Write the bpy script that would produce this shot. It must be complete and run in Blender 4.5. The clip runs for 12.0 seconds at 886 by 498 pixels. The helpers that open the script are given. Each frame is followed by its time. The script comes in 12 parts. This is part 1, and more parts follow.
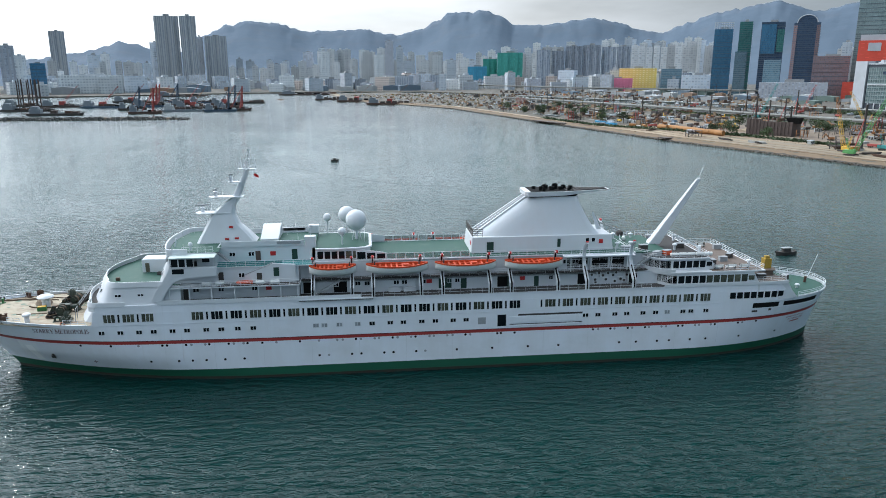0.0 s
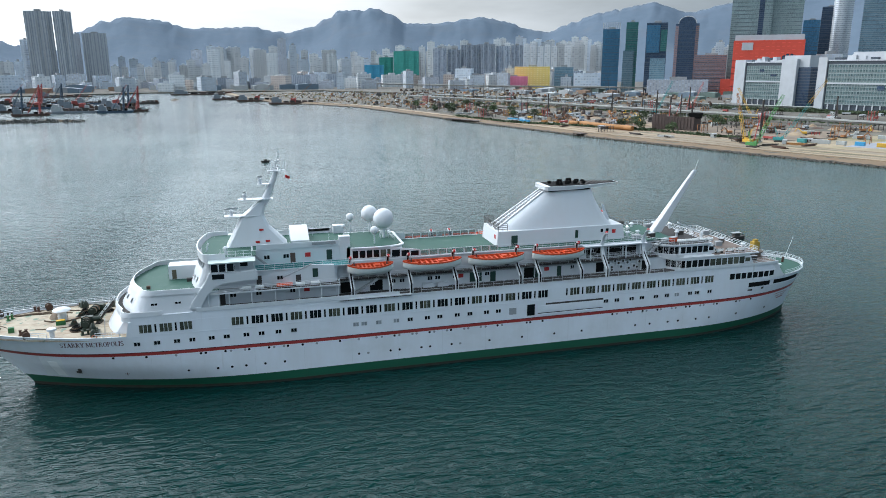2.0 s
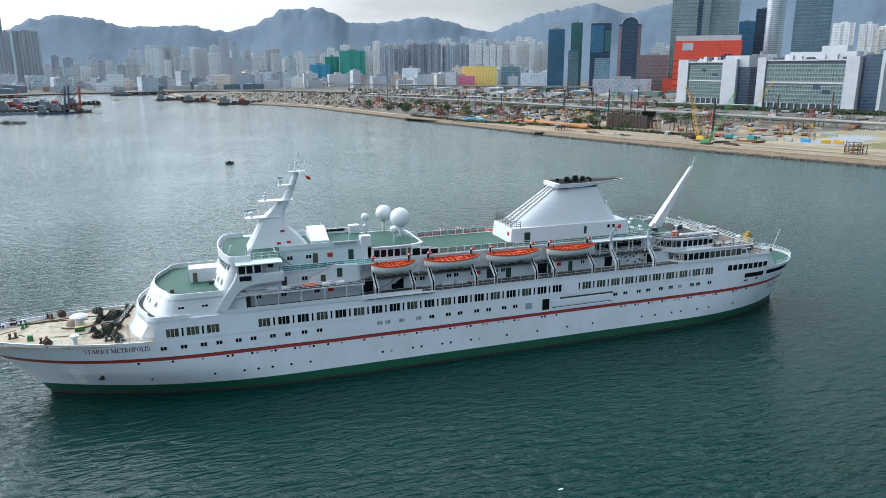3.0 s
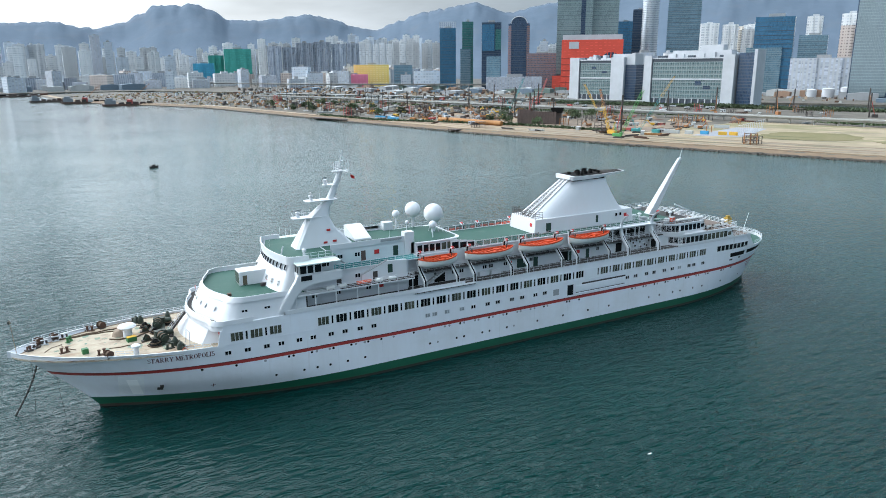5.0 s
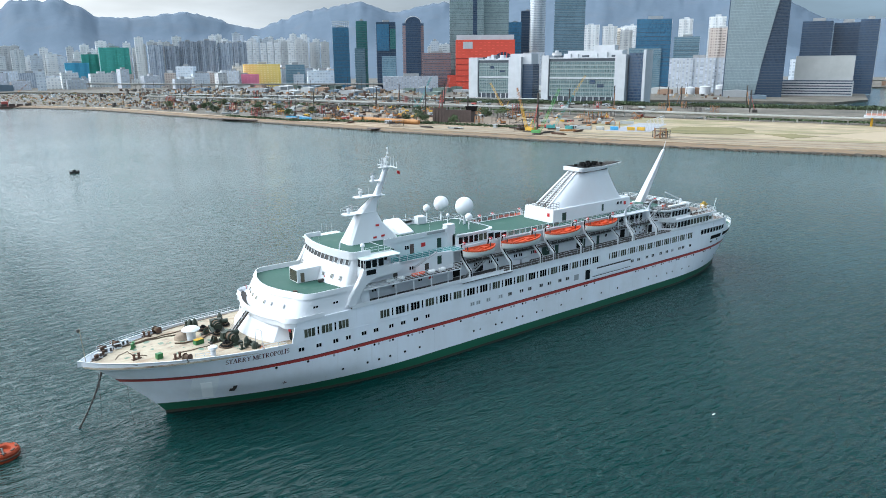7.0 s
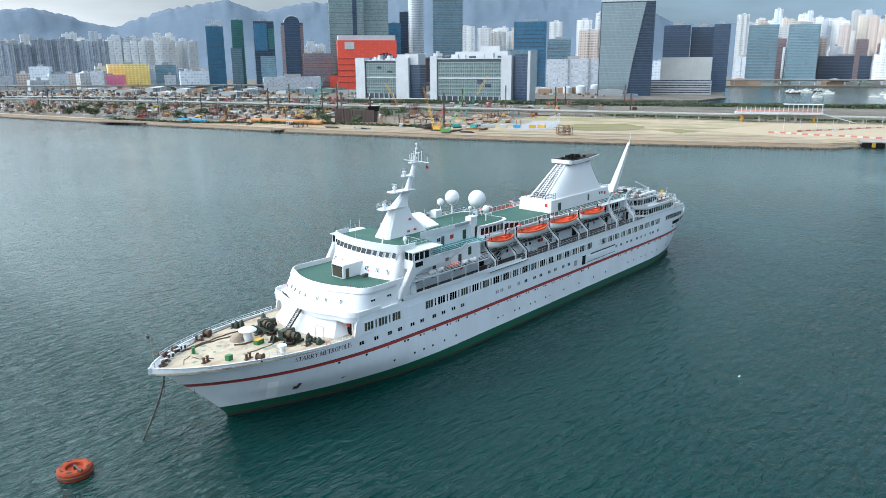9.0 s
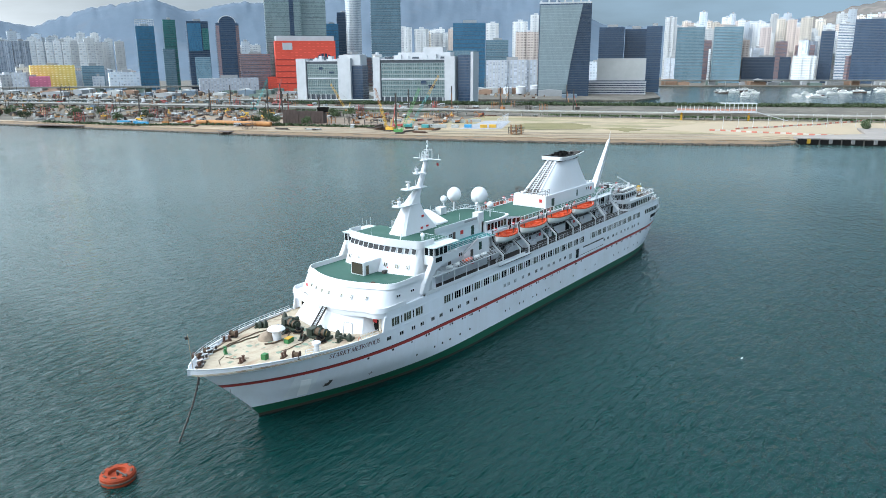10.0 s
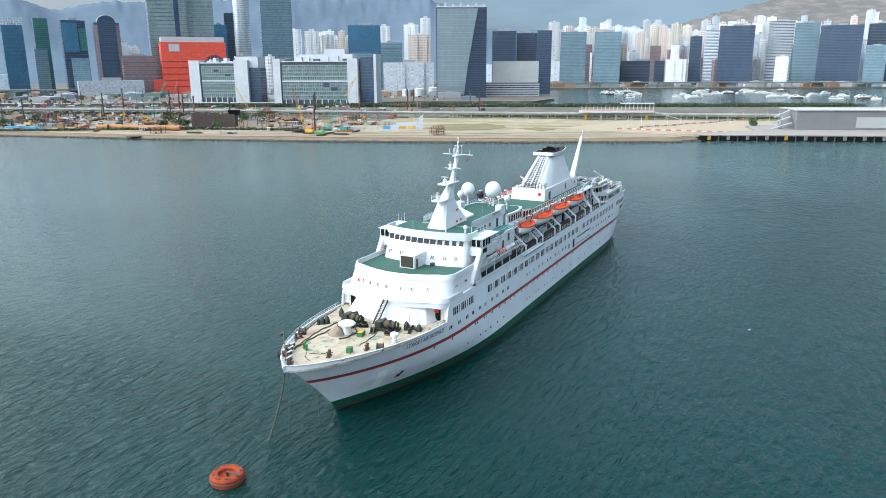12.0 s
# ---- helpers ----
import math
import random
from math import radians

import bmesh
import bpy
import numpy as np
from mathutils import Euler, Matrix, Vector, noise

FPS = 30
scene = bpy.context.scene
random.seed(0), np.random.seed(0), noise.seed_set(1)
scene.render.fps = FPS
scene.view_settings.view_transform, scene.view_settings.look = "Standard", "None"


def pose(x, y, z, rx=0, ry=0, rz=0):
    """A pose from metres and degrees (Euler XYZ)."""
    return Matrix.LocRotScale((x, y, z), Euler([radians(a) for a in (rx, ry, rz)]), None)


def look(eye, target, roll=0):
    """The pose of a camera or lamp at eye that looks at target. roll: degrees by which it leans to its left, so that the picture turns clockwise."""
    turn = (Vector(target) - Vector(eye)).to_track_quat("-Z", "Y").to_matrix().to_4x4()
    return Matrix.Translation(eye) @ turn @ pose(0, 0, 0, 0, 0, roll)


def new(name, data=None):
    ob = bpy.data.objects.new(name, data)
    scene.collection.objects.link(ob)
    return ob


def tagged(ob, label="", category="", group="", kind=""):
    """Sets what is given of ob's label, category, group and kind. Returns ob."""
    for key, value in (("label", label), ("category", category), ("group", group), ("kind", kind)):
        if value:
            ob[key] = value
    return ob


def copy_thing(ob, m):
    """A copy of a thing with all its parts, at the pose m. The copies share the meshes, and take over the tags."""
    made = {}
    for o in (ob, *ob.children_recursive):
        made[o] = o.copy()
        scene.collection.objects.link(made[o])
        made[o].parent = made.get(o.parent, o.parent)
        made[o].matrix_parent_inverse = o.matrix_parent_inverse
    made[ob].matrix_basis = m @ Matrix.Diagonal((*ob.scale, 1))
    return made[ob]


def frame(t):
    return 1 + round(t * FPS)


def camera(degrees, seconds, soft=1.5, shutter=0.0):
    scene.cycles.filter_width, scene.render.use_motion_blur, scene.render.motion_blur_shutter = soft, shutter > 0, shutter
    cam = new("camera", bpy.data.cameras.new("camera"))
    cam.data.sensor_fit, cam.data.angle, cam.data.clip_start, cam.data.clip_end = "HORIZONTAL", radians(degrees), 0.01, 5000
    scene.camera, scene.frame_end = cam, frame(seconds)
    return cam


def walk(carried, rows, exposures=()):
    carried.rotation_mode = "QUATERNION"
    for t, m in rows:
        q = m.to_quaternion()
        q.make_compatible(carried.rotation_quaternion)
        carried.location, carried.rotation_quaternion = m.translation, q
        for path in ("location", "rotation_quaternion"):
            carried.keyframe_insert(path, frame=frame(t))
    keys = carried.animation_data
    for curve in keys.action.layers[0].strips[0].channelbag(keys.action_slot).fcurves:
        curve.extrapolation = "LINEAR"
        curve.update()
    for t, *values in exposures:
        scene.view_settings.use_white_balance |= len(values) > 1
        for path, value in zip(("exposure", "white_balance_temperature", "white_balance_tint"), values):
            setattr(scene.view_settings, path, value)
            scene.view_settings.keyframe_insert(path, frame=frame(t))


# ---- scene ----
cam = camera(63.9, 12.0, soft=0.9)
PATH = [
    (0, (-6.903, -135.019, 54.427), (-6.694, -133.091, 53.939), -0.1),
    (0.5, (-12.91, -135.059, 54.517), (-12.629, -133.141, 54.027), -0.1),
    (1, (-19.189, -134.922, 54.563), (-18.836, -133.015, 54.073), -0.1),
    (1.5, (-25.816, -134.703, 54.668), (-25.393, -132.811, 54.177), -0.1),
    (2, (-32.643, -134.12, 54.865), (-32.146, -132.247, 54.372), -0.2),
    (2.5, (-39.592, -133.36, 55.046), (-39.023, -131.508, 54.552), -0.2),
    (3, (-46.623, -132.282, 55.188), (-45.98, -130.454, 54.693), -0.2),
    (5, (-75.094, -125.312, 55.656), (-74.167, -123.612, 55.155), -0.4),
    (5.5, (-82.208, -122.832, 55.652), (-81.209, -121.174, 55.151), -0.4),
    (6, (-89.242, -119.998, 55.614), (-88.181, -118.379, 55.112), -0.4),
    (6.5, (-96.251, -117.046, 55.697), (-95.126, -115.47, 55.194), -0.4),
    (7, (-102.92, -113.763, 55.665), (-101.734, -112.234, 55.161), -0.4),
    (9, (-128.213, -97.11, 55.277), (-126.773, -95.817, 54.773), -0.3),
    (9.5, (-133.965, -92.352, 55.152), (-132.459, -91.137, 54.649), -0.3),
    (10, (-139.649, -87.292, 54.952), (-138.097, -86.136, 54.45), -0.3),
    (10.5, (-144.864, -81.955, 54.741), (-143.273, -80.853, 54.241), -0.3),
    (11, (-149.82, -76.547, 54.654), (-148.188, -75.504, 54.154), -0.3),
    (11.5, (-154.567, -70.939, 54.446), (-152.889, -69.972, 53.947), -0.2),
    (12, (-159.465, -65.179, 54.279), (-157.746, -64.286, 53.783), -0.2),
]
walk(cam, [(t, look(eye, target, roll)) for t, eye, target, roll in PATH], exposures=[(0, -0.68, 6600, 8), (6, -0.33, 6560, 7), (12, -0.24, 6500, 6)])


# ---- light: hazy sun ahead of the bow, bright thin cloud ----
SUN_AZ, SUN_EL = radians(-46), radians(36)     # azimuth from +y towards +x
world = bpy.data.worlds.new("world")
scene.world = world
world.use_nodes = True
wn, wl = world.node_tree.nodes, world.node_tree.links
wn.clear()
w_out, w_bg, w_mix = wn.new("ShaderNodeOutputWorld"), wn.new("ShaderNodeBackground"), wn.new("ShaderNodeMix")
w_mix.data_type = "RGBA"
w_sky = wn.new("ShaderNodeTexSky")
w_sky.sky_type, w_sky.sun_disc = "NISHITA", False
w_sky.sun_elevation, w_sky.sun_rotation = SUN_EL, SUN_AZ
w_sky.air_density, w_sky.dust_density, w_sky.altitude = 1.4, 0.15, 50
w_geo, w_map, w_noise, w_ramp = wn.new("ShaderNodeTexCoord"), wn.new("ShaderNodeMapping"), wn.new("ShaderNodeTexNoise"), wn.new("ShaderNodeValToRGB")
w_map.inputs["Scale"].default_value = (1.0, 1.0, 4.5)
w_noise.inputs["Scale"].default_value, w_noise.inputs["Detail"].default_value, w_noise.inputs["Roughness"].default_value = 3.2, 8, 0.55
w_ramp.color_ramp.elements[0].position, w_ramp.color_ramp.elements[1].position = 0.36, 0.6
w_ramp.color_ramp.elements[0].color, w_ramp.color_ramp.elements[1].color = (0.95, 0.95, 0.95, 1), (1, 1, 1, 1)
wl.new(w_geo.outputs["Generated"], w_map.inputs["Vector"])
wl.new(w_map.outputs["Vector"], w_noise.inputs["Vector"])
wl.new(w_noise.outputs["Fac"], w_ramp.inputs["Fac"])
# the cloud thins to a bluer veil away from the sun
w_thin, w_cool = wn.new("ShaderNodeMapRange"), wn.new("ShaderNodeMix")
w_thin.interpolation_type = "SMOOTHSTEP"
w_thin.inputs["From Min"].default_value, w_thin.inputs["From Max"].default_value = -0.35, 0.55
w_thin.inputs["To Min"].default_value, w_thin.inputs["To Max"].default_value = 0.0, 1.0
wl.new(w_ramp.outputs["Color"], w_mix.inputs["Factor"])
wl.new(w_sky.outputs["Color"], w_mix.inputs["A"])
# thin cloud glows round the hidden sun
w_dot, w_max, w_pow, w_mad, w_scl = (wn.new("ShaderNodeVectorMath"), wn.new("ShaderNodeMath"), wn.new("ShaderNodeMath"), wn.new("ShaderNodeMath"), wn.new("ShaderNodeVectorMath"))
w_dot.operation, w_max.operation, w_pow.operation, w_mad.operation, w_scl.operation = "DOT_PRODUCT", "MAXIMUM", "POWER", "MULTIPLY_ADD", "SCALE"
wl.new(w_geo.outputs["Generated"], w_dot.inputs[0])
w_dot.inputs[1].default_value = (math.sin(SUN_AZ) * math.cos(SUN_EL), math.cos(SUN_AZ) * math.cos(SUN_EL), math.sin(SUN_EL))
wl.new(w_dot.outputs["Value"], w_max.inputs[0])
wl.new(w_dot.outputs["Value"], w_thin.inputs["Value"])
w_max.inputs[1].default_value = 0.0
wl.new(w_max.outputs[0], w_pow.inputs[0])
w_pow.inputs[1].default_value = 1.95
wl.new(w_pow.outputs[0], w_mad.inputs[0])
w_mad.inputs[1].default_value, w_mad.inputs[2].default_value = 3.3, 0.67
wl.new(w_mix.outputs["Result"], w_scl.inputs[0])
# the cloud is brighter overhead than in the haze near the horizon
w_sep, w_rise, w_mul = wn.new("ShaderNodeSeparateXYZ"), wn.new("ShaderNodeMapRange"), wn.new("ShaderNodeMath")
wl.new(w_geo.outputs["Generated"], w_sep.inputs[0])
wl.new(w_sep.outputs[2], w_rise.inputs["Value"])
w_rise.interpolation_type = "SMOOTHSTEP"
w_rise.inputs["From Min"].default_value, w_rise.inputs["From Max"].default_value = 0.07, 0.26
w_rise.inputs["To Min"].default_value, w_rise.inputs["To Max"].default_value = 1.0, 1.85
w_mul.operation = "MULTIPLY"
wl.new(w_mad.outputs[0], w_mul.inputs[0])
wl.new(w_rise.outputs["Result"], w_mul.inputs[1])
# soft banks of cloud, and whiter haze low down
w_bank, w_lit, w_haze, w_warm = wn.new("ShaderNodeMapRange"), wn.new("ShaderNodeMath"), wn.new("ShaderNodeMapRange"), wn.new("ShaderNodeMix")
w_bank.inputs["From Min"].default_value, w_bank.inputs["From Max"].default_value = 0.34, 0.62
w_bank.inputs["To Min"].default_value, w_bank.inputs["To Max"].default_value = 0.8, 1.08
wl.new(w_noise.outputs["Fac"], w_bank.inputs["Value"])
w_lit.operation = "MULTIPLY"
wl.new(w_mul.outputs[0], w_lit.inputs[0])
wl.new(w_bank.outputs["Result"], w_lit.inputs[1])
wl.new(w_lit.outputs[0], w_scl.inputs["Scale"])
w_haze.inputs["From Min"].default_value, w_haze.inputs["From Max"].default_value = 0.03, 0.22
wl.new(w_sep.outputs[2], w_haze.inputs["Value"])
w_warm.data_type = "RGBA"
w_warm.inputs["A"].default_value, w_warm.inputs["B"].default_value = (8.9, 9.35, 9.9, 1), (8.0, 9.05, 10.4, 1)
wl.new(w_haze.outputs["Result"], w_warm.inputs["Factor"])
w_cool.data_type = "RGBA"
w_cool.inputs["A"].default_value = (5.65, 8.2, 10.9, 1)
wl.new(w_thin.outputs["Result"], w_cool.inputs["Factor"])
wl.new(w_warm.outputs["Result"], w_cool.inputs["B"])
wl.new(w_cool.outputs["Result"], w_mix.inputs["B"])
wl.new(w_scl.outputs["Vector"], w_bg.inputs["Color"])
w_bg.inputs["Strength"].default_value = 0.1
wl.new(w_bg.outputs["Background"], w_out.inputs["Surface"])

sun = new("sun", bpy.data.lights.new("sun", "SUN"))
sun.data.energy, sun.data.angle, sun.data.color = 1.52, radians(3), (1.0, 0.95, 0.87)
sun_way = Vector((math.sin(SUN_AZ) * math.cos(SUN_EL), math.cos(SUN_AZ) * math.cos(SUN_EL), math.sin(SUN_EL)))
sun.rotation_mode = "QUATERNION"
sun.rotation_quaternion = sun_way.to_track_quat("Z", "Y")
sun.location = sun_way * 400

# ---- materials ----
def mat(name, color, rough=0.6, metal=0.0, grain=0.0, grain_scale=3.0, stain=0.0, stain_scale=0.15, bump=0.0, bump_scale=4.0, island=0.0, stretch=(1, 1, 1), dirt=None, spec=0.5):
    """A principled material with grain and stains of two sizes, in metres of the object's space."""
    m = bpy.data.materials.new(name)
    m.use_nodes = True
    n, l = m.node_tree.nodes, m.node_tree.links
    b = n["Principled BSDF"]
    b.inputs["Base Color"].default_value = (*color, 1)
    b.inputs["Roughness"].default_value, b.inputs["Metallic"].default_value = rough, metal
    b.inputs["Specular IOR Level"].default_value = spec
    co, mp = n.new("ShaderNodeTexCoord"), n.new("ShaderNodeMapping")
    mp.inputs["Scale"].default_value = stretch
    l.new(co.outputs["Object"], mp.inputs["Vector"])
    last = None
    for amount, scale, detail in ((grain, grain_scale, 6), (stain, stain_scale, 5)):
        if amount <= 0:
            continue
        t, r, x = n.new("ShaderNodeTexNoise"), n.new("ShaderNodeMapRange"), n.new("ShaderNodeMix")
        t.inputs["Scale"].default_value, t.inputs["Detail"].default_value, t.inputs["Roughness"].default_value = scale, detail, 0.62
        l.new(mp.outputs["Vector"], t.inputs["Vector"])
        r.inputs["From Min"].default_value, r.inputs["From Max"].default_value = 0.35, 0.7
        l.new(t.outputs["Fac"], r.inputs["Value"])
        x.data_type = "RGBA"
        x.inputs["A"].default_value = (*color, 1)
        if last is not None:
            l.new(last, x.inputs["A"])
        x.inputs["B"].default_value = (*(dirt or [c * 0.45 for c in color]), 1)
        s = n.new("ShaderNodeMath")
        s.operation = "MULTIPLY"
        s.inputs[1].default_value = amount
        l.new(r.outputs["Result"], s.inputs[0])
        l.new(s.outputs[0], x.inputs["Factor"])
        last = x.outputs["Result"]
    if island > 0:
        g, h = n.new("ShaderNodeObjectInfo"), n.new("ShaderNodeHueSaturation")
        r = n.new("ShaderNodeMapRange")
        r.inputs["To Min"].default_value, r.inputs["To Max"].default_value = 1 - island, 1 + island
        l.new(g.outputs["Random"], r.inputs["Value"])
        l.new(r.outputs["Result"], h.inputs["Value"])
        h.inputs["Color"].default_value = (*color, 1)
        if last is not None:
            l.new(last, h.inputs["Color"])
        last = h.outputs["Color"]
    if last is not None:
        l.new(last, b.inputs["Base Color"])
    if bump > 0:
        t, p = n.new("ShaderNodeTexNoise"), n.new("ShaderNodeBump")
        t.inputs["Scale"].default_value, t.inputs["Detail"].default_value = bump_scale, 4
        l.new(mp.outputs["Vector"], t.inputs["Vector"])
        p.inputs["Strength"].default_value, p.inputs["Distance"].default_value = 0.6, bump
        l.new(t.outputs["Fac"], p.inputs["Height"])
        l.new(p.outputs["Normal"], b.inputs["Normal"])
    return m


SHIP_WHITE = mat("white_ship_paint", (0.635, 0.655, 0.685), 0.42, grain=0.10, grain_scale=1.2, stain=0.14, stain_scale=0.25, bump=0.02, bump_scale=0.5, stretch=(1, 1, 0.3), dirt=(0.55, 0.50, 0.44))
HULL_WHITE = mat("white_hull_paint", (0.765, 0.79, 0.845), 0.4, grain=0.10, grain_scale=0.8, stain=0.2, stain_scale=0.22, bump=0.05, bump_scale=0.35, stretch=(1, 1, 0.25), dirt=(0.52, 0.48, 0.43))
BOOT_GREEN = mat("green_boot_topping", (0.006, 0.10, 0.052), 0.5, grain=0.3, grain_scale=0.8, stain=0.35, stain_scale=0.12, bump=0.03, dirt=(0.015, 0.07, 0.045), stretch=(0.3, 0.3, 1))
BOOT_RED = mat("worn_red_antifouling", (0.03, 0.014, 0.010), 0.7, grain=0.5, grain_scale=0.9, stain=0.5, stain_scale=0.2, dirt=(0.02, 0.03, 0.02))
STRIPE_RED = mat("red_stripe_paint", (0.36, 0.035, 0.03), 0.5, grain=0.15, stain=0.2)
DECK_GREEN = mat("green_deck_paint", (0.008, 0.068, 0.047), 0.7, grain=0.25, grain_scale=1.5, stain=0.35, stain_scale=0.25, dirt=(0.04, 0.09, 0.07), bump=0.01)
DECK_TAN = mat("worn_tan_deck_paint", (0.45, 0.385, 0.285), 0.8, grain=0.3, grain_scale=1.2, stain=0.5, stain_scale=0.3, dirt=(0.27, 0.20, 0.15), bump=0.01)
DECK_GREY = mat("dark_grey_deck", (0.035, 0.032, 0.031), 0.85, grain=0.3, stain=0.35, dirt=(0.06, 0.05, 0.045))
DECK_BROWN = mat("brown_teak_deck", (0.17, 0.125, 0.10), 0.75, grain=0.4, grain_scale=2, stain=0.4, stretch=(0.2, 3, 1))
GLASS_DARK = mat("dark_window_glass", (0.006, 0.008, 0.010), 0.06, spec=0.25, grain=0.3, grain_scale=0.4)
GLASS_CURTAIN = mat("curtained_window_glass", (0.10, 0.10, 0.07), 0.12, spec=0.8, grain=0.7, grain_scale=2.2, dirt=(0.02, 0.02, 0.016), island=0.5)
GLASS_BLIND = mat("window_glass_with_blinds", (0.30, 0.32, 0.34), 0.15, grain=0.2, grain_scale=1.5, island=0.2)
BOAT_ORANGE = mat("orange_lifeboat_gelcoat", (0.60, 0.065, 0.014), 0.5, grain=0.25, grain_scale=2, stain=0.3, stain_scale=0.6, dirt=(0.42, 0.08, 0.03))
BOAT_WHITE = mat("white_lifeboat_hull", (0.78, 0.78, 0.76), 0.45, grain=0.15, stain=0.2, stain_scale=0.5, dirt=(0.5, 0.46, 0.4))
# also the black that paints shade inside openings and under the quay
SOOT_AND_SHADE = mat("soot_and_shade_black", (0.009, 0.009, 0.009), 0.9, spec=0.15, grain=0.4, bump=0.03)
RED_SIGN = mat("red_sign_paint", (0.5, 0.02, 0.02), 0.5, grain=0.1)
STEEL_DARK = mat("dark_weathered_steel", (0.045, 0.045, 0.045), 0.65, metal=0.2, grain=0.4, dirt=(0.12, 0.07, 0.045))
MACH_GREEN = mat("dark_green_machinery_paint", (0.008, 0.028, 0.018), 0.6, grain=0.35, stain=0.4, stain_scale=0.8, dirt=(0.06, 0.045, 0.03))
RUST = mat("rusty_iron", (0.11, 0.055, 0.035), 0.85, grain=0.5, grain_scale=3, stain=0.4, dirt=(0.04, 0.025, 0.02), bump=0.02)
ROPE = mat("brown_mooring_rope", (0.10, 0.065, 0.04), 0.9, grain=0.5, grain_scale=6, bump=0.02, bump_scale=10)
YELLOW = mat("yellow_machine_paint", (0.6, 0.34, 0.02), 0.5, grain=0.2, stain=0.3)
TEAL = mat("teal_canvas_screen", (0.05, 0.24, 0.24), 0.7, grain=0.2)
DOOR_GREEN = mat("dark_green_door_paint", (0.012, 0.045, 0.032), 0.5, grain=0.2)
INK = mat("dark_maroon_lettering", (0.085, 0.014, 0.022), 0.6)
GREY_PAINT = mat("grey_paint", (0.33, 0.34, 0.35), 0.55, grain=0.2, stain=0.2)
BUOY_ORANGE = mat("weathered_orange_buoy", (0.34, 0.042, 0.010), 0.75, spec=0.2, grain=0.35, grain_scale=2, stain=0.6, stain_scale=0.7, dirt=(0.13, 0.04, 0.025), bump=0.02)


def flaws(m, color, scale, stretch, lo, hi, amount, turn=None):
    """Patches of another colour, scraped or run down, over a material."""
    n, l = m.node_tree.nodes, m.node_tree.links
    b = n["Principled BSDF"]
    co, mp, t, r, x = n.new("ShaderNodeTexCoord"), n.new("ShaderNodeMapping"), n.new("ShaderNodeTexNoise"), n.new("ShaderNodeMapRange"), n.new("ShaderNodeMix")
    mp.inputs["Scale"].default_value = stretch
    if turn is not None:
        mp.vector_type = "TEXTURE"
        mp.inputs["Rotation"].default_value = (0, 0, radians(turn))
    l.new(co.outputs["Object"], mp.inputs["Vector"])
    l.new(mp.outputs["Vector"], t.inputs["Vector"])
    t.inputs["Scale"].default_value, t.inputs["Detail"].default_value, t.inputs["Roughness"].default_value = scale, 6, 0.65
    r.inputs["From Min"].default_value, r.inputs["From Max"].default_value, r.inputs["To Max"].default_value = lo, hi, amount
    l.new(t.outputs["Fac"], r.inputs["Value"])
    x.data_type = "RGBA"
    l.new(b.inputs["Base Color"].links[0].from_socket, x.inputs["A"])
    x.inputs["B"].default_value = (*color, 1)
    l.new(r.outputs["Result"], x.inputs["Factor"])
    l.new(x.outputs["Result"], b.inputs["Base Color"])


flaws(DECK_TAN, (0.05, 0.15, 0.10), 0.55, (1, 1, 1), 0.62, 0.66, 0.75)
flaws(DECK_TAN, (0.22, 0.11, 0.055), 0.14, (1, 4, 1), 0.52, 0.66, 0.6)
flaws(DECK_TAN, (0.12, 0.07, 0.045), 0.3, (1, 1, 1), 0.58, 0.75, 0.8)
flaws(HULL_WHITE, (0.36, 0.27, 0.20), 0.5, (1.6, 1.6, 0.06), 0.66, 0.8, 0.3)
flaws(HULL_WHITE, (0.58, 0.59, 0.59), 0.09, (1, 1, 1.6), 0.52, 0.62, 0.22)
flaws(SHIP_WHITE, (0.40, 0.30, 0.22), 0.8, (1.5, 1.5, 0.10), 0.66, 0.8, 0.4)
flaws(DECK_GREEN, (0.06, 0.11, 0.09), 0.35, (1, 1, 1), 0.55, 0.7, 0.5)


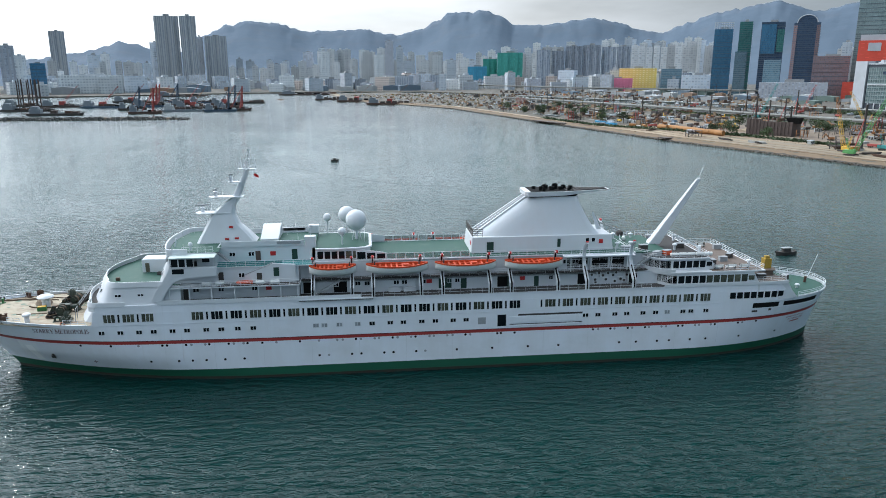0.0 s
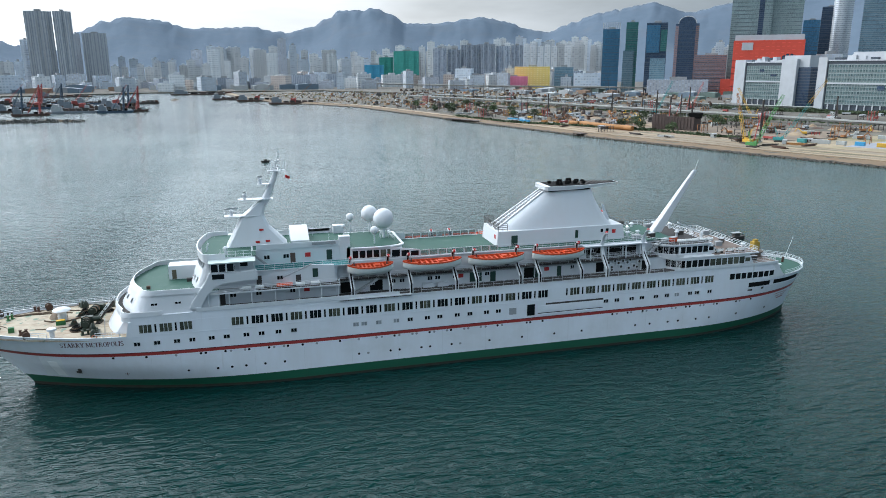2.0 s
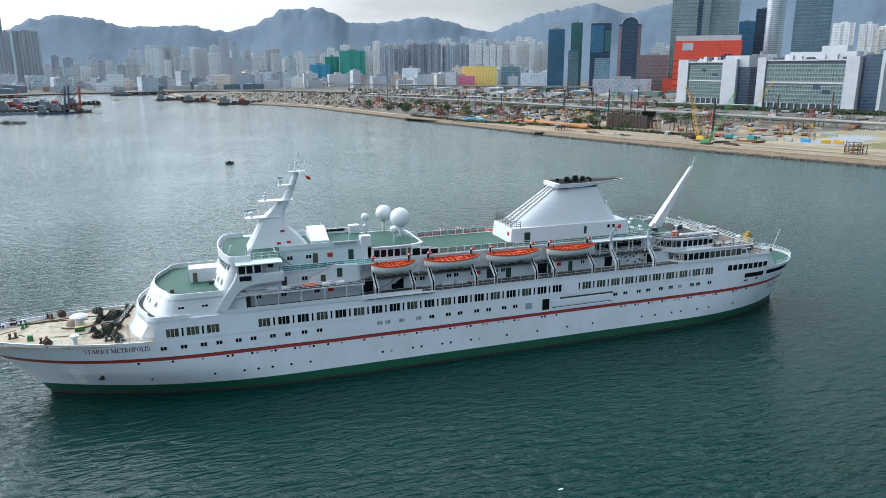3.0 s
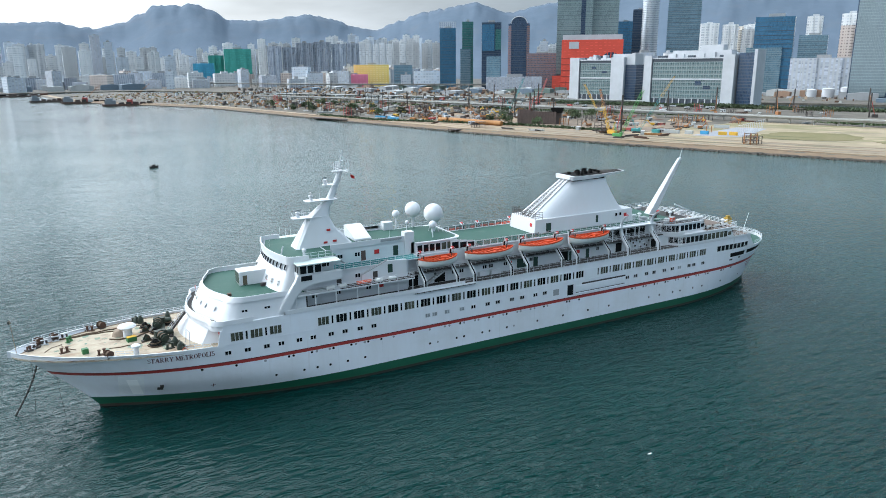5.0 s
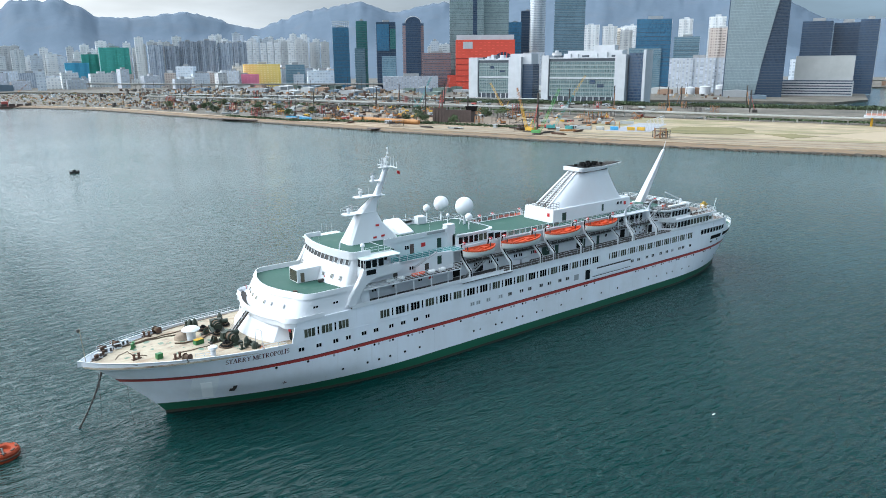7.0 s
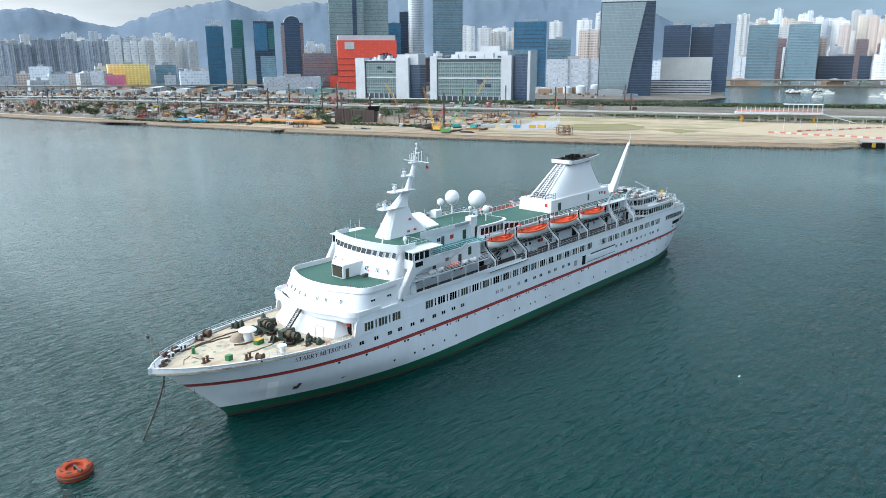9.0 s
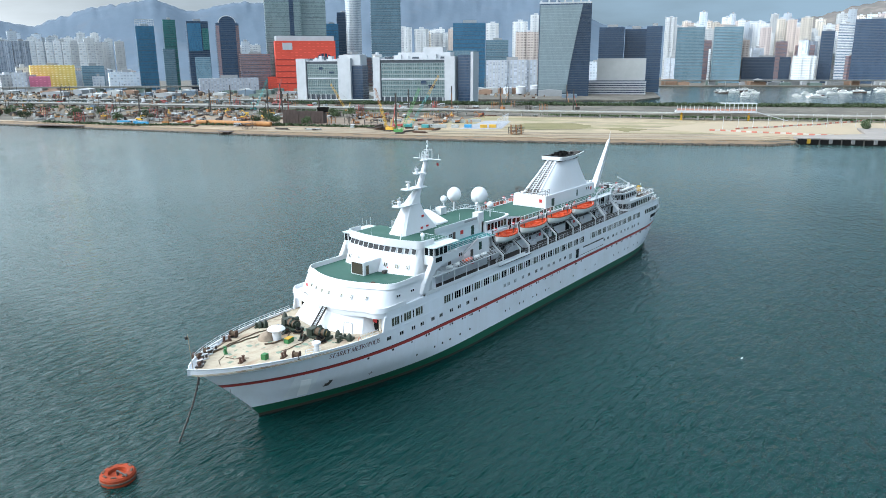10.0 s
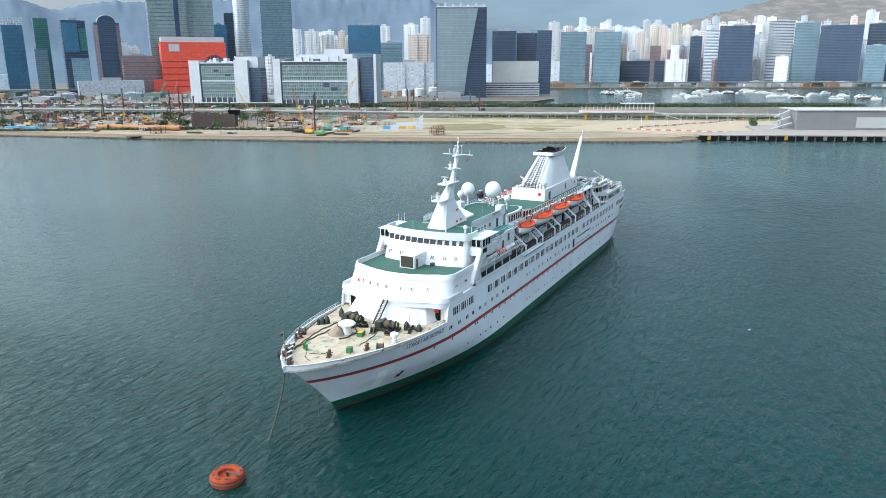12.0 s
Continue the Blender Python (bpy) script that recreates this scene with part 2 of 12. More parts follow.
def water_material():
    m = bpy.data.materials.new("harbour_water")
    m.use_nodes = True
    n, l = m.node_tree.nodes, m.node_tree.links
    b = n["Principled BSDF"]
    b.inputs["Roughness"].default_value = 0.05
    b.inputs["IOR"].default_value = 1.33
    b.inputs["Specular IOR Level"].default_value = 0.44
    co = n.new("ShaderNodeTexCoord")
    # wind ruffles the roads; the water under the seawall lies calm
    gust, ruffle, sep, calm, wind = n.new("ShaderNodeTexNoise"), n.new("ShaderNodeMapRange"), n.new("ShaderNodeSeparateXYZ"), n.new("ShaderNodeMapRange"), n.new("ShaderNodeMath")
    gust.inputs["Scale"].default_value, gust.inputs["Detail"].default_value = 0.009, 3
    l.new(co.outputs["Object"], gust.inputs["Vector"])
    ruffle.inputs["From Min"].default_value, ruffle.inputs["From Max"].default_value = 0.35, 0.65
    ruffle.inputs["To Min"].default_value, ruffle.inputs["To Max"].default_value = 0.8, 1.3
    l.new(gust.outputs["Fac"], ruffle.inputs["Value"])
    l.new(co.outputs["Object"], sep.inputs[0])
    calm.interpolation_type = "SMOOTHSTEP"
    calm.inputs["From Min"].default_value, calm.inputs["From Max"].default_value = 30, 270
    calm.inputs["To Min"].default_value, calm.inputs["To Max"].default_value = 1.0, 0.7
    lee, near, reach = n.new("ShaderNodeVectorMath"), n.new("ShaderNodeMath"), n.new("ShaderNodeMath")
    lee.operation, near.operation, reach.operation = "DOT_PRODUCT", "SUBTRACT", "MAXIMUM"
    lee.inputs[1].default_value = (0.908, 0.42, 0)
    l.new(co.outputs["Object"], lee.inputs[0])
    l.new(lee.outputs["Value"], near.inputs[0])
    near.inputs[1].default_value = 60
    l.new(near.outputs[0], reach.inputs[0])
    l.new(sep.outputs[1], reach.inputs[1])
    far, shelter = n.new("ShaderNodeMath"), n.new("ShaderNodeMath")
    far.operation, shelter.operation = "SUBTRACT", "MAXIMUM"
    far.inputs[1].default_value = 270
    l.new(lee.outputs["Value"], far.inputs[0])
    l.new(far.outputs[0], shelter.inputs[0])
    l.new(sep.outputs[1], shelter.inputs[1])
    l.new(shelter.outputs[0], calm.inputs["Value"])
    blur = n.new("ShaderNodeMapRange")
    blur.inputs["From Min"].default_value, blur.inputs["From Max"].default_value = 0.2, 1.0
    blur.inputs["To Min"].default_value, blur.inputs["To Max"].default_value = 0.14, 0.06
    l.new(calm.outputs["Result"], blur.inputs["Value"])
    l.new(blur.outputs["Result"], b.inputs["Roughness"])
    wind.operation = "MULTIPLY"
    l.new(ruffle.outputs["Result"], wind.inputs[0])
    # the ship shelters the water alongside
    along, abeam, hush, still = n.new("ShaderNodeMapRange"), n.new("ShaderNodeMapRange"), n.new("ShaderNodeMath"), n.new("ShaderNodeMath")
    along.interpolation_type = abeam.interpolation_type = "SMOOTHSTEP"
    along.inputs["From Min"].default_value, along.inputs["From Max"].default_value = -84, -62
    abeam.inputs["From Min"].default_value, abeam.inputs["From Max"].default_value = -85, -20
    l.new(sep.outputs[0], along.inputs["Value"])
    l.new(sep.outputs[1], abeam.inputs["Value"])
    hush.operation, still.operation = "MULTIPLY", "MULTIPLY_ADD"
    l.new(along.outputs["Result"], hush.inputs[0])
    l.new(abeam.outputs["Result"], hush.inputs[1])
    l.new(hush.outputs[0], still.inputs[0])
    still.inputs[1].default_value, still.inputs[2].default_value = -0.5, 1.0
    calmer = n.new("ShaderNodeMath")
    calmer.operation = "MULTIPLY"
    l.new(calm.outputs["Result"], calmer.inputs[0])
    l.new(still.outputs[0], calmer.inputs[1])
    l.new(calmer.outputs[0], wind.inputs[1])
    normal = None
    for scale, stretch, dist, detail, seed in ((0.04, (1, 0.5, 1), 0.5, 2, 3.0), (0.19, (0.75, 1.3, 1), 0.7, 3, 11.0), (0.5, (0.55, 1.55, 1), 1.0, 3, 29.0), (1.7, (0.8, 1.25, 1), 0.14, 2, 47.0)):
        mp, t, p = n.new("ShaderNodeMapping"), n.new("ShaderNodeTexNoise"), n.new("ShaderNodeBump")
        mp.inputs["Scale"].default_value, mp.inputs["Location"].default_value = stretch, (seed, seed, 0)
        mp.inputs["Rotation"].default_value = (0, 0, 0.35)
        l.new(co.outputs["Object"], mp.inputs["Vector"])
        l.new(mp.outputs["Vector"], t.inputs["Vector"])
        t.inputs["Scale"].default_value, t.inputs["Detail"].default_value, t.inputs["Distortion"].default_value = scale, detail, 0.5
        p.inputs["Distance"].default_value, p.inputs["Strength"].default_value = dist, 1.0
        l.new(t.outputs["Fac"], p.inputs["Height"])
        l.new(wind.outputs[0], p.inputs["Strength"])
        if normal:
            l.new(normal, p.inputs["Normal"])
        normal = p.outputs["Normal"]
    l.new(normal, b.inputs["Normal"])
    t, x = n.new("ShaderNodeTexNoise"), n.new("ShaderNodeMix")
    t.inputs["Scale"].default_value, t.inputs["Detail"].default_value = 0.012, 4
    l.new(co.outputs["Object"], t.inputs["Vector"])
    x.data_type = "RGBA"
    x.inputs["A"].default_value, x.inputs["B"].default_value = (0.0, 0.0135, 0.0123, 1), (0.0, 0.032, 0.029, 1)
    l.new(t.outputs["Fac"], x.inputs["Factor"])
    # paler water colour off the shore stands in for reflected sky
    sky_tint, s_mix = n.new("ShaderNodeMapRange"), n.new("ShaderNodeMix")
    sky_tint.interpolation_type = "SMOOTHSTEP"
    sky_tint.inputs["From Min"].default_value, sky_tint.inputs["From Max"].default_value = -30, 230
    l.new(reach.outputs[0], sky_tint.inputs["Value"])
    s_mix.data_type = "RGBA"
    # that pale tint fades out over the dark sheltered basin behind the strip
    clear, tint_share = n.new("ShaderNodeMapRange"), n.new("ShaderNodeMath")
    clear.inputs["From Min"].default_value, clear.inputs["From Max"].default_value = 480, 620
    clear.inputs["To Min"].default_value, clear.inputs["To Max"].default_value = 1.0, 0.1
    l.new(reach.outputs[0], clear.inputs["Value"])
    tint_share.operation = "MULTIPLY"
    l.new(sky_tint.outputs["Result"], tint_share.inputs[0])
    l.new(clear.outputs["Result"], tint_share.inputs[1])
    l.new(tint_share.outputs[0], s_mix.inputs["Factor"])
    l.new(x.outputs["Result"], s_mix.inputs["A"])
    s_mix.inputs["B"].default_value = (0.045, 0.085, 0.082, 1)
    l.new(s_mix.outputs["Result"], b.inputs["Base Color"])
    return m


WATER = water_material()
SAND = mat("pale_sandy_fill", (0.38, 0.282, 0.182), 0.9, grain=0.5, grain_scale=0.15, stain=0.55, stain_scale=0.02, dirt=(0.17, 0.13, 0.09), bump=0.1, bump_scale=0.4)
LAND_GREY = mat("grey_brown_made_ground", (0.175, 0.15, 0.118), 0.9, grain=0.7, grain_scale=0.09, stain=0.75, stain_scale=0.02, dirt=(0.04, 0.038, 0.033))
ROCK_WET = mat("wet_seawall_rock", (0.035, 0.03, 0.022), 0.6, grain=0.5, grain_scale=0.5, bump=0.3, bump_scale=0.6)
ROCK = mat("seawall_rock", (0.17, 0.12, 0.078), 0.9, grain=0.6, grain_scale=0.5, stain=0.4, dirt=(0.12, 0.085, 0.06), bump=0.3, bump_scale=0.6, island=0.3)
flaws(SAND, (0.20, 0.13, 0.085), 0.06, (7, 1, 1), 0.45, 0.58, 0.85, 118)
flaws(SAND, (0.56, 0.46, 0.34), 0.03, (5, 1, 1), 0.55, 0.7, 0.6, 118)
CONCRETE = mat("pale_concrete", (0.42, 0.42, 0.40), 0.8, grain=0.3, grain_scale=0.3, stain=0.4, stain_scale=0.05)
LEAF = mat("dark_green_foliage", (0.065, 0.095, 0.04), 0.8, grain=0.6, grain_scale=0.8, dirt=(0.015, 0.03, 0.01), island=0.4)

# ---- mesh helpers ----
def part(name, bm, material, parent=None, label="", smooth=False):
    """Links a bmesh as one mesh object, under its thing if one is given."""
    me = bpy.data.meshes.new(name)
    bm.normal_update()
    bm.to_mesh(me)
    bm.free()
    me.materials.append(material)
    me.shade_smooth()
    if not smooth:
        me.set_sharp_from_angle(angle=radians(34))
    ob = new(name, me)
    ob.parent = parent
    if label:
        ob["label"] = label
    return ob


def piece(name, me, parent, m):
    """Another object on a shared mesh."""
    ob = new(name, me)
    ob.parent = parent
    ob.matrix_basis = m
    return ob


def thing(name, x, y, z, label, category, rz=0.0, group="", kind=""):
    ob = new(name)
    ob.matrix_basis = pose(x, y, z, 0, 0, rz)
    return tagged(ob, label, category, group, kind)


def ring(bm, pts):
    return [bm.verts.new(p) for p in pts]


def skin(bm, a, b, closed=True):
    n = len(a)
    for i in range(n if closed else n - 1):
        j = (i + 1) % n
        bm.faces.new((a[i], a[j], b[j], b[i]))


def loft(bm, rows, cap0=True, cap1=True, closed=True):
    rs = [ring(bm, r) for r in rows]
    for a, b in zip(rs, rs[1:]):
        skin(bm, a, b, closed)
    if cap0:
        bm.faces.new(rs[0][::-1])
    if cap1:
        bm.faces.new(rs[-1])
    return rs


def box(bm, x0, x1, y0, y1, z0, z1):
    loft(bm, [[(x0, y0, z), (x1, y0, z), (x1, y1, z), (x0, y1, z)] for z in (z0, z1)])


def slab(bm, pts, z0, z1, pts1=None):
    """An upright prism on a plan outline; a second outline gives it sloping sides."""
    loft(bm, [[(x, y, z0) for x, y in pts], [(x, y, z1) for x, y in (pts1 or pts)]])


def tube(bm, p, q, r0, r1=None, seg=8):
    p, q = Vector(p), Vector(q)
    turn = (q - p).to_track_quat("Z", "Y").to_matrix()
    r1 = r0 if r1 is None else r1
    loft(bm, [[c + turn @ Vector((r * math.cos(2 * math.pi * k / seg), r * math.sin(2 * math.pi * k / seg), 0)) for k in range(seg)] for c, r in ((p, r0), (q, r1))])


def pipe(bm, pts, r, seg=6):
    """One bent rod through the points."""
    pts = [Vector(p) for p in pts]
    rows = []
    for k, p in enumerate(pts):
        d = (pts[min(len(pts) - 1, k + 1)] - pts[max(0, k - 1)]).normalized()
        turn = d.to_track_quat("Z", "Y").to_matrix()
        rows.append([p + turn @ Vector((r * math.cos(2 * math.pi * j / seg), r * math.sin(2 * math.pi * j / seg), 0)) for j in range(seg)])
    loft(bm, rows)


def beam(bm, p, q, w, h):
    """A bar of rectangular section from p to q; w across, h up."""
    p, q = Vector(p), Vector(q)
    d = (q - p).normalized()
    side = d.cross(Vector((0, 0, 1)))
    side = side.normalized() * (w / 2) if side.length > 1e-4 else Vector((0, w / 2, 0))
    up = side.cross(d).normalized() * (h / 2)
    loft(bm, [[c + side + up, c - side + up, c - side - up, c + side - up] for c in (p, q)])


def lathe(bm, profile, seg=20, at=(0, 0, 0)):
    x, y, z = at
    loft(bm, [[(x + r * math.cos(2 * math.pi * k / seg), y + r * math.sin(2 * math.pi * k / seg), z + h) for k in range(seg)] for r, h in profile])


def ball(bm, c, r, seg=24, rings=14):
    lathe(bm, [(max(0.002, r * math.sin(math.pi * k / rings)), -r * math.cos(math.pi * k / rings)) for k in range(rings + 1)], seg, c)


def arc(cx, cy, rx, ry, a0, a1, n):
    return [(cx + rx * math.cos(radians(a0 + (a1 - a0) * k / n)), cy + ry * math.sin(radians(a0 + (a1 - a0) * k / n))) for k in range(n + 1)]


def at_len(pts, step):
    """Points every step along a polyline, both ends included."""
    out = [Vector(pts[0])]
    for a, b in zip(pts, pts[1:]):
        a, b = Vector(a), Vector(b)
        n = max(1, round((b - a).length / step))
        out += [a.lerp(b, k / n) for k in range(1, n + 1)]
    return out


def railing(bm, pts, h=1.05, bars=3, step=1.5, r=0.035):
    run = at_len(pts, step)
    for p in run:
        tube(bm, p, p + Vector((0, 0, h)), r, r, 4)
    for k in range(1, bars + 1):
        up = Vector((0, 0, h * k / bars))
        for a, b in zip(run, run[1:]):
            tube(bm, a + up, b + up, r, r, 4)


# ---- water ----
bm = bmesh.new()
n_out = 96
rows = [[(0, 0, 0)]]
hub = bm.verts.new((0, 0, 0))
last = None
for rad in (60, 200, 600, 1800, 4950):
    now = ring(bm, [(rad * math.cos(2 * math.pi * k / n_out), rad * math.sin(2 * math.pi * k / n_out), 0) for k in range(n_out)])
    for k in range(n_out):
        if last is None:
            bm.faces.new((hub, now[k], now[(k + 1) % n_out]))
        else:
            bm.faces.new((last[k], now[k], now[(k + 1) % n_out], last[(k + 1) % n_out]))
    last = now
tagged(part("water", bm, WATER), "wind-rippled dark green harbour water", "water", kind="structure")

# ---- the reclaimed runway strip across the water ----
SHORE = [(503, -230), (458, -116), (407, 10), (384, 23), (327, 133), (279, 250), (233, 390), (200, 530), (165, 690), (119, 904), (65, 1014), (5, 1110), (-60, 1300), (-90, 1560)]
BACK = [(60, 1650), (250, 1330), (400, 1010), (520, 790), (640, 560), (745, 330), (850, 90), (960, -150), (1010, -260)]


def quay(name, shore, back, z, material, label, category, wall=3.0):
    """Ground a few metres over the water, with a sloping edge."""
    bm = bmesh.new()
    top = []
    for k, (x, y) in enumerate(shore):
        a, b = Vector(shore[max(0, k - 1)]), Vector(shore[min(len(shore) - 1, k + 1)])
        t = (b - a).normalized()
        top.append((x + t.y * 7, y - t.x * 7))
    slab(bm, shore + back, -1.0, z, top + back)
    return tagged(part(name, bm, material), label, category, kind="structure")


quay("ground", SHORE, BACK, 2.6, LAND_GREY, "flat reclaimed ground of an old runway strip", "ground")


def strip(name, shore, d0, d1, z, material, label, i0=0, i1=None):
    """A band of ground that follows the shore, d0 to d1 metres inland."""
    pts = [Vector((x, y)) for x, y in shore[i0:i1]]
    bm = bmesh.new()
    rows = []
    for d in (d0, d1):
        row = []
        for k, p in enumerate(pts):
            a, b = pts[max(0, k - 1)], pts[min(len(pts) - 1, k + 1)]
            t = (b - a).normalized()
            row.append(bm.verts.new((p.x + t.y * d, p.y - t.x * d, z)))
        rows.append(row)
    for k in range(len(pts) - 1):
        bm.faces.new((rows[0][k], rows[1][k], rows[1][k + 1], rows[0][k + 1]))
    r = bmesh.ops.extrude_face_region(bm, geom=bm.faces[:])
    bmesh.ops.translate(bm, verts=[v for v in r["geom"] if isinstance(v, bmesh.types.BMVert)], vec=(0, 0, -0.3))
    bmesh.ops.recalc_face_normals(bm, faces=bm.faces[:])
    return tagged(part(name, bm, material), label, "ground", kind="structure")


strip("ground_sand", SHORE, 7.3, 75, 2.72, SAND, "pale sandy strip along the seawall", 0, 8)
strip("ground_sand", SHORE, 7.3, 20, 2.72, SAND, "narrow sandy strip along the far seawall", 7)

# ---- far land and hills ----
bm = bmesh.new()
FAR = [(-4700, 600), (-2600, 1100), (-1500, 1420), (-734, 1415), (-598, 1490), (-284, 1665), (-98, 1725), (150, 1700), (330, 1400), (470, 1120), (600, 870), (740, 640), (840, 480), (905, 330), (1010, 330), (1500, 540), (1600, 540), (1740, 254), (1924, -207), (2200, -800), (4700, -1500), (4700, 900), (3500, 3400), (0, 4850), (-3400, 3400)]
slab(bm, FAR, -1.0, 2.4)
tagged(part("ground_far", bm, LAND_GREY), "built-up far shore of the harbour", "ground", kind="structure")

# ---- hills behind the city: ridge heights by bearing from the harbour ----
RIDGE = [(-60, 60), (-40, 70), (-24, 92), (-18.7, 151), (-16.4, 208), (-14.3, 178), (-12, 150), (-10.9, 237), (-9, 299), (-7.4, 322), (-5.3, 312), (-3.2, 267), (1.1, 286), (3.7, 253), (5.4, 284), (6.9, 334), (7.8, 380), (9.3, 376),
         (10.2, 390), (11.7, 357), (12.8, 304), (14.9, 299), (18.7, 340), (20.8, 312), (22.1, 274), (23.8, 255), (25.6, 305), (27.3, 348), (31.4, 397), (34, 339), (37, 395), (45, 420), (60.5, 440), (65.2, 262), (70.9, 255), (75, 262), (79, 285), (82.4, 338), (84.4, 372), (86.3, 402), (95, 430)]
# base colour blued and lifted to paint the distance haze
HILL = mat("haze_tinted_hillside", (0.112, 0.146, 0.19), 0.95, grain=0.3, grain_scale=0.02, stain=0.35, stain_scale=0.004, dirt=(0.085, 0.118, 0.152), bump=6, bump_scale=0.016, spec=0.1)

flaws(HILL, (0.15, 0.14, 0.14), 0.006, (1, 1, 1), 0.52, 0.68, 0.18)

def ridge_height(a):
    a = max(RIDGE[0][0], min(RIDGE[-1][0], a))
    for (a0, h0), (a1, h1) in zip(RIDGE, RIDGE[1:]):
        if a <= a1:
            u = (a - a0) / (a1 - a0)
            return h0 + (h1 - h0) * (0.75 * u + 0.25 * u * u * (3 - 2 * u))


bm = bmesh.new()
rows = []
for i in range(931):
    a = -60 + 155 * i / 930
    h, row = ridge_height(a), []
    crest = 4300 + 60 * math.sin(a * 0.35)
    for k in range(26):
        u = k / 20
        rad = crest - 1350 * (1 - u) if u <= 1 else crest + 500 * (u - 1)
        fold = noise.fractal(Vector((a * 0.22, u * 2.2, 3.1)), 1.0, 2.1, 5)
        z = h * (u ** 1.5 if u <= 1 else 1 - 0.8 * (u - 1)) + fold * 60 * min(u, 1.0) * (1 - min(u, 1.0) ** 3 * 0.97) + 12 * noise.fractal(Vector((a * 1.6, u * 9, 0)), 0.9, 2.1, 6) * min(u, 1.0) ** 5
        row.append(bm.verts.new((-90 + rad * math.sin(radians(a)), -120 + rad * math.cos(radians(a)), max(1.5, z))))
    rows.append(row)
for p, q in zip(rows, rows[1:]):
    for k in range(25):
        bm.faces.new((p[k], q[k], q[k + 1], p[k + 1]))
bmesh.ops.recalc_face_normals(bm, faces=bm.faces[:])
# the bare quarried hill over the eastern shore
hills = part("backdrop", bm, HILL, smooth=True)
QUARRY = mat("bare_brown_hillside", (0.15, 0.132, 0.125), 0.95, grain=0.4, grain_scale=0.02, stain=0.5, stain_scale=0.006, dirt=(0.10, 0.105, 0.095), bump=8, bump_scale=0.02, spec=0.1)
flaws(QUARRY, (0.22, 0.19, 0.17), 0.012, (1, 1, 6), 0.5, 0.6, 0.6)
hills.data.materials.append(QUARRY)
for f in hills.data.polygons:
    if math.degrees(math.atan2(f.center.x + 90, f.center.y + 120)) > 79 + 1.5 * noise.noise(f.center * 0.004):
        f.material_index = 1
tagged(hills, "forested hills tinted blue-grey for haze behind the city", "hills", kind="structure")

# ---- the ship ----
ship = thing("cruise_ship", 0, 0, 0, "large white cruise ship with green waterline and red stripe", "ship")
ship.matrix_basis = Matrix.Translation((0, -0.7, 0)) @ Matrix.Diagonal((1, 0.94, 1, 1))


def sheer(x):
    return 11.2 + 1.2 * (max(0.0, -57 - x) / 28.8) ** 1.25 + 0.3 * (max(0.0, x - 60) / 26) ** 2


def deck_height(x):
    return sheer(x) - 0.32 - 0.55 * (max(0.0, -57 - x) / 28.8) ** 2


def breadth(x, z):
    """Half the hull's width at a place along it and a height."""
    f = max(0.0, min(1.15, z / 12.9))
    stem, run = -73.4 - 12.4 * f ** 1.15, -36 - 14 * f
    entry = -25 - 20 * f ** 0.8
    tail, fall = 85.4 + 2.4 * f, 46 + 20 * f
    if x < max(run, entry):
        u = max(0.0, min(1.0, (run - x) / (run - stem)))
        full = 12 * max(0.0, 1 - u ** (2.0 + 0.6 * f)) ** (1 - 0.28 * f * f)
        # finer entry near the waterline, flaring above
        u = max(0.0, min(1.0, (entry - x) / (entry - stem)))
        fine = 12 * (1 - u ** (1.95 + 0.3 * f))
        w = max(0.0, min(1.0, (f - 0.08) / 0.3))
        return fine + (full - fine) * w
    if x > fall:
        v = min(1.0, (x - fall) / (tail - fall))
        return 12 * max(0.0, 1 - v ** (2.2 + 0.6 * f)) ** (0.8 - 0.3 * f)
    return 12.0


def hull_band(name, z0, z1, n, material, label=""):
    """The shell between two heights, both sides, following stem and stern."""
    bm = bmesh.new()
    stations = 150
    levels = []
    for k in range(n + 1):
        row = []
        for s in range(2 * stations):
            side = 1 if s < stations else -1
            u = (s if s < stations else 2 * stations - 1 - s) / (stations - 1)
            u = 0.5 - 0.5 * math.cos(math.pi * u)
            x, zz = 0.0, z0(0) if callable(z0) else z0
            for _ in range(3):
                f = max(0.0, min(1.15, zz / 12.9))
                stem, tail = -73.4 - 12.4 * f ** 1.15, 85.4 + 2.4 * f
                x = stem + (tail - stem) * u
                lo, hi = (z0(x) if callable(z0) else z0), (z1(x) if callable(z1) else z1)
                zz = lo + (hi - lo) * k / n
            row.append((x, side * breadth(x, zz), zz))
        levels.append(row)
    loft(bm, levels, False, False)
    bmesh.ops.remove_doubles(bm, verts=bm.verts[:], dist=0.002)
    bmesh.ops.recalc_face_normals(bm, faces=bm.faces[:])
    return part(name, bm, material, ship, label, smooth=True)


def stripe_lo(x):
    return 7.05 + 0.42 * min(1.0, max(0.0, -25 - x) / 32) + 0.5 * (max(0.0, x - 50) / 34) ** 2


hull_band("bottom_plating", -2.0, 0.5, 2, BOOT_RED, "worn dark red plating at the waterline")
hull_band("boot_topping", 0.5, 2.05, 2, BOOT_GREEN, "dark green painted band")
hull_band("hull", 2.05, stripe_lo, 6, HULL_WHITE)
hull_band("stripe", stripe_lo, lambda x: stripe_lo(x) + 0.54, 1, STRIPE_RED, "red painted stripe")
hull_band("stripe_edge", lambda x: stripe_lo(x) + 0.54, lambda x: stripe_lo(x) + 0.66, 1, INK, "dark upper edge of the stripe")
hull_band("topside", lambda x: stripe_lo(x) + 0.66, sheer, 5, HULL_WHITE)


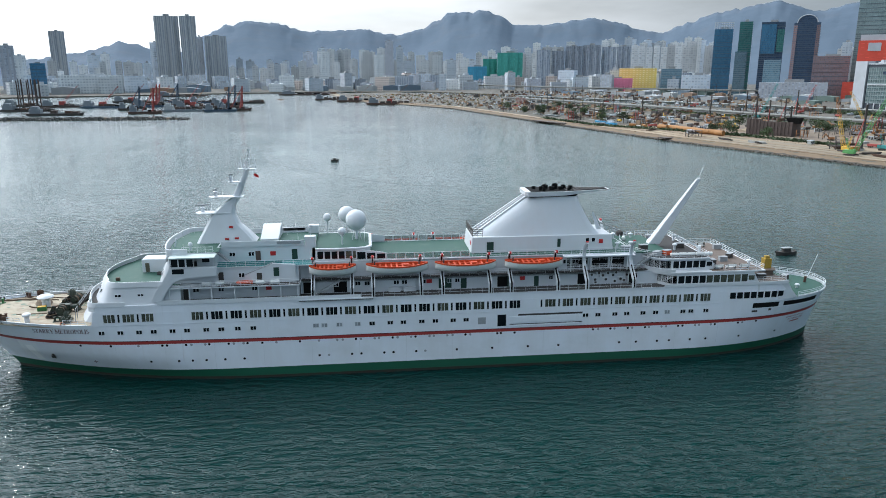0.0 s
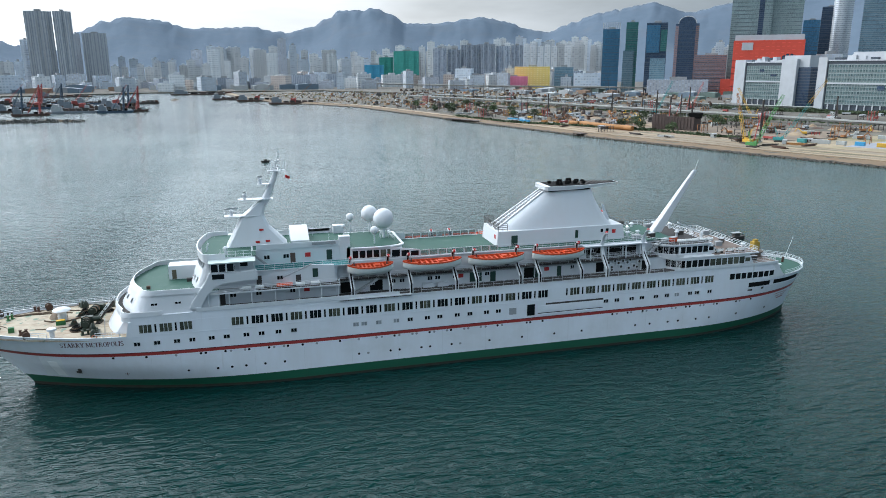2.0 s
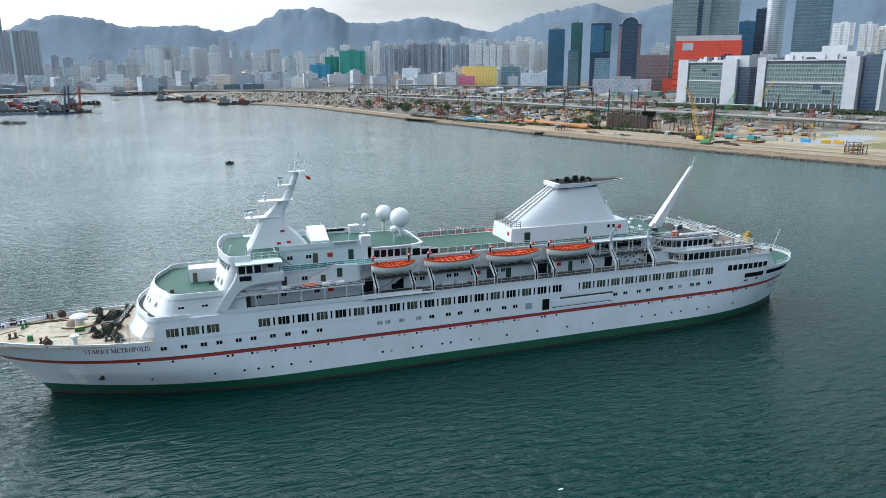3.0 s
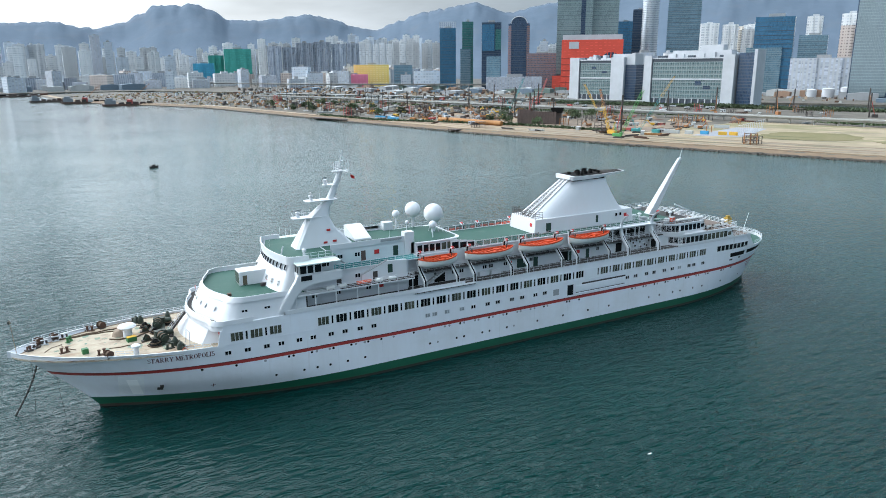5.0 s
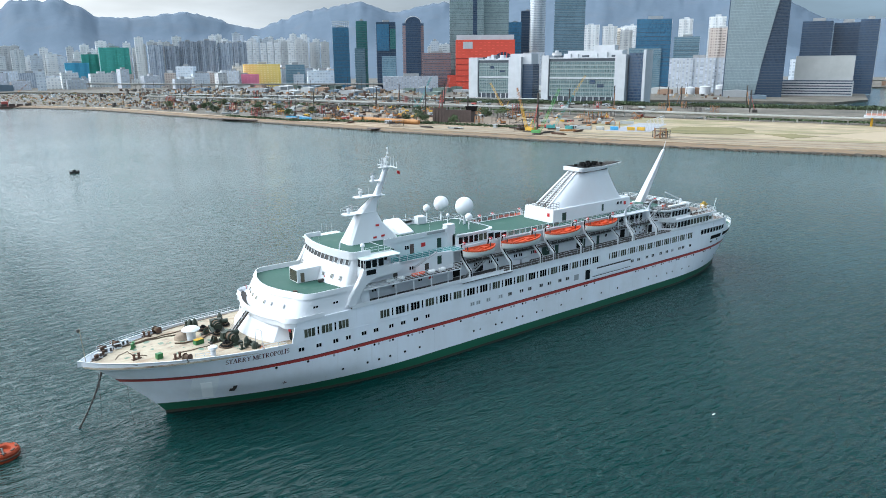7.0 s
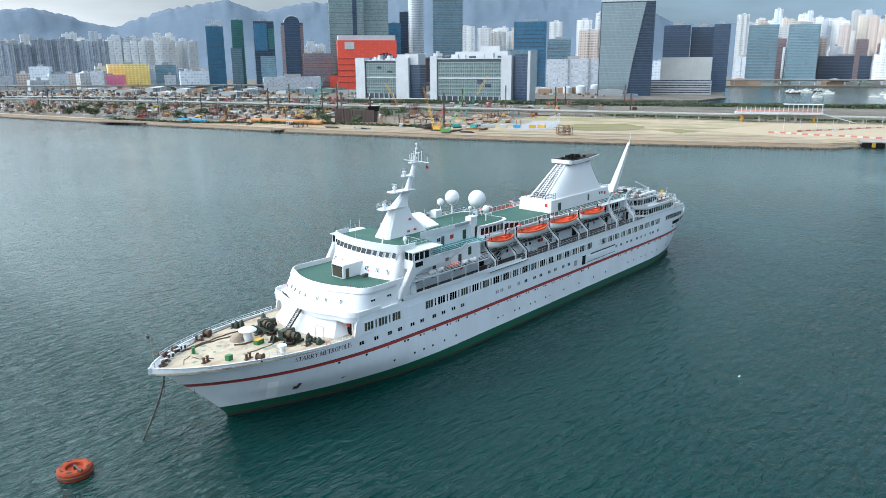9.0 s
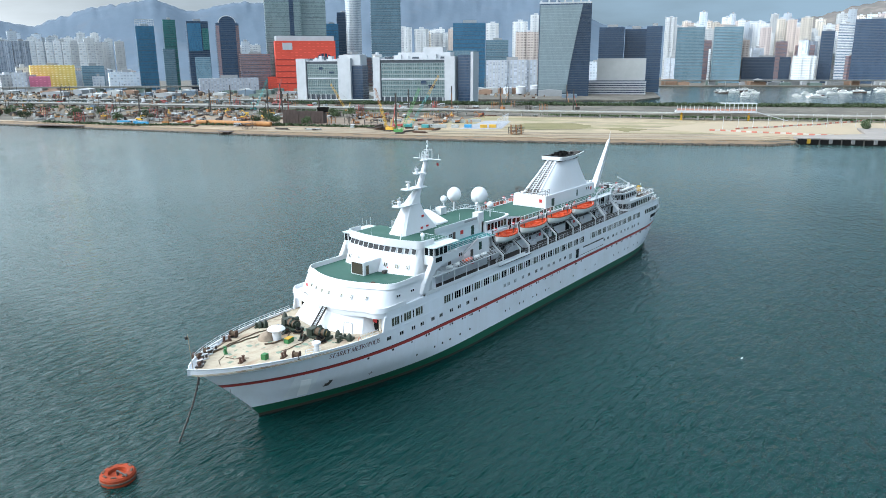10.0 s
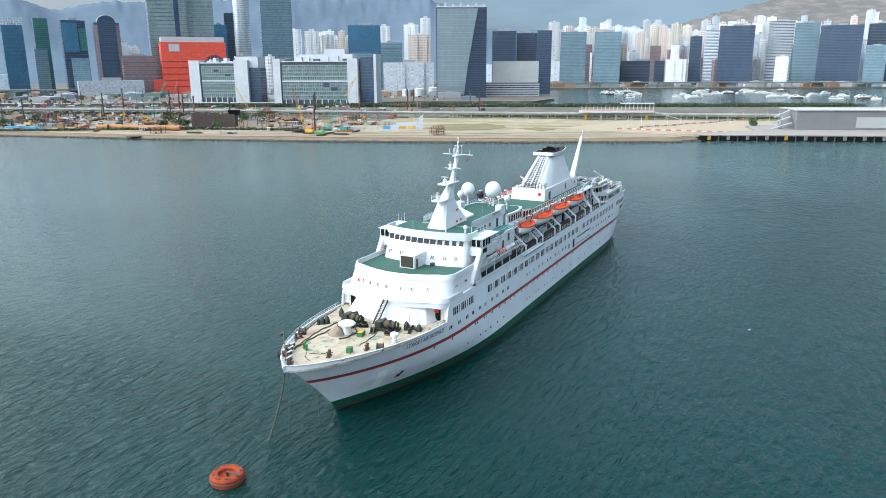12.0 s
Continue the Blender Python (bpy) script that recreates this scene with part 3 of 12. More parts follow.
def hull_point(x, z, side, off=0.0):
    """A place on the shell, pushed outwards, and the way that faces out there."""
    y = breadth(x, z)
    gx, gz = (breadth(x + 0.2, z) - breadth(x - 0.2, z)) / 0.4, (breadth(x, z + 0.2) - breadth(x, z - 0.2)) / 0.4
    n = Vector((-gx, 1, -gz)).normalized()
    n.y *= side
    return Vector((x, side * y, z)) + n * off, n


def hull_pose(x, z, side, off=0.0):
    p, n = hull_point(x, z, side, off)
    t = n.cross(Vector((0, 0, 1))).normalized()
    up = t.cross(n)
    m = Matrix((t, n, up)).transposed().to_4x4()
    m.translation = p
    return m


def hull_patch(name, x0, x1, z0, z1, off, material, label="", sides=(-1, 1), n=8, m=2, slant=0.0):
    """A thin plate that lies on the shell."""
    for side in sides:
        bm = bmesh.new()
        rows = []
        for o in (off, 0.003):
            for j in range(m + 1):
                f = j / m
                rows.append([bm.verts.new(hull_point(x0 + (x1 - x0) * i / n + slant * f, z0 + (z1 - z0) * f, side, o)[0]) for i in range(n + 1)])
        for j in range(m):
            for i in range(n):
                bm.faces.new((rows[j][i], rows[j][i + 1], rows[j + 1][i + 1], rows[j + 1][i]))
        top, bot = rows[m], rows[2 * m + 1]
        low, bas = rows[0], rows[m + 1]
        for i in range(n):
            bm.faces.new((top[i], top[i + 1], bot[i + 1], bot[i]))
            bm.faces.new((low[i], low[i + 1], bas[i + 1], bas[i]))
        bmesh.ops.recalc_face_normals(bm, faces=bm.faces[:])
        part(name, bm, material, ship, label)


# ---- windows: a frame with its panes, on shared meshes ----
WINDOWS = {}


def window_meshes(w, h, panes, glass, bar=0.09):
    key = (w, h, panes, glass.name)
    if key not in WINDOWS:
        bm = bmesh.new()
        hw, hh = w / 2 + bar, h / 2 + bar
        gx = [-hw, -w / 2]
        for k in range(1, panes):
            gx += [-w / 2 + w * k / panes - bar / 2, -w / 2 + w * k / panes + bar / 2]
        gx += [w / 2, hw]
        gz = [-hh, -h / 2, h / 2, hh]
        grid = [[bm.verts.new((x, -0.02, z)) for z in gz] for x in gx]
        for i in range(len(gx) - 1):
            for j in range(3):
                if j != 1 or i % 2 == 0:
                    bm.faces.new((grid[i][j], grid[i + 1][j], grid[i + 1][j + 1], grid[i][j + 1]))
        out = bmesh.ops.extrude_face_region(bm, geom=bm.faces[:])
        bmesh.ops.translate(bm, verts=[v for v in out["geom"] if isinstance(v, bmesh.types.BMVert)], vec=(0, 0.08, 0))
        bmesh.ops.recalc_face_normals(bm, faces=bm.faces[:])
        f = bpy.data.meshes.new("window")
        bm.to_mesh(f)
        bm.free()
        f.materials.append(SHIP_WHITE)
        bm = bmesh.new()
        box(bm, -w / panes / 2, w / panes / 2, -0.02, 0.02, -hh + bar, hh - bar)
        p = bpy.data.meshes.new("pane")
        bm.to_mesh(p)
        bm.free()
        p.materials.append(glass)
        WINDOWS[key] = f, p
    return WINDOWS[key]


def window(m, w, h, panes=1, glass=None):
    f, p = window_meshes(w, h, panes, glass or GLASS_DARK)
    ob = piece("window", f, ship, m)
    for k in range(panes):
        piece("pane", p, ob, pose(-w / 2 + w * (k + 0.5) / panes, 0, 0))
    return ob


def wall_pose(x, y, z, face):
    """On an upright wall that faces the bearing face, in degrees from +x."""
    return pose(x, y, z, 0, 0, face - 90)


def door(x, y, z, face, w=0.8, h=1.9, material=None, name="door", label="dark green steel door"):
    bm = bmesh.new()
    box(bm, -w / 2, w / 2, -0.03, 0.05, 0, h)
    box(bm, w * 0.28, w * 0.4, 0.05, 0.1, h * 0.48, h * 0.53)
    ob = part(name, bm, material or DOOR_GREEN, ship, label)
    ob.matrix_basis = wall_pose(x, y, z, face)


def sign(x, y, z, face, w=0.9, h=0.7, material=None):
    bm = bmesh.new()
    box(bm, -w / 2, w / 2, 0, 0.08, -h / 2, h / 2)
    bmesh.ops.bevel(bm, geom=bm.edges[:], offset=0.03, segments=1, affect="EDGES")
    ob = part("safety_locker", bm, material or RED_SIGN, ship, "red fire locker")
    ob.matrix_basis = wall_pose(x, y, z, face)


SMALL = (-53.9, -50.7, -47.5, -45, -41.8, -39.3, -36, -33.4, -30.5, -27.8, -16.7, -15.2, -12.5, -9.2, -6.6, -3.3, -0.9, 2.5, 5.0, 8.3, 10.7, 33.4, 35.8, 39.1, 41.4, 44.6, 47.1, 49.4, 52.5, 54.1, 57.1)
for side in (-1, 1):
    face = 90 * side
    for k in range(29):
        x = -38.3 + 3.36 * k
        if k != 18:
            window(wall_pose(x + 1.0, side * breadth(x + 1, 12), 12.35, face), 1.95, 1.45, 3, GLASS_CURTAIN if k % 5 in (0, 3) or k > 18 else GLASS_DARK)
        if k < 28 and k != 17:
            window(wall_pose(x + 2.66, side * breadth(x + 2.6, 12), 12.35, face), 0.3, 1.45, 1)
    for x in (-52.3, -49.05, -45.8):
        m = hull_pose(x, 12.35, side, 0.0)
        window(m, 1.95, 1.45, 3, GLASS_CURTAIN)
    for x in (-50.7, -47.45):
        window(hull_pose(x, 12.35, side), 0.3, 1.45, 1)
    for x in SMALL:
        window(hull_pose(x, 9.68, side), 0.95, 0.66, 2, GLASS_BLIND if x in (-16.7, -15.2, -12.5, -9.2, 49.4) else None)
    for k in range(8):
        window(hull_pose(62.3 + 1.4 * k, 12.45, side), 1.15, 1.25, 1)

# portholes
bm = bmesh.new()
lathe(bm, [(0.17, -0.02), (0.17, 0.03), (0.23, 0.03), (0.23, -0.02)], 12)
for v in bm.verts:
    v.co = Vector((v.co.x, v.co.z, v.co.y))
bmesh.ops.recalc_face_normals(bm, faces=bm.faces[:])
rim_mesh = bpy.data.meshes.new("porthole")
bm.to_mesh(rim_mesh)
bm.free()
rim_mesh.materials.append(STEEL_DARK)
bm = bmesh.new()
lathe(bm, [(0.18, -0.02), (0.18, 0.02)], 12)
for v in bm.verts:
    v.co = Vector((v.co.x, v.co.z, v.co.y))
bmesh.ops.recalc_face_normals(bm, faces=bm.faces[:])
port_mesh = bpy.data.meshes.new("pane")
bm.to_mesh(port_mesh)
bm.free()
port_mesh.materials.append(GLASS_DARK)
shut_mesh = port_mesh.copy()
shut_mesh.name = "pane"
shut_mesh.materials[0] = GREY_PAINT
shut_rim = rim_mesh.copy()
shut_rim.name = "porthole"
shut_rim.materials[0] = GREY_PAINT
# upper row: open ports and ports with their steel covers shut
UPPER_OPEN = (-58.1, -52.7, -43.8, -43.0, -39.7, -35.7, -32.3, -29.0, -26.4, -19.7, -9.6, -2.9, 1.3, 10.6, 16.6, 17.3, 19.9, 35.0, 38.4, 41.8, 45.2, 51.8, 52.7, 59.2, 64.0, 67.9)
UPPER_SHUT = (-47.9, -38.8, -36.4, -31.4, -29.7, -23.9, -16.3, -13.0, -12.0, -8.7, -6.2, -5.4, -2.0, 0.5, 3.9, 4.7, 7.2, 8.2, 11.5, 36.0, 39.2, 42.7, 46.0, 48.5, 49.4, 55.2, 56.0, 58.4, 64.9)
LOWER_OPEN = (-46.1, -41.2, -38.8, -36.4, -33.1, -29.7, -16.3, -10.4, -8.7, -4.5, -2.8, 1.4, 9.0, 15.7, 22.5, 28.4, 40.3, 43.6, 47.8, 50.2, 54.4, 57.6, 64.7, 73.3)
LOWER_SHUT = (-14.6, 3.1)
for side in (-1, 1):
    for xs, low, rim, pane in ((UPPER_OPEN, False, rim_mesh, port_mesh), (UPPER_SHUT, False, shut_rim, shut_mesh), (LOWER_OPEN, True, rim_mesh, port_mesh), (LOWER_SHUT, True, shut_rim, shut_mesh)):
        for x in xs:
            piece("pane", pane, piece("porthole", rim, ship, hull_pose(x, 3.9 if low else stripe_lo(x) - 0.28, side)), pose(0, 0, 0))

# shell doors, recess, stern openings, anchors
hull_patch("shell_door", 16.6, 18.2, 8.15, 10.4, 0.03, GLASS_DARK, "open dark shell door", sides=(-1,))
hull_patch("shell_door_frame", 16.45, 16.6, 8.0, 10.5, 0.08, SHIP_WHITE, sides=(-1,), n=1)
hull_patch("shell_door_frame", 18.2, 18.35, 8.0, 10.5, 0.08, SHIP_WHITE, sides=(-1,), n=1)
# dark strips above and below the gangway paint its shadow lines
hull_patch("gangway_recess", 20.5, 32.8, 10.05, 10.4, 0.02, STEEL_DARK, "dark strip painting the shade over the stowed gangway", sides=(-1,))
hull_patch("gangway", 18.9, 32.7, 8.75, 9.95, 0.10, HULL_WHITE, "white folded gangway against the hull", sides=(-1,))
hull_patch("gangway_slot", 18.9, 32.8, 8.35, 8.5, 0.02, STEEL_DARK, sides=(-1,))
hull_patch("gangway_sill", 18.9, 32.8, 8.1, 8.3, 0.14, HULL_WHITE, sides=(-1,))
hull_patch("vent_plate", 12.9, 14.4, 8.7, 10.0, 0.03, GREY_PAINT, sides=(-1,), n=2)
# uncut shell: black plates paint the dark inside of the mooring deck
hull_patch("mooring_opening", 66.6, 72.2, 9.75, 10.75, 0.03, SOOT_AND_SHADE, "black plate for the shade in a mooring deck opening")
hull_patch("mooring_opening", 73.3, 82.0, 9.8, 10.75, 0.03, SOOT_AND_SHADE, "black plate for the shade in a mooring deck opening", n=14)
hull_patch("fender_strip", 66.4, 82.3, 9.5, 9.7, 0.08, HULL_WHITE, n=16)
hull_patch("fairlead", 66.5, 67.7, 8.9, 9.25, 0.05, STEEL_DARK, n=2)
hull_patch("fairlead", 70.1, 70.7, 9.0, 9.45, 0.05, STEEL_DARK, n=1)
hull_patch("fairlead", -82.9, -80.6, sheer(-82) - 1.1, sheer(-82) - 0.85, 0.04, STEEL_DARK, n=3)
hull_patch("repainted_plate", -70.6, -66.8, 2.4, 7.2, 0.006, mat("paler_plate_white", (0.84, 0.86, 0.88), 0.4, grain=0.1, stain=0.15), "paler white plating", sides=(-1,), n=16, m=12)
# brighter white wedge paints the light catching the flat bow panel
hull_patch("fresh_paint_wedge", -68.5, -66.9, 2.5, 6.2, 0.035, mat("lit_wedge_white", (0.93, 0.93, 0.93), 0.45, grain=0.05), "brighter wedge painted as light on the bow panel", sides=(-1,), n=8, m=12, slant=-0.9)
hull_patch("knuckle_strip", -82.0, -76.0, sheer(-79) - 1.62, sheer(-79) - 1.5, 0.05, SHIP_WHITE, n=8, m=1)
hull_patch("rubbing_strake", -54.0, 60.0, 11.02, 11.12, 0.05, HULL_WHITE, n=90, m=1)
hull_patch("rubbing_strake", -54.0, 60.0, 13.28, 13.34, 0.035, HULL_WHITE, n=90, m=1)
for k in range(14):
    hull_patch("plate_seam", -52.0 + 8.6 * k, -51.95 + 8.6 * k, 2.2, 7.0, 0.012, SHIP_WHITE, sides=(-1,), n=1, m=4)
hull_patch("anchor", -64.9, -64.0, 3.6, 4.1, 0.14, STEEL_DARK, "dark anchor in its pocket", n=3)
hull_patch("anchor", -64.5, -63.9, 4.1, 4.75, 0.12, STEEL_DARK, n=2)
hull_patch("draught_mark", -56.75, -55.95, 3.5, 3.62, 0.012, INK, n=1, m=1)
hull_patch("draught_mark", -56.42, -56.3, 3.2, 3.92, 0.016, INK, n=1, m=1)
hull_patch("panama_chock", -79.2, -78.3, sheer(-79) - 1.05, sheer(-79) - 0.3, 0.12, STEEL_DARK, n=2)


def lettering(text, size, x0, z0, side, material, stretch=1.0):
    """Writing laid on the shell, reading aft from x0 on the port side."""
    cu = bpy.data.curves.new("lettering", "FONT")
    cu.body, cu.size, cu.extrude = text, size, 0.0
    tmp = bpy.data.objects.new("lettering", cu)
    me = bpy.data.meshes.new_from_object(tmp)
    bpy.data.objects.remove(tmp)
    for v in me.vertices:
        z = z0 + v.co.y
        v.co = hull_point(x0 + v.co.x * stretch, z, side, 0.03)[0]
    me.materials.append(material)
    ob = new("lettering", me)
    ob.parent = ship
    ob["label"] = "dark painted ship's name" if size > 0.7 else "red painted lettering"




def serif_strokes(ch):
    """The strokes of a bold serif capital, one unit high: (points, width across, width up); and its advance."""
    def stem(x, y0=0.0, y1=1.0, w=0.2):
        return [(x, y0), (x, y1)], w, 0.0

    def bar(x0, x1, y, w=0.09):
        return [(x0, y), (x1, y)], 0.0, w

    def bow(cx, cy, rx, ry, a0, a1, w=0.17):
        return [(cx + rx * math.cos(radians(a0 + (a1 - a0) * k / 14)), cy + ry * math.sin(radians(a0 + (a1 - a0) * k / 14))) for k in range(15)], w, 0.07

    feet = [bar(0.0, 0.36, 0.04), bar(0.0, 0.36, 0.96)]
    return {
        "S": ([bow(0.33, 0.74, 0.22, 0.22, 30, 270), bow(0.33, 0.27, 0.24, 0.23, 90, -150)], 0.66),
        "T": ([stem(0.4), bar(0.04, 0.76, 0.95), stem(0.06, 0.74, 1.0, 0.06), stem(0.74, 0.74, 1.0, 0.06), bar(0.22, 0.58, 0.04)], 0.84),
        "A": ([([(0.1, 0.0), (0.42, 1.0)], 0.1, 0.0), ([(0.74, 0.0), (0.42, 1.0)], 0.22, 0.0), bar(0.2, 0.62, 0.34), bar(0.0, 0.24, 0.04), bar(0.56, 0.9, 0.04)], 0.92),
        "R": ([stem(0.18), bow(0.3, 0.74, 0.3, 0.22, 90, -90), ([(0.36, 0.5), (0.76, 0.0)], 0.2, 0.0), *feet], 0.9),
        "Y": ([stem(0.44, 0.0, 0.5), ([(0.14, 1.0), (0.44, 0.44)], 0.2, 0.0), ([(0.74, 1.0), (0.44, 0.44)], 0.1, 0.0), bar(0.0, 0.3, 0.96), bar(0.62, 0.88, 0.96), bar(0.26, 0.62, 0.04)], 0.9),
        "M": ([stem(0.16, 0.0, 1.0, 0.09), ([(0.2, 1.0), (0.55, 0.08)], 0.2, 0.0), ([(0.9, 1.0), (0.55, 0.08)], 0.09, 0.0), stem(0.92), bar(0.02, 0.3, 0.04), bar(0.76, 1.08, 0.04), bar(0.02, 0.24, 0.96), bar(0.86, 1.08, 0.96)], 1.12),
        "E": ([stem(0.18), bar(0.0, 0.66, 0.04), bar(0.2, 0.5, 0.5), bar(0.0, 0.64, 0.96), stem(0.65, 0.0, 0.26, 0.06), stem(0.63, 0.76, 1.0, 0.06)], 0.76),
        "O": ([bow(0.42, 0.5, 0.31, 0.46, 0, 360, 0.19)], 0.86),
        "P": ([stem(0.18), bow(0.3, 0.72, 0.3, 0.24, 90, -90), *feet], 0.76),
        "L": ([stem(0.18), *feet, bar(0.0, 0.66, 0.04), stem(0.65, 0.0, 0.28, 0.06)], 0.74),
        "I": ([stem(0.18), *feet], 0.42),
        " ": ([], 0.3),
    }[ch]


def ship_name(text, height, x0, z0, length):
    """Bold serif capitals painted on the port bow, one mesh a letter."""
    total, at = sum(serif_strokes(c)[1] for c in text), 0.0
    for c in text:
        strokes, adv = serif_strokes(c)
        if strokes:
            bm = bmesh.new()
            for k, (pts, w, h) in enumerate(strokes):
                sides = []
                for e in (-0.5, 0.5):
                    sides.append([bm.verts.new(hull_point(x0 + (at + px + e * w) * length / total, z0 + height * (py + e * h * (-1 if len(pts) > 2 else 1)), -1, 0.02 + 0.001 * k)[0]) for px, py in pts])
                if len(pts) > 2:
                    # rounded strokes swell sideways
                    mx, my = sum(p[0] for p in pts) / len(pts), 0.5 * (min(p[1] for p in pts) + max(p[1] for p in pts))
                    for side_row, grow in ((sides[0], -0.5), (sides[1], 0.5)):
                        for v, (px, py) in zip(side_row, pts):
                            d = Vector((px - mx, py - my)).normalized()
                            v.co = hull_point(x0 + (at + px + grow * w * d.x) * length / total, z0 + height * (py + grow * 0.09 * d.y), -1, 0.02 + 0.001 * k)[0]
                for i in range(len(pts) - 1):
                    bm.faces.new((sides[0][i], sides[0][i + 1], sides[1][i + 1], sides[1][i]))
            bmesh.ops.recalc_face_normals(bm, faces=bm.faces[:])
            part("letter", bm, INK, ship, "dark maroon painted letter")
        at += adv


ship_name("STARRY METROPOLIS", 0.86, -66.2, 9.6, 10.2)
lettering("STARRY METROPOLIS", 0.5, 75.2, 6.62, -1, STRIPE_RED, 1.0)
lettering("MONTEGO BAY", 0.62, 75.9, 5.95, -1, STRIPE_RED, 0.95)
hull_patch("writing_bar", 76.6, 79.2, 5.4, 5.65, 0.01, STRIPE_RED, "small unreadable line of red writing", sides=(-1,), n=3, m=1)


# ---- decks and houses ----
def deck_plan(x0, x1, z, inset, n=40):
    xs = [x0 + (x1 - x0) * k / n for k in range(n + 1)]
    return [(x, -max(0.05, breadth(x, z) - inset)) for x in xs] + [(x, max(0.05, breadth(x, z) - inset)) for x in xs[::-1]]


def soften(bm, r, angle=40):
    es = [e for e in bm.edges if len(e.link_faces) == 2 and e.calc_face_angle(0) > radians(angle)]
    bmesh.ops.bevel(bm, geom=es, offset=r, segments=2, affect="EDGES", clamp_overlap=True)


def tier(name, lo, hi, z0, z1, material=None, soft=0.0, label="", parent=None):
    bm = bmesh.new()
    slab(bm, lo, z0, z1, hi)
    bmesh.ops.recalc_face_normals(bm, faces=bm.faces[:])
    if soft:
        soften(bm, soft)
    return part(name, bm, material or SHIP_WHITE, parent or ship, label)


def rect(x0, x1, half):
    return [(x0, -half), (x1, -half), (x1, half), (x0, half)]


def tier_plan(front, back, half, bulge=2.0, corner=3.0):
    """Plan of a deckhouse: bowed front with rounded corners."""
    p = arc(front + bulge + corner, -half + corner, corner, corner, 180, 270, 8)
    q = arc(front + bulge + corner, half - corner, corner, corner, 90, 180, 8)
    nose = [(front + bulge * (abs(y) / (half - corner)) ** 2, y) for y in [(half - corner) * (1 - k / 8) for k in range(1, 16)]]
    return [(back, -half), (back, half)] + q + nose + p


def standing(name, lo, hi, z0, z1, t=0.16, material=None, label=""):
    """A standing wall of even thickness along an open run of plan points."""
    bm = bmesh.new()

    def inner(run):
        out = []
        for k, p in enumerate(run):
            a, b = Vector(run[max(0, k - 1)]), Vector(run[min(len(run) - 1, k + 1)])
            d = (b - a).normalized()
            out.append((p[0] - d.y * t, p[1] + d.x * t))
        return out

    loft(bm, [[(x, y, z0) for x, y in lo], [(x, y, z1) for x, y in hi], [(x, y, z1) for x, y in inner(hi)], [(x, y, z0) for x, y in inner(lo)]], False, False, closed=False)
    bmesh.ops.recalc_face_normals(bm, faces=bm.faces[:])
    return part(name, bm, material or SHIP_WHITE, ship, label)


def rails(pts, h=1.05, bars=3, step=1.6, r=0.03, material=None):
    bm = bmesh.new()
    railing(bm, pts, h, bars, step, r)
    return part("railing", bm, material or SHIP_WHITE, ship, "thin white deck railing")


# foredeck follows the sheer
bm = bmesh.new()
rows = []
for k in range(41):
    x = -85.0 + 31.5 * k / 40
    b = max(0.05, breadth(x, sheer(x)) - 0.14)
    rows.append([(x, -b, deck_height(x)), (x, b, deck_height(x)), (x, b, deck_height(x) - 0.3), (x, -b, deck_height(x) - 0.3)])
loft(bm, rows)
bmesh.ops.recalc_face_normals(bm, faces=bm.faces[:])
part("foredeck", bm, DECK_TAN, ship, "worn tan deck with scraped green patches")
# rust-stained waterway inside the bulwark, and roller fairleads at the bow
for side in (-1, 1):
    bm = bmesh.new()
    rows = []
    for k in range(27):
        x = -84.0 + k
        y = breadth(x, deck_height(x))
        rows.append([(x, side * max(0.05, y - w), deck_height(x) + 0.012) for w in (0.28, 0.62 + 0.12 * noise.noise(Vector((x * 0.7, side, 0))))])
    loft(bm, rows, False, False, closed=False)
    bmesh.ops.recalc_face_normals(bm, faces=bm.faces[:])
    part("waterway", bm, RUST, ship, "rust-stained waterway along the bulwark")
    for x in (-82.2, -80.4, -78.8, -77.4) if side > 0 else ():
        y = side * (breadth(x, deck_height(x)) - 0.75)
        z = deck_height(x)
        bm = bmesh.new()
        box(bm, x - 0.55, x + 0.55, y - 0.16, y + 0.16, z, z + 0.22)
        box(bm, x - 0.55, x + 0.55, y - 0.12, y + 0.12, z + 0.75, z + 0.9)
        f = part("roller_fairlead", bm, SHIP_WHITE, ship, "white roller fairlead with dark rollers")
        for dx in (-0.32, 0.32):
            bm = bmesh.new()
            tube(bm, (x + dx, y, z + 0.2), (x + dx, y, z + 0.78), 0.17, 0.17, 8)
            part("roller", bm, STEEL_DARK, f)
# inner face and cap of the bulwark round the bow
for side in (-1, 1):
    bm = bmesh.new()
    rows = []
    for k in range(61):
        x = -85.6 + 29.4 * k / 60
        b = breadth(x, sheer(x))
        rows.append([(x, side * (b + 0.05), sheer(x) + 0.02), (x, side * max(0.0, b - 0.2), sheer(x) + 0.02), (x, side * max(0.0, b - 0.2), deck_height(x) - 0.1), (x, side * max(0.01, b - 0.1), deck_height(x) - 0.1)])
    loft(bm, rows, closed=False, cap0=False, cap1=False)
    bmesh.ops.recalc_face_normals(bm, faces=bm.faces[:])
    part("bulwark", bm, SHIP_WHITE, ship)
    run = [(-82 + 25.5 * k / 20, side * (breadth(-82 + 25.5 * k / 20, sheer(-82 + 25.5 * k / 20)) - 0.1), sheer(-82 + 25.5 * k / 20)) for k in range(21)]
    if side > 0:
        rails(run, 0.66, 2, 1.6, 0.045)
    else:
        rails(run[9:12], 0.8, 2, 1.2, 0.045)
        rails(run[-4:], 0.85, 2, 1.2, 0.045)

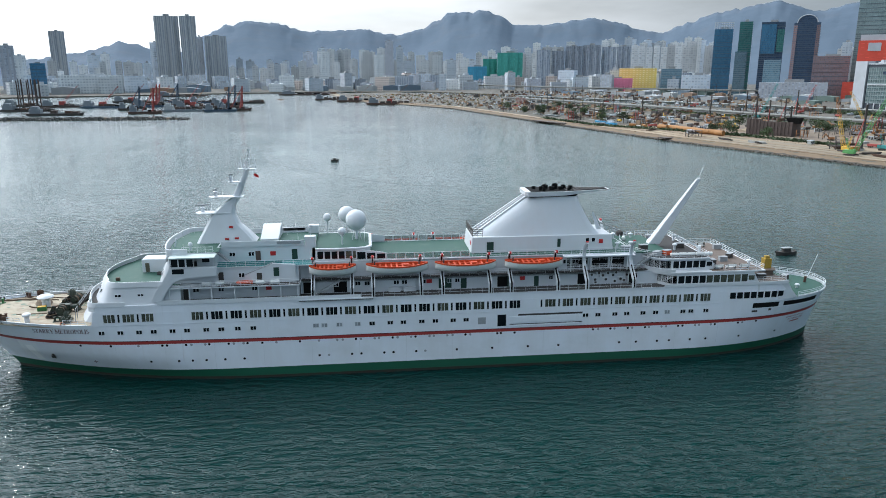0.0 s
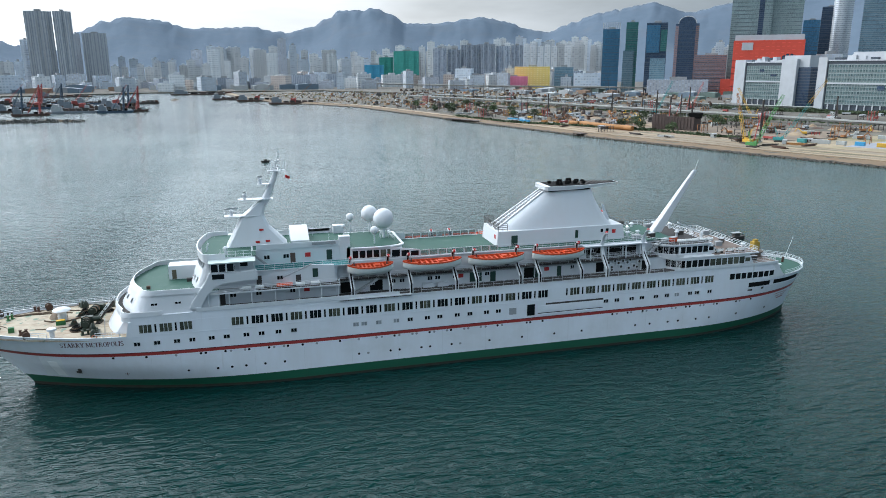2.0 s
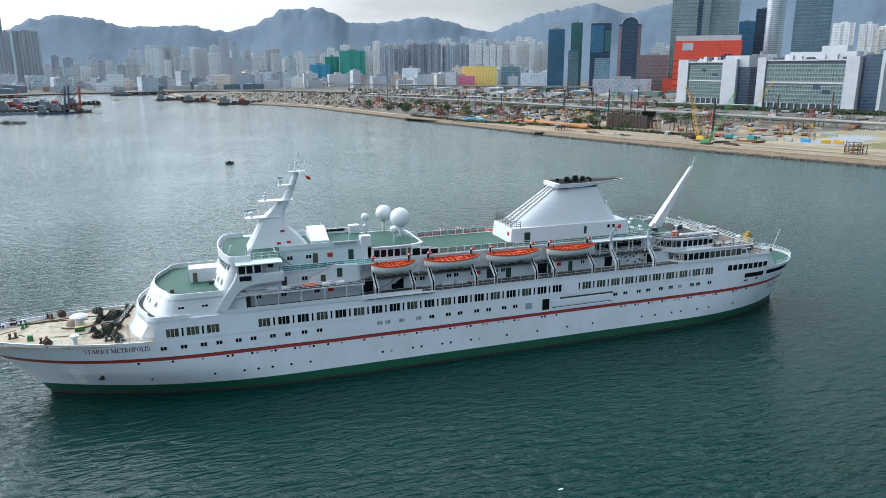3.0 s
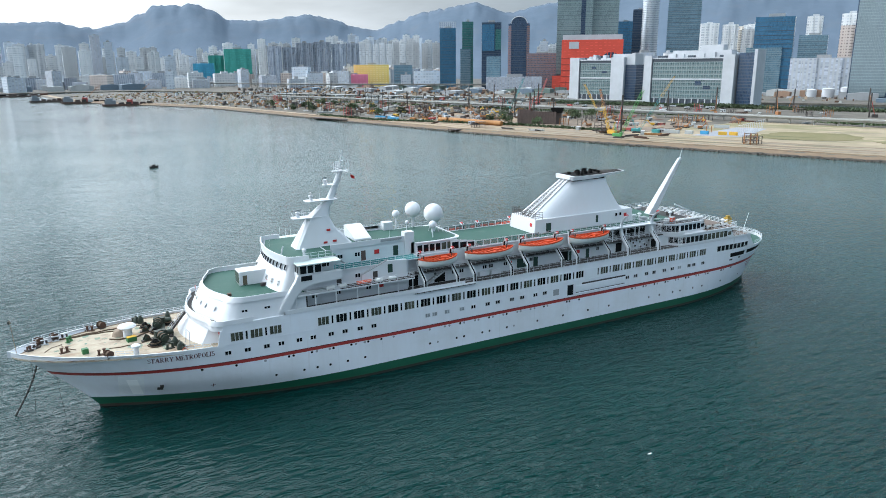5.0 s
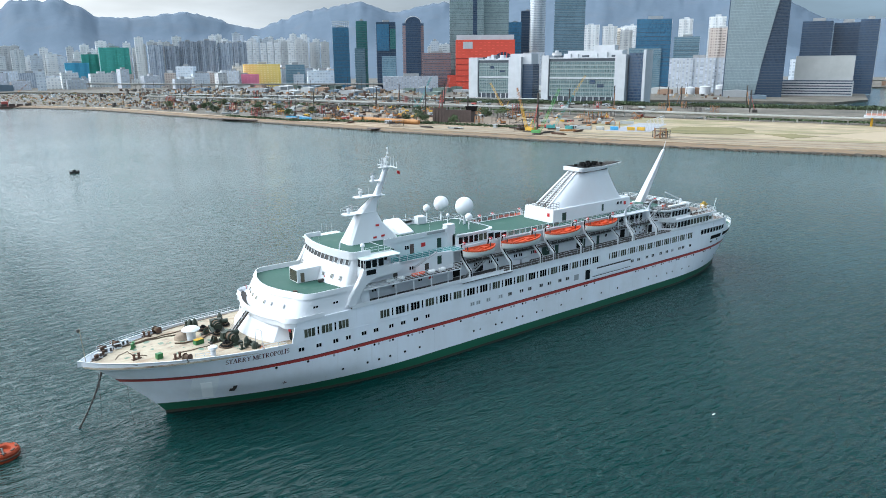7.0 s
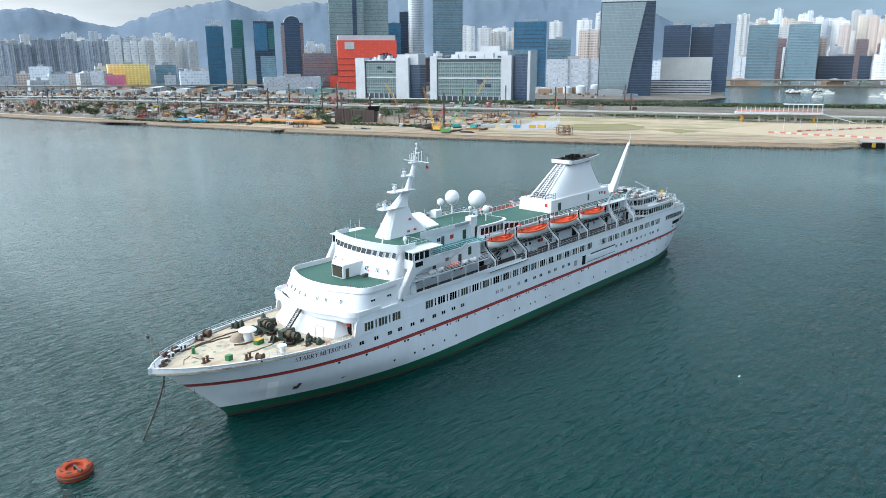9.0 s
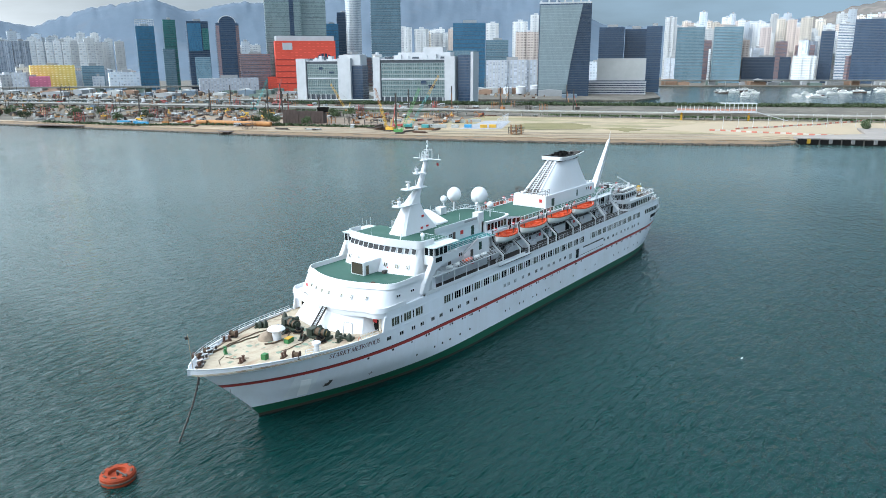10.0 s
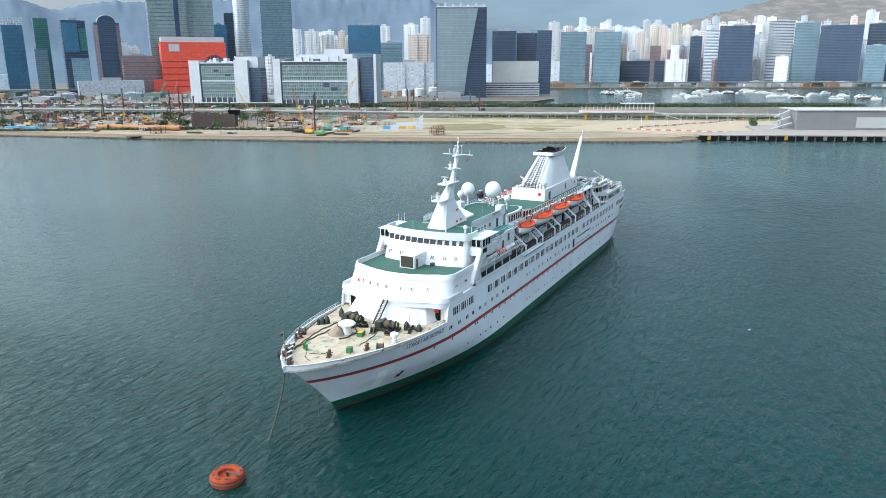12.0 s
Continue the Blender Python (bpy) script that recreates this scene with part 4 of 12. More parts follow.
# worn green patches of old paint
rng = random.Random(9)
bm = bmesh.new()
for _ in range(46):
    x, y = rng.uniform(-78, -61), rng.uniform(-7, 7)
    if abs(y) > breadth(x, 11.5) - 2.5:
        continue
    r, z = rng.uniform(0.2, 0.75), deck_height(x)
    vs = [bm.verts.new((x + r * rng.uniform(0.5, 1.3) * math.cos(a), y + r * rng.uniform(0.5, 1.3) * math.sin(a), z + 0.008)) for a in [k * math.pi / 4 for k in range(8)]]
    bm.faces.new(vs)
part("worn_patch", bm, mat("faded_green_patch", (0.12, 0.2, 0.15), 0.8, grain=0.4, dirt=(0.35, 0.3, 0.22)), ship, "patches of faded green paint on the deck")["kind"] = "stuff"

# main house, flush with the side
xs = [-54.5 + 128.0 * k / 64 for k in range(65)]
main = [(x, -breadth(x, 12) - 0.006) for x in xs] + [(x, breadth(x, 12) + 0.006) for x in xs[::-1]]
tier("main_house", main, None, 11.15, 14.6, HULL_WHITE)
SKIRT = mat("sunlit_cream_wall", (0.62, 0.56, 0.48), 0.6, grain=0.2, stain=0.25)
bm = bmesh.new()
box(bm, -54.62, -54.5, -10.6, 10.6, 10.8, 13.5)
part("alcove_wall", bm, SKIRT, ship, "cream wall of the sheltered alcoves")
for side in (-1, 1):
    bm = bmesh.new()
    loft(bm, [[(-55.5, side * (breadth(-55.5, 12) - 0.02), 10.9), (-54.4, side * (breadth(-54.4, 12) - 0.02), 10.9), (-54.4, side * (breadth(-54.4, 12) - 0.3), 10.9), (-55.5, side * (breadth(-55.5, 12) - 0.3), 10.9)],
              [(-54.9, side * (breadth(-54.9, 13) - 0.02), 13.7), (-54.4, side * (breadth(-54.4, 13) - 0.02), 13.7), (-54.4, side * (breadth(-54.4, 13) - 0.3), 13.7), (-54.9, side * (breadth(-54.9, 13) - 0.3), 13.7)]])
    bmesh.ops.recalc_face_normals(bm, faces=bm.faces[:])
    part("wing_wall", bm, HULL_WHITE, ship)
    # flat black panel paints the shade inside the alcove doorway
    bm = bmesh.new()
    box(bm, -54.7, -54.63, min(side * 9.0, side * 10.1), max(side * 9.0, side * 10.1), 10.9, 12.9)
    part("alcove_doorway", bm, SOOT_AND_SHADE, ship, "black panel for the shaded doorway in the alcove")
# sloping screen under the balcony
bm = bmesh.new()
lo = [(-60.0 + 2.4 * (abs(y) / 8.8) ** 2, y) for y in [8.8 - 17.6 * k / 14 for k in range(15)]]
hi = [(-58.3 + 2.6 * (abs(y) / 7.6) ** 2, y) for y in [7.6 - 15.2 * k / 14 for k in range(15)]]
slab(bm, [(-54.6, 9.4)] + lo + [(-54.6, -9.4)], 10.75, 13.6, [(-54.6, 7.9)] + hi + [(-54.6, -7.9)])
bmesh.ops.recalc_face_normals(bm, faces=bm.faces[:])
part("house_screen", bm, SHIP_WHITE, ship)
# balcony round the front
front = [(-49.5, 11.95), (-53, 11.9)] + arc(-54.1, 9.6, 2.2, 2.3, 80, 165, 6) + [(-58.2 + 2.1 * (abs(y) / 9.0) ** 2, y) for y in [8.6 - 17.2 * k / 14 for k in range(15)]] + arc(-54.1, -9.6, 2.2, 2.3, 195, 280, 6) + [(-53, -11.9), (-49.5, -11.95)]
tier("balcony_floor", front, None, 13.55, 14.5, SHIP_WHITE)
standing("balcony_bulwark", front, [(x + 0.25, y * 0.995) for x, y in front], 14.5, 15.3, -0.14)
bm = bmesh.new()
slab(bm, [(x + 0.3 if x < -52 else x, y * 0.975) for x, y in front], 14.5, 14.56)
part("balcony_deck", bm, DECK_GREY, ship)

# forward house with the green observation deck on top
t2a, t2b, t2c = tier_plan(-57.2, -40, 11.5, 2.2, 3.0), tier_plan(-55.5, -40, 11.1, 2.2, 2.8), tier_plan(-54.9, -40, 11.0, 2.2, 2.6)
tier("forward_house", t2a, t2b, 14.5, 17.75)
standing("observation_bulwark", [(-41.5, 11.1)] + t2b[2:] + [(-41.5, -11.1)], [(-41.5, 11.0)] + t2c[2:] + [(-41.5, -11.0)], 17.75, 18.65, -0.18)
bm = bmesh.new()
slab(bm, tier_plan(-55.2, -40, 10.85, 2.2, 2.6), 17.75, 17.8)
part("observation_deck", bm, DECK_GREEN, ship, "green painted observation deck")
for y in (-7.2, -4.4, -2.4, 0.6, 2.6, 4.6, 6.6):
    u = 0.55
    x = -57.2 + 2.2 * (abs(y) / 8.35) ** 2 + 1.7 * u - 0.02
    m = wall_pose(x, y, 14.5 + 3.25 * u, 180 + 2 * y)
    window(m @ Matrix.Rotation(radians(27), 4, "X"), 0.55, 0.6, 1, GLASS_CURTAIN)
sign(-55.3, 7.6, 16.4, 165, 0.6, 0.6)
for side in (-1, 1):
    for x in (-50.6, -46.8):
        window(wall_pose(x, side * 11.28, 16.15, 90 * side), 0.95, 0.7, 2)

# bridge
t3a, t3b = tier_plan(-45.2, -34, 9.5, 1.2, 1.0), tier_plan(-43.0, -34, 9.3, 1.2, 1.0)
tier("bridge_house", t3a, t3b, 17.75, 23.2, soft=0.0)
t3c = tier_plan(-43.5, -34, 9.6, 1.2, 1.2)
t3d = [(-38.5, 9.6)] + t3c[2:] + [(-38.5, -9.6)]
standing("bridge_bulwark", t3d, [(x - 0.1, y) for x, y in t3d], 22.55, 24.0, -0.22)
bm = bmesh.new()
slab(bm, tier_plan(-43.0, -33.5, 9.2, 1.2, 1.2), 23.2, 23.26)
part("monkey_deck", bm, DECK_GREEN, ship, "green painted top deck")
for k in range(12):
    y = -7.98 + 1.45 * k
    u = (21.95 - 17.75) / 5.45
    x = -45.2 + 1.2 * min(1.0, abs(y) / 8.5) ** 2 + 2.2 * u
    window(wall_pose(x - 0.03, y, 21.95, 180) @ Matrix.Rotation(radians(22), 4, "X"), 1.3, 0.95, 1)
for y in (-7.4, -5.2, -2.6, 4.8, 7.8):
    u = (19.2 - 17.75) / 5.45
    x = -45.2 + 1.2 * min(1.0, abs(y) / 8.5) ** 2 + 2.2 * u
    window(wall_pose(x - 0.03, y, 19.2, 180) @ Matrix.Rotation(radians(22), 4, "X"), 0.75, 0.75, 2, GLASS_CURTAIN)
for side in (-1, 1):
    # swept fin that carries the bridge wing
    prof = [(-45.0, 15.1), (-43.2, 15.1), (-42.4, 16.4), (-41.6, 17.6), (-40.6, 18.6), (-38.8, 19.25), (-33.4, 19.5), (-33.4, 21.2), (-41.3, 21.2), (-42.0, 19.9), (-42.9, 18.6), (-44.1, 16.9)]
    bm = bmesh.new()
    loft(bm, [[(x, side * 12.02, z) for x, z in prof], [(x, side * 11.1, z) for x, z in prof]])
    bmesh.ops.recalc_face_normals(bm, faces=bm.faces[:])
    soften(bm, 0.12)
    part("wing_fin", bm, SHIP_WHITE, ship, "swept white fin under the bridge wing")
    bm = bmesh.new()
    box(bm, -41.2, -33.4, min(side * 9.5, side * 11.9), max(side * 9.5, side * 11.9), 19.5, 19.7)
    part("wing_deck", bm, SHIP_WHITE, ship)
    bm = bmesh.new()
    box(bm, -41.3, -41.1, min(side * 9.5, side * 12), max(side * 9.5, side * 12), 19.6, 21.2)
    part("wing_front", bm, SHIP_WHITE, ship)
    window(wall_pose(-39.9, side * 12.03, 20.55, 90 * side), 2.0, 0.9, 1)
    bm = bmesh.new()
    slab(bm, [(-41.4, side * 9.6), (-41.4, side * 12.25), (-33.6, side * 12.25), (-33.6, side * 9.0)], 22.85, 23.0)
    bmesh.ops.recalc_face_normals(bm, faces=bm.faces[:])
    part("wing_roof", bm, mat("pale_green_canvas_roof" if side < 0 else "pale_green_roof", (0.55, 0.63, 0.60), 0.6, grain=0.15, stain=0.2), ship, "pale green roof over the bridge wing")
    for x in (-41.0, -38.6, -36.2, -33.8):
        bm = bmesh.new()
        tube(bm, (x, side * 12.0, 21.2), (x, side * 12.0, 22.86), 0.05)
        part("wing_post", bm, SHIP_WHITE, ship)
    for x in (-40.4, -39.1, -37.8):
        window(wall_pose(x, side * 12.0, 22.05, 90 * side), 1.1, 1.35, 1)
    for y in (10.2, 11.3):
        window(wall_pose(-41.2, side * y, 22.05, 180), 0.9, 1.35, 1)
    for x in (-39.4, -35.6):
        window(wall_pose(x, side * 9.48, 21.9, 90 * side), 1.3, 0.8, 1)
    door(-37.6, side * 9.48, 19.7, 90 * side, 0.9, 2.0, STEEL_DARK)

# ---- promenade and boat decks ----
SCREEN_GLASS = mat("clear_tinted_screen_glass", (0.12, 0.17, 0.17), 0.08, spec=0.8)
SCREEN_GLASS.node_tree.nodes["Principled BSDF"].inputs["Alpha"].default_value = 0.4
bm = bmesh.new()
slab(bm, [(x, y * 0.985) for x, y in deck_plan(-44, 72.5, 13, 0.0, 50)], 14.6, 14.66)
part("promenade_deck", bm, DECK_GREY, ship, "dark grey weather deck")
for side in (-1, 1):
    run = [(x, side * 11.98) for x in (-44, -30, -8.5)]
    standing("promenade_bulwark", run, run, 14.6, 15.35, 0.12 * side)
    run = [(x, side * 11.98) for x in (-8.5, 20, 48.5)]
    standing("promenade_bulwark", run, run, 14.6, 14.72, 0.12 * side)
    rails([(-8.4, side * 11.9, 14.72), (46, side * 11.9, 14.72)], 0.95, 2, 2.0, 0.025)
    # boat platform ledge
    bm = bmesh.new()
    box(bm, -19.6, -6.2, min(side * 11.8, side * 12.35), max(side * 11.8, side * 12.35), 14.55, 14.75)
    box(bm, -19.6, -17.9, min(side * 11.9, side * 12.3), max(side * 11.9, side * 12.3), 14.75, 15.3)
    part("boarding_ledge", bm, SHIP_WHITE, ship)
    # dark bar drawn in as the shadow under the ledge
    bm = bmesh.new()
    box(bm, -19.5, -6.3, min(side * 12.3, side * 12.38), max(side * 12.3, side * 12.38), 14.42, 14.54)
    part("ledge_shadow_strip", bm, STEEL_DARK, ship)

tier("accommodation_house", rect(-19.4, 46, 8.3), None, 14.62, 17.4)
tier("fore_accommodation", rect(-40, -19.5, 9.2), None, 14.62, 17.3)
tier("upper_house", rect(-34, 42, 7.6), None, 17.5, 20.45)
bm = bmesh.new()
box(bm, -42.6, -19.2, -11.85, 11.85, 17.3, 17.5)
part("upper_deck", bm, SHIP_WHITE, ship)
bm = bmesh.new()
box(bm, -33.5, -19.3, -11.7, 11.7, 17.5, 17.53)
part("upper_deck_covering", bm, DECK_GREY, ship)
tier("forward_cabin_house", rect(-34, -19.5, 9.4), None, 17.5, 20.35)
for side in (-1, 1):
    bm = bmesh.new()
    prof = [(-29.0, 17.53), (-20.0, 17.53), (-20.0, 20.7), (-24.0, 21.0), (-29.0, 18.9)]
    loft(bm, [[(x, side * y, z) for x, z in prof] for y in (9.42, 10.0)])
    bmesh.ops.recalc_face_normals(bm, faces=bm.faces[:])
    part("stair_enclosure", bm, SHIP_WHITE, ship, "white stair enclosure with a sloping top")
    bm = bmesh.new()
    beam(bm, (-29.05, side * 9.72, 18.98), (-24.0, side * 9.72, 21.08), 0.62, 0.1)
    part("coping", bm, GREY_PAINT, ship)
bm = bmesh.new()
box(bm, -19.2, 46, -9.5, 9.5, 17.4, 17.5)
part("boat_deck", bm, DECK_GREY, ship)
for side in (-1, 1):
    rails([(-41.5, side * 11.8, 17.5), (-19.3, side * 11.8, 17.5)], 1.15, 4, 1.7, 0.035)
    rails([(-19.2, side * 9.4, 17.5), (46, side * 9.4, 17.5)], 1.05, 3, 1.8, 0.03)
    for x in (-41.8, -38.4, -34.6, -30.6, -26.5, -22.6, -19.6):
        bm = bmesh.new()
        tube(bm, (x, side * 11.75, 14.6), (x, side * 11.75, 17.35), 0.09)
        part("deck_post", bm, SHIP_WHITE, ship)
    for x, w in ((-41.4, 1.0), (-37.8, 1.0), (-33.4, 0.9), (-27.5, 0.9), (-13.0, 0.9), (-9.0, 0.9), (-7.3, 0.9), (-1.9, 0.9), (-0.4, 0.9), (3.1, 0.9), (8.0, 0.8), (9.5, 0.8), (27.4, 0.7)):
        window(wall_pose(x, side * (9.21 if x < -19 else 8.31), 16.3, 90 * side), w, 0.7, 2)
    door(-39.6, side * 9.21, 14.66, 90 * side, 0.9, 2.0, STEEL_DARK)
    for x in (10.7, 24.6, 19.6):
        door(x, side * 8.31, 14.66, 90 * side, 1.1 if x < 20 else 0.9, 2.0)
    bm = bmesh.new()
    box(bm, 6.2, 8.6, -0.03, 0.05, 14.9, 16.9)
    ob = part("cargo_door", bm, DOOR_GREEN, ship, "wide dark green door")
    ob.matrix_basis = pose(14.6 if side < 0 else 0.0, side * 8.31, 0, 0, 0, 180 if side < 0 else 0)
    for x in (-25.0, 4.2, 21.9):
        sign(x, side * (9.21 if x < -19 else 8.31), 16.3, 90 * side, 1.0, 0.75)
    for x in (-29.6, -25.8):
        window(wall_pose(x, side * 9.41, 18.9, 90 * side), 0.95, 0.7, 2)
    door(-33.2, side * 9.41, 17.53, 90 * side, 0.9, 2.0, STEEL_DARK)
    door(-22.4, side * 9.41, 18.6, 90 * side, 0.9, 1.4)
    door(-26.4, side * 10.01, 17.6, 90 * side, 0.9, 1.75, STEEL_DARK)
    door(-23.4, side * 10.01, 18.7, 90 * side, 0.95, 1.6)
    for x in (-14.0, -4.6, -1.0, 9.6, 12.0, 30.4, 32.2):
        window(wall_pose(x, side * 7.61, 19.1, 90 * side), 1.1, 0.7, 2)
    for x in (13.8, 28.5):
        door(x, side * 7.61, 17.53, 90 * side, 0.9, 1.9, STEEL_DARK)
    # stair from the promenade up to the boat deck
    bm = bmesh.new()
    beam(bm, (-17.2, side * 10.6, 14.7), (-12.2, side * 10.6, 17.5), 0.1, 0.3)
    beam(bm, (-17.2, side * 9.7, 14.7), (-12.2, side * 9.7, 17.5), 0.1, 0.3)
    for k in range(12):
        x, z = -17.0 + 4.8 * k / 11, 14.85 + 2.6 * k / 11
        box(bm, x - 0.13, x + 0.13, min(side * 9.7, side * 10.6), max(side * 9.7, side * 10.6), z, z + 0.04)
    part("stairway", bm, GREY_PAINT, ship, "steel stairs between decks")
    # white boxes on the promenade
    for x in (-3.4, -0.6):
        bm = bmesh.new()
        box(bm, x, x + 2.2, min(side * 8.4, side * 9.1), max(side * 8.4, side * 9.1), 14.66, 15.5)
        soften(bm, 0.06)
        part("deck_locker", bm, SHIP_WHITE, ship)
    # air conditioners on the after wall
    for k, x in enumerate((35.4, 36.9, 37.5, 38.9, 40.4, 41.6)):
        bm = bmesh.new()
        box(bm, x, x + 1.0, min(side * 8.3, side * 8.75), max(side * 8.3, side * 8.75), 15.3 + 0.8 * (k % 2), 16.0 + 0.8 * (k % 2))
        soften(bm, 0.04)
        ac = part("air_conditioner", bm, SHIP_WHITE, ship, "white wall-mounted air conditioner")
        bm = bmesh.new()
        tube(bm, (x + 0.55, side * 8.75, 15.65 + 0.8 * (k % 2)), (x + 0.55, side * 8.78, 15.65 + 0.8 * (k % 2)), 0.26, seg=12)
        part("fan_grille", bm, STEEL_DARK, ac)

# black panels paint the shade of open galleries and passages along the boat decks
for side in (-1, 1):
    for name, x0, x1, y, z0, z1 in (("passage", 17.1, 19.3, 8.33, 14.75, 17.2), ("passage", -13.4, -11.0, 8.33, 14.75, 16.9), ("passage", 32.6, 34.4, 8.33, 14.75, 16.8), ("passage", 42.4, 44.0, 9.23, 14.75, 16.8), ("gallery", 30.6, 34.6, 7.63, 17.75, 19.7), ("gallery", 35.2, 38.6, 7.63, 17.75, 19.7), ("gallery", 39.0, 41.8, 7.63, 17.75, 19.7), ("gallery", -18.9, -16.9, 8.33, 14.75, 16.9)):
        bm = bmesh.new()
        box(bm, x0, x1, min(side * (y - 0.08), side * y), max(side * (y - 0.08), side * y), z0, z1)
        opening = part(name, bm, SOOT_AND_SHADE, ship, "black panel painting the shade in an open passage")
        bm = bmesh.new()
        for px in (x0 - 0.08, x1 + 0.08):
            box(bm, px - 0.08, px + 0.08, min(side * (y - 0.1), side * (y + 0.07)), max(side * (y - 0.1), side * (y + 0.07)), z0, z1 + 0.16)
        box(bm, x0, x1, min(side * (y - 0.1), side * (y + 0.07)), max(side * (y - 0.1), side * (y + 0.07)), z1, z1 + 0.16)
        part("door_frame", bm, SHIP_WHITE, opening)
    for x0, x1 in ((30.4, 42.0),):
        rails([(x0, side * 8.1, 17.55), (x1, side * 8.1, 17.55)], 1.05, 4, 1.3, 0.035)
        rails([(x0, side * 7.9, 19.2), (x1, side * 7.9, 19.2)], 0.9, 3, 1.3, 0.03)
    for x in (31.0, 34.9, 38.8, 42.0):
        bm = bmesh.new()
        box(bm, x - 0.09, x + 0.09, min(side * 8.9, side * 9.1), max(side * 8.9, side * 9.1), 17.5, 20.5)
        part("gallery_post", bm, SHIP_WHITE, ship)
    bm = bmesh.new()
    box(bm, 29.6, 43.5, min(side * 7.7, side * 9.3), max(side * 7.7, side * 9.3), 20.3, 20.46)
    part("gallery_roof", bm, SHIP_WHITE, ship)
    # stair from the boat deck to the sun deck
    bm = bmesh.new()
    for y in (7.8, 8.7):
        beam(bm, (43.6, side * y, 17.55), (47.4, side * y, 20.4), 0.1, 0.3)
    for k in range(11):
        box(bm, 43.7 + 0.34 * k, 43.95 + 0.34 * k, min(side * 7.8, side * 8.7), max(side * 7.8, side * 8.7), 17.75 + 0.25 * k, 17.8 + 0.25 * k)
    part("stairway", bm, GREY_PAINT, ship, "steel stairs between decks")
    # more cooling units and pipes on the after wall
    for k, (x, z) in enumerate(((34.8, 16.3), (36.2, 16.6), (38.0, 16.5), (39.6, 16.6), (35.6, 14.8), (39.4, 14.9), (41.2, 15.0))):
        bm = bmesh.new()
        box(bm, x, x + 0.85, min(side * 8.3, side * 8.7), max(side * 8.3, side * 8.7), z, z + 0.65)
        soften(bm, 0.04)
        ac = part("air_conditioner", bm, SHIP_WHITE, ship, "white wall-mounted air conditioner")
        bm = bmesh.new()
        tube(bm, (x + 0.45, side * 8.7, z + 0.33), (x + 0.45, side * 8.73, z + 0.33), 0.24, seg=12)
        part("fan_grille", bm, STEEL_DARK, ac)
    for z, r in ((17.0, 0.07), (16.85, 0.05)):
        bm = bmesh.new()
        tube(bm, (-19.0, side * 8.42, z), (46.0, side * 8.42, z), r, seg=5)
        part("wall_pipe", bm, GREY_PAINT, ship)

# officers' deck with teal screens
bm = bmesh.new()
box(bm, -34.2, -16.8, -9.6, 9.6, 20.35, 20.5)
part("officer_deck", bm, SHIP_WHITE, ship)
bm = bmesh.new()
box(bm, -34.0, -17.0, -9.4, 9.4, 20.5, 20.53)
part("officer_deck_covering", bm, TEAL, ship, "teal painted walkway")
for side in (-1, 1):
    rails([(-33.8, side * 9.5, 20.5), (-17, side * 9.5, 20.5)], 1.0, 3, 1.6, 0.035)
    bm = bmesh.new()
    box(bm, -33.6, -22.4, min(side * 9.42, side * 9.46), max(side * 9.42, side * 9.46), 20.6, 21.4)
    part("wind_screen", bm, TEAL, ship, "teal canvas screen on the railing")
tier("officer_house", rect(-34.2, -17.2, 5.8), None, 20.5, 23.3)
for side in (-1, 1):
    run = [(-33.4, side * 5.8), (-18.6, side * 5.8)]
    standing("roof_bulwark", run, run, 23.3, 24.3, 0.14 * side)
    for x in (-31.6, -28.2):
        window(wall_pose(x, side * 5.81, 21.9, 90 * side), 0.95, 0.7, 2)
    door(-27.0, side * 5.81, 20.53, 90 * side, 0.9, 1.9, mat("brown_door" if side < 0 else "brown_door_far", (0.1, 0.06, 0.05), 0.6))
    door(-20.4, side * 5.81, 20.7, 90 * side, 1.0, 1.9)
    sign(-24.3, side * 5.81, 21.9, 90 * side, 1.0, 0.8)
    bm = bmesh.new()
    box(bm, -18.5, -16.5, min(side * 4.4, side * 6.0), max(side * 4.4, side * 6.0), 20.5, 24.9)
    soften(bm, 0.06)
    part("vent_trunk", bm, SHIP_WHITE, ship, "tall white ventilation trunk")
    bm = bmesh.new()
    box(bm, -23.5, -19.2, min(side * 5.8, side * 6.1), max(side * 5.8, side * 6.1), 23.7, 24.2)
    part("awning_box", bm, GREY_PAINT, ship)
bm = bmesh.new()
box(bm, -34.0, -16.6, -5.65, 5.65, 23.3, 23.34)
part("officer_roof", bm, DECK_GREEN, ship, "green painted roof deck")
# starboard extension of the top deck reaching aft to the domes
tier("dome_house", rect(-17.2, -7.5, 6.0), None, 20.5, 22.7)
bm = bmesh.new()
slab(bm, [(-17.0, -6.4), (-12.0, -6.75), (-9.4, -6.5), (-7.6, -5.9), (-6.8, -5.0), (-6.8, 5.0), (-7.6, 5.9), (-9.4, 6.5), (-12, 6.75), (-17.0, 6.4)], 22.78, 22.85)
part("dome_deck", bm, DECK_GREEN, ship, "green painted dome deck")
rails([(-17, 5.9, 22.75), (-7.6, 5.9, 22.75), (-7.6, -2.6, 22.75)], 1.05, 3, 1.6, 0.03)
for x0, x1 in ((-33.5, -25), (-25, -17)):
    rails([(x0, 5.7, 24.3), (x1, 5.7, 24.3)], 0.3, 1, 2.0, 0.03)

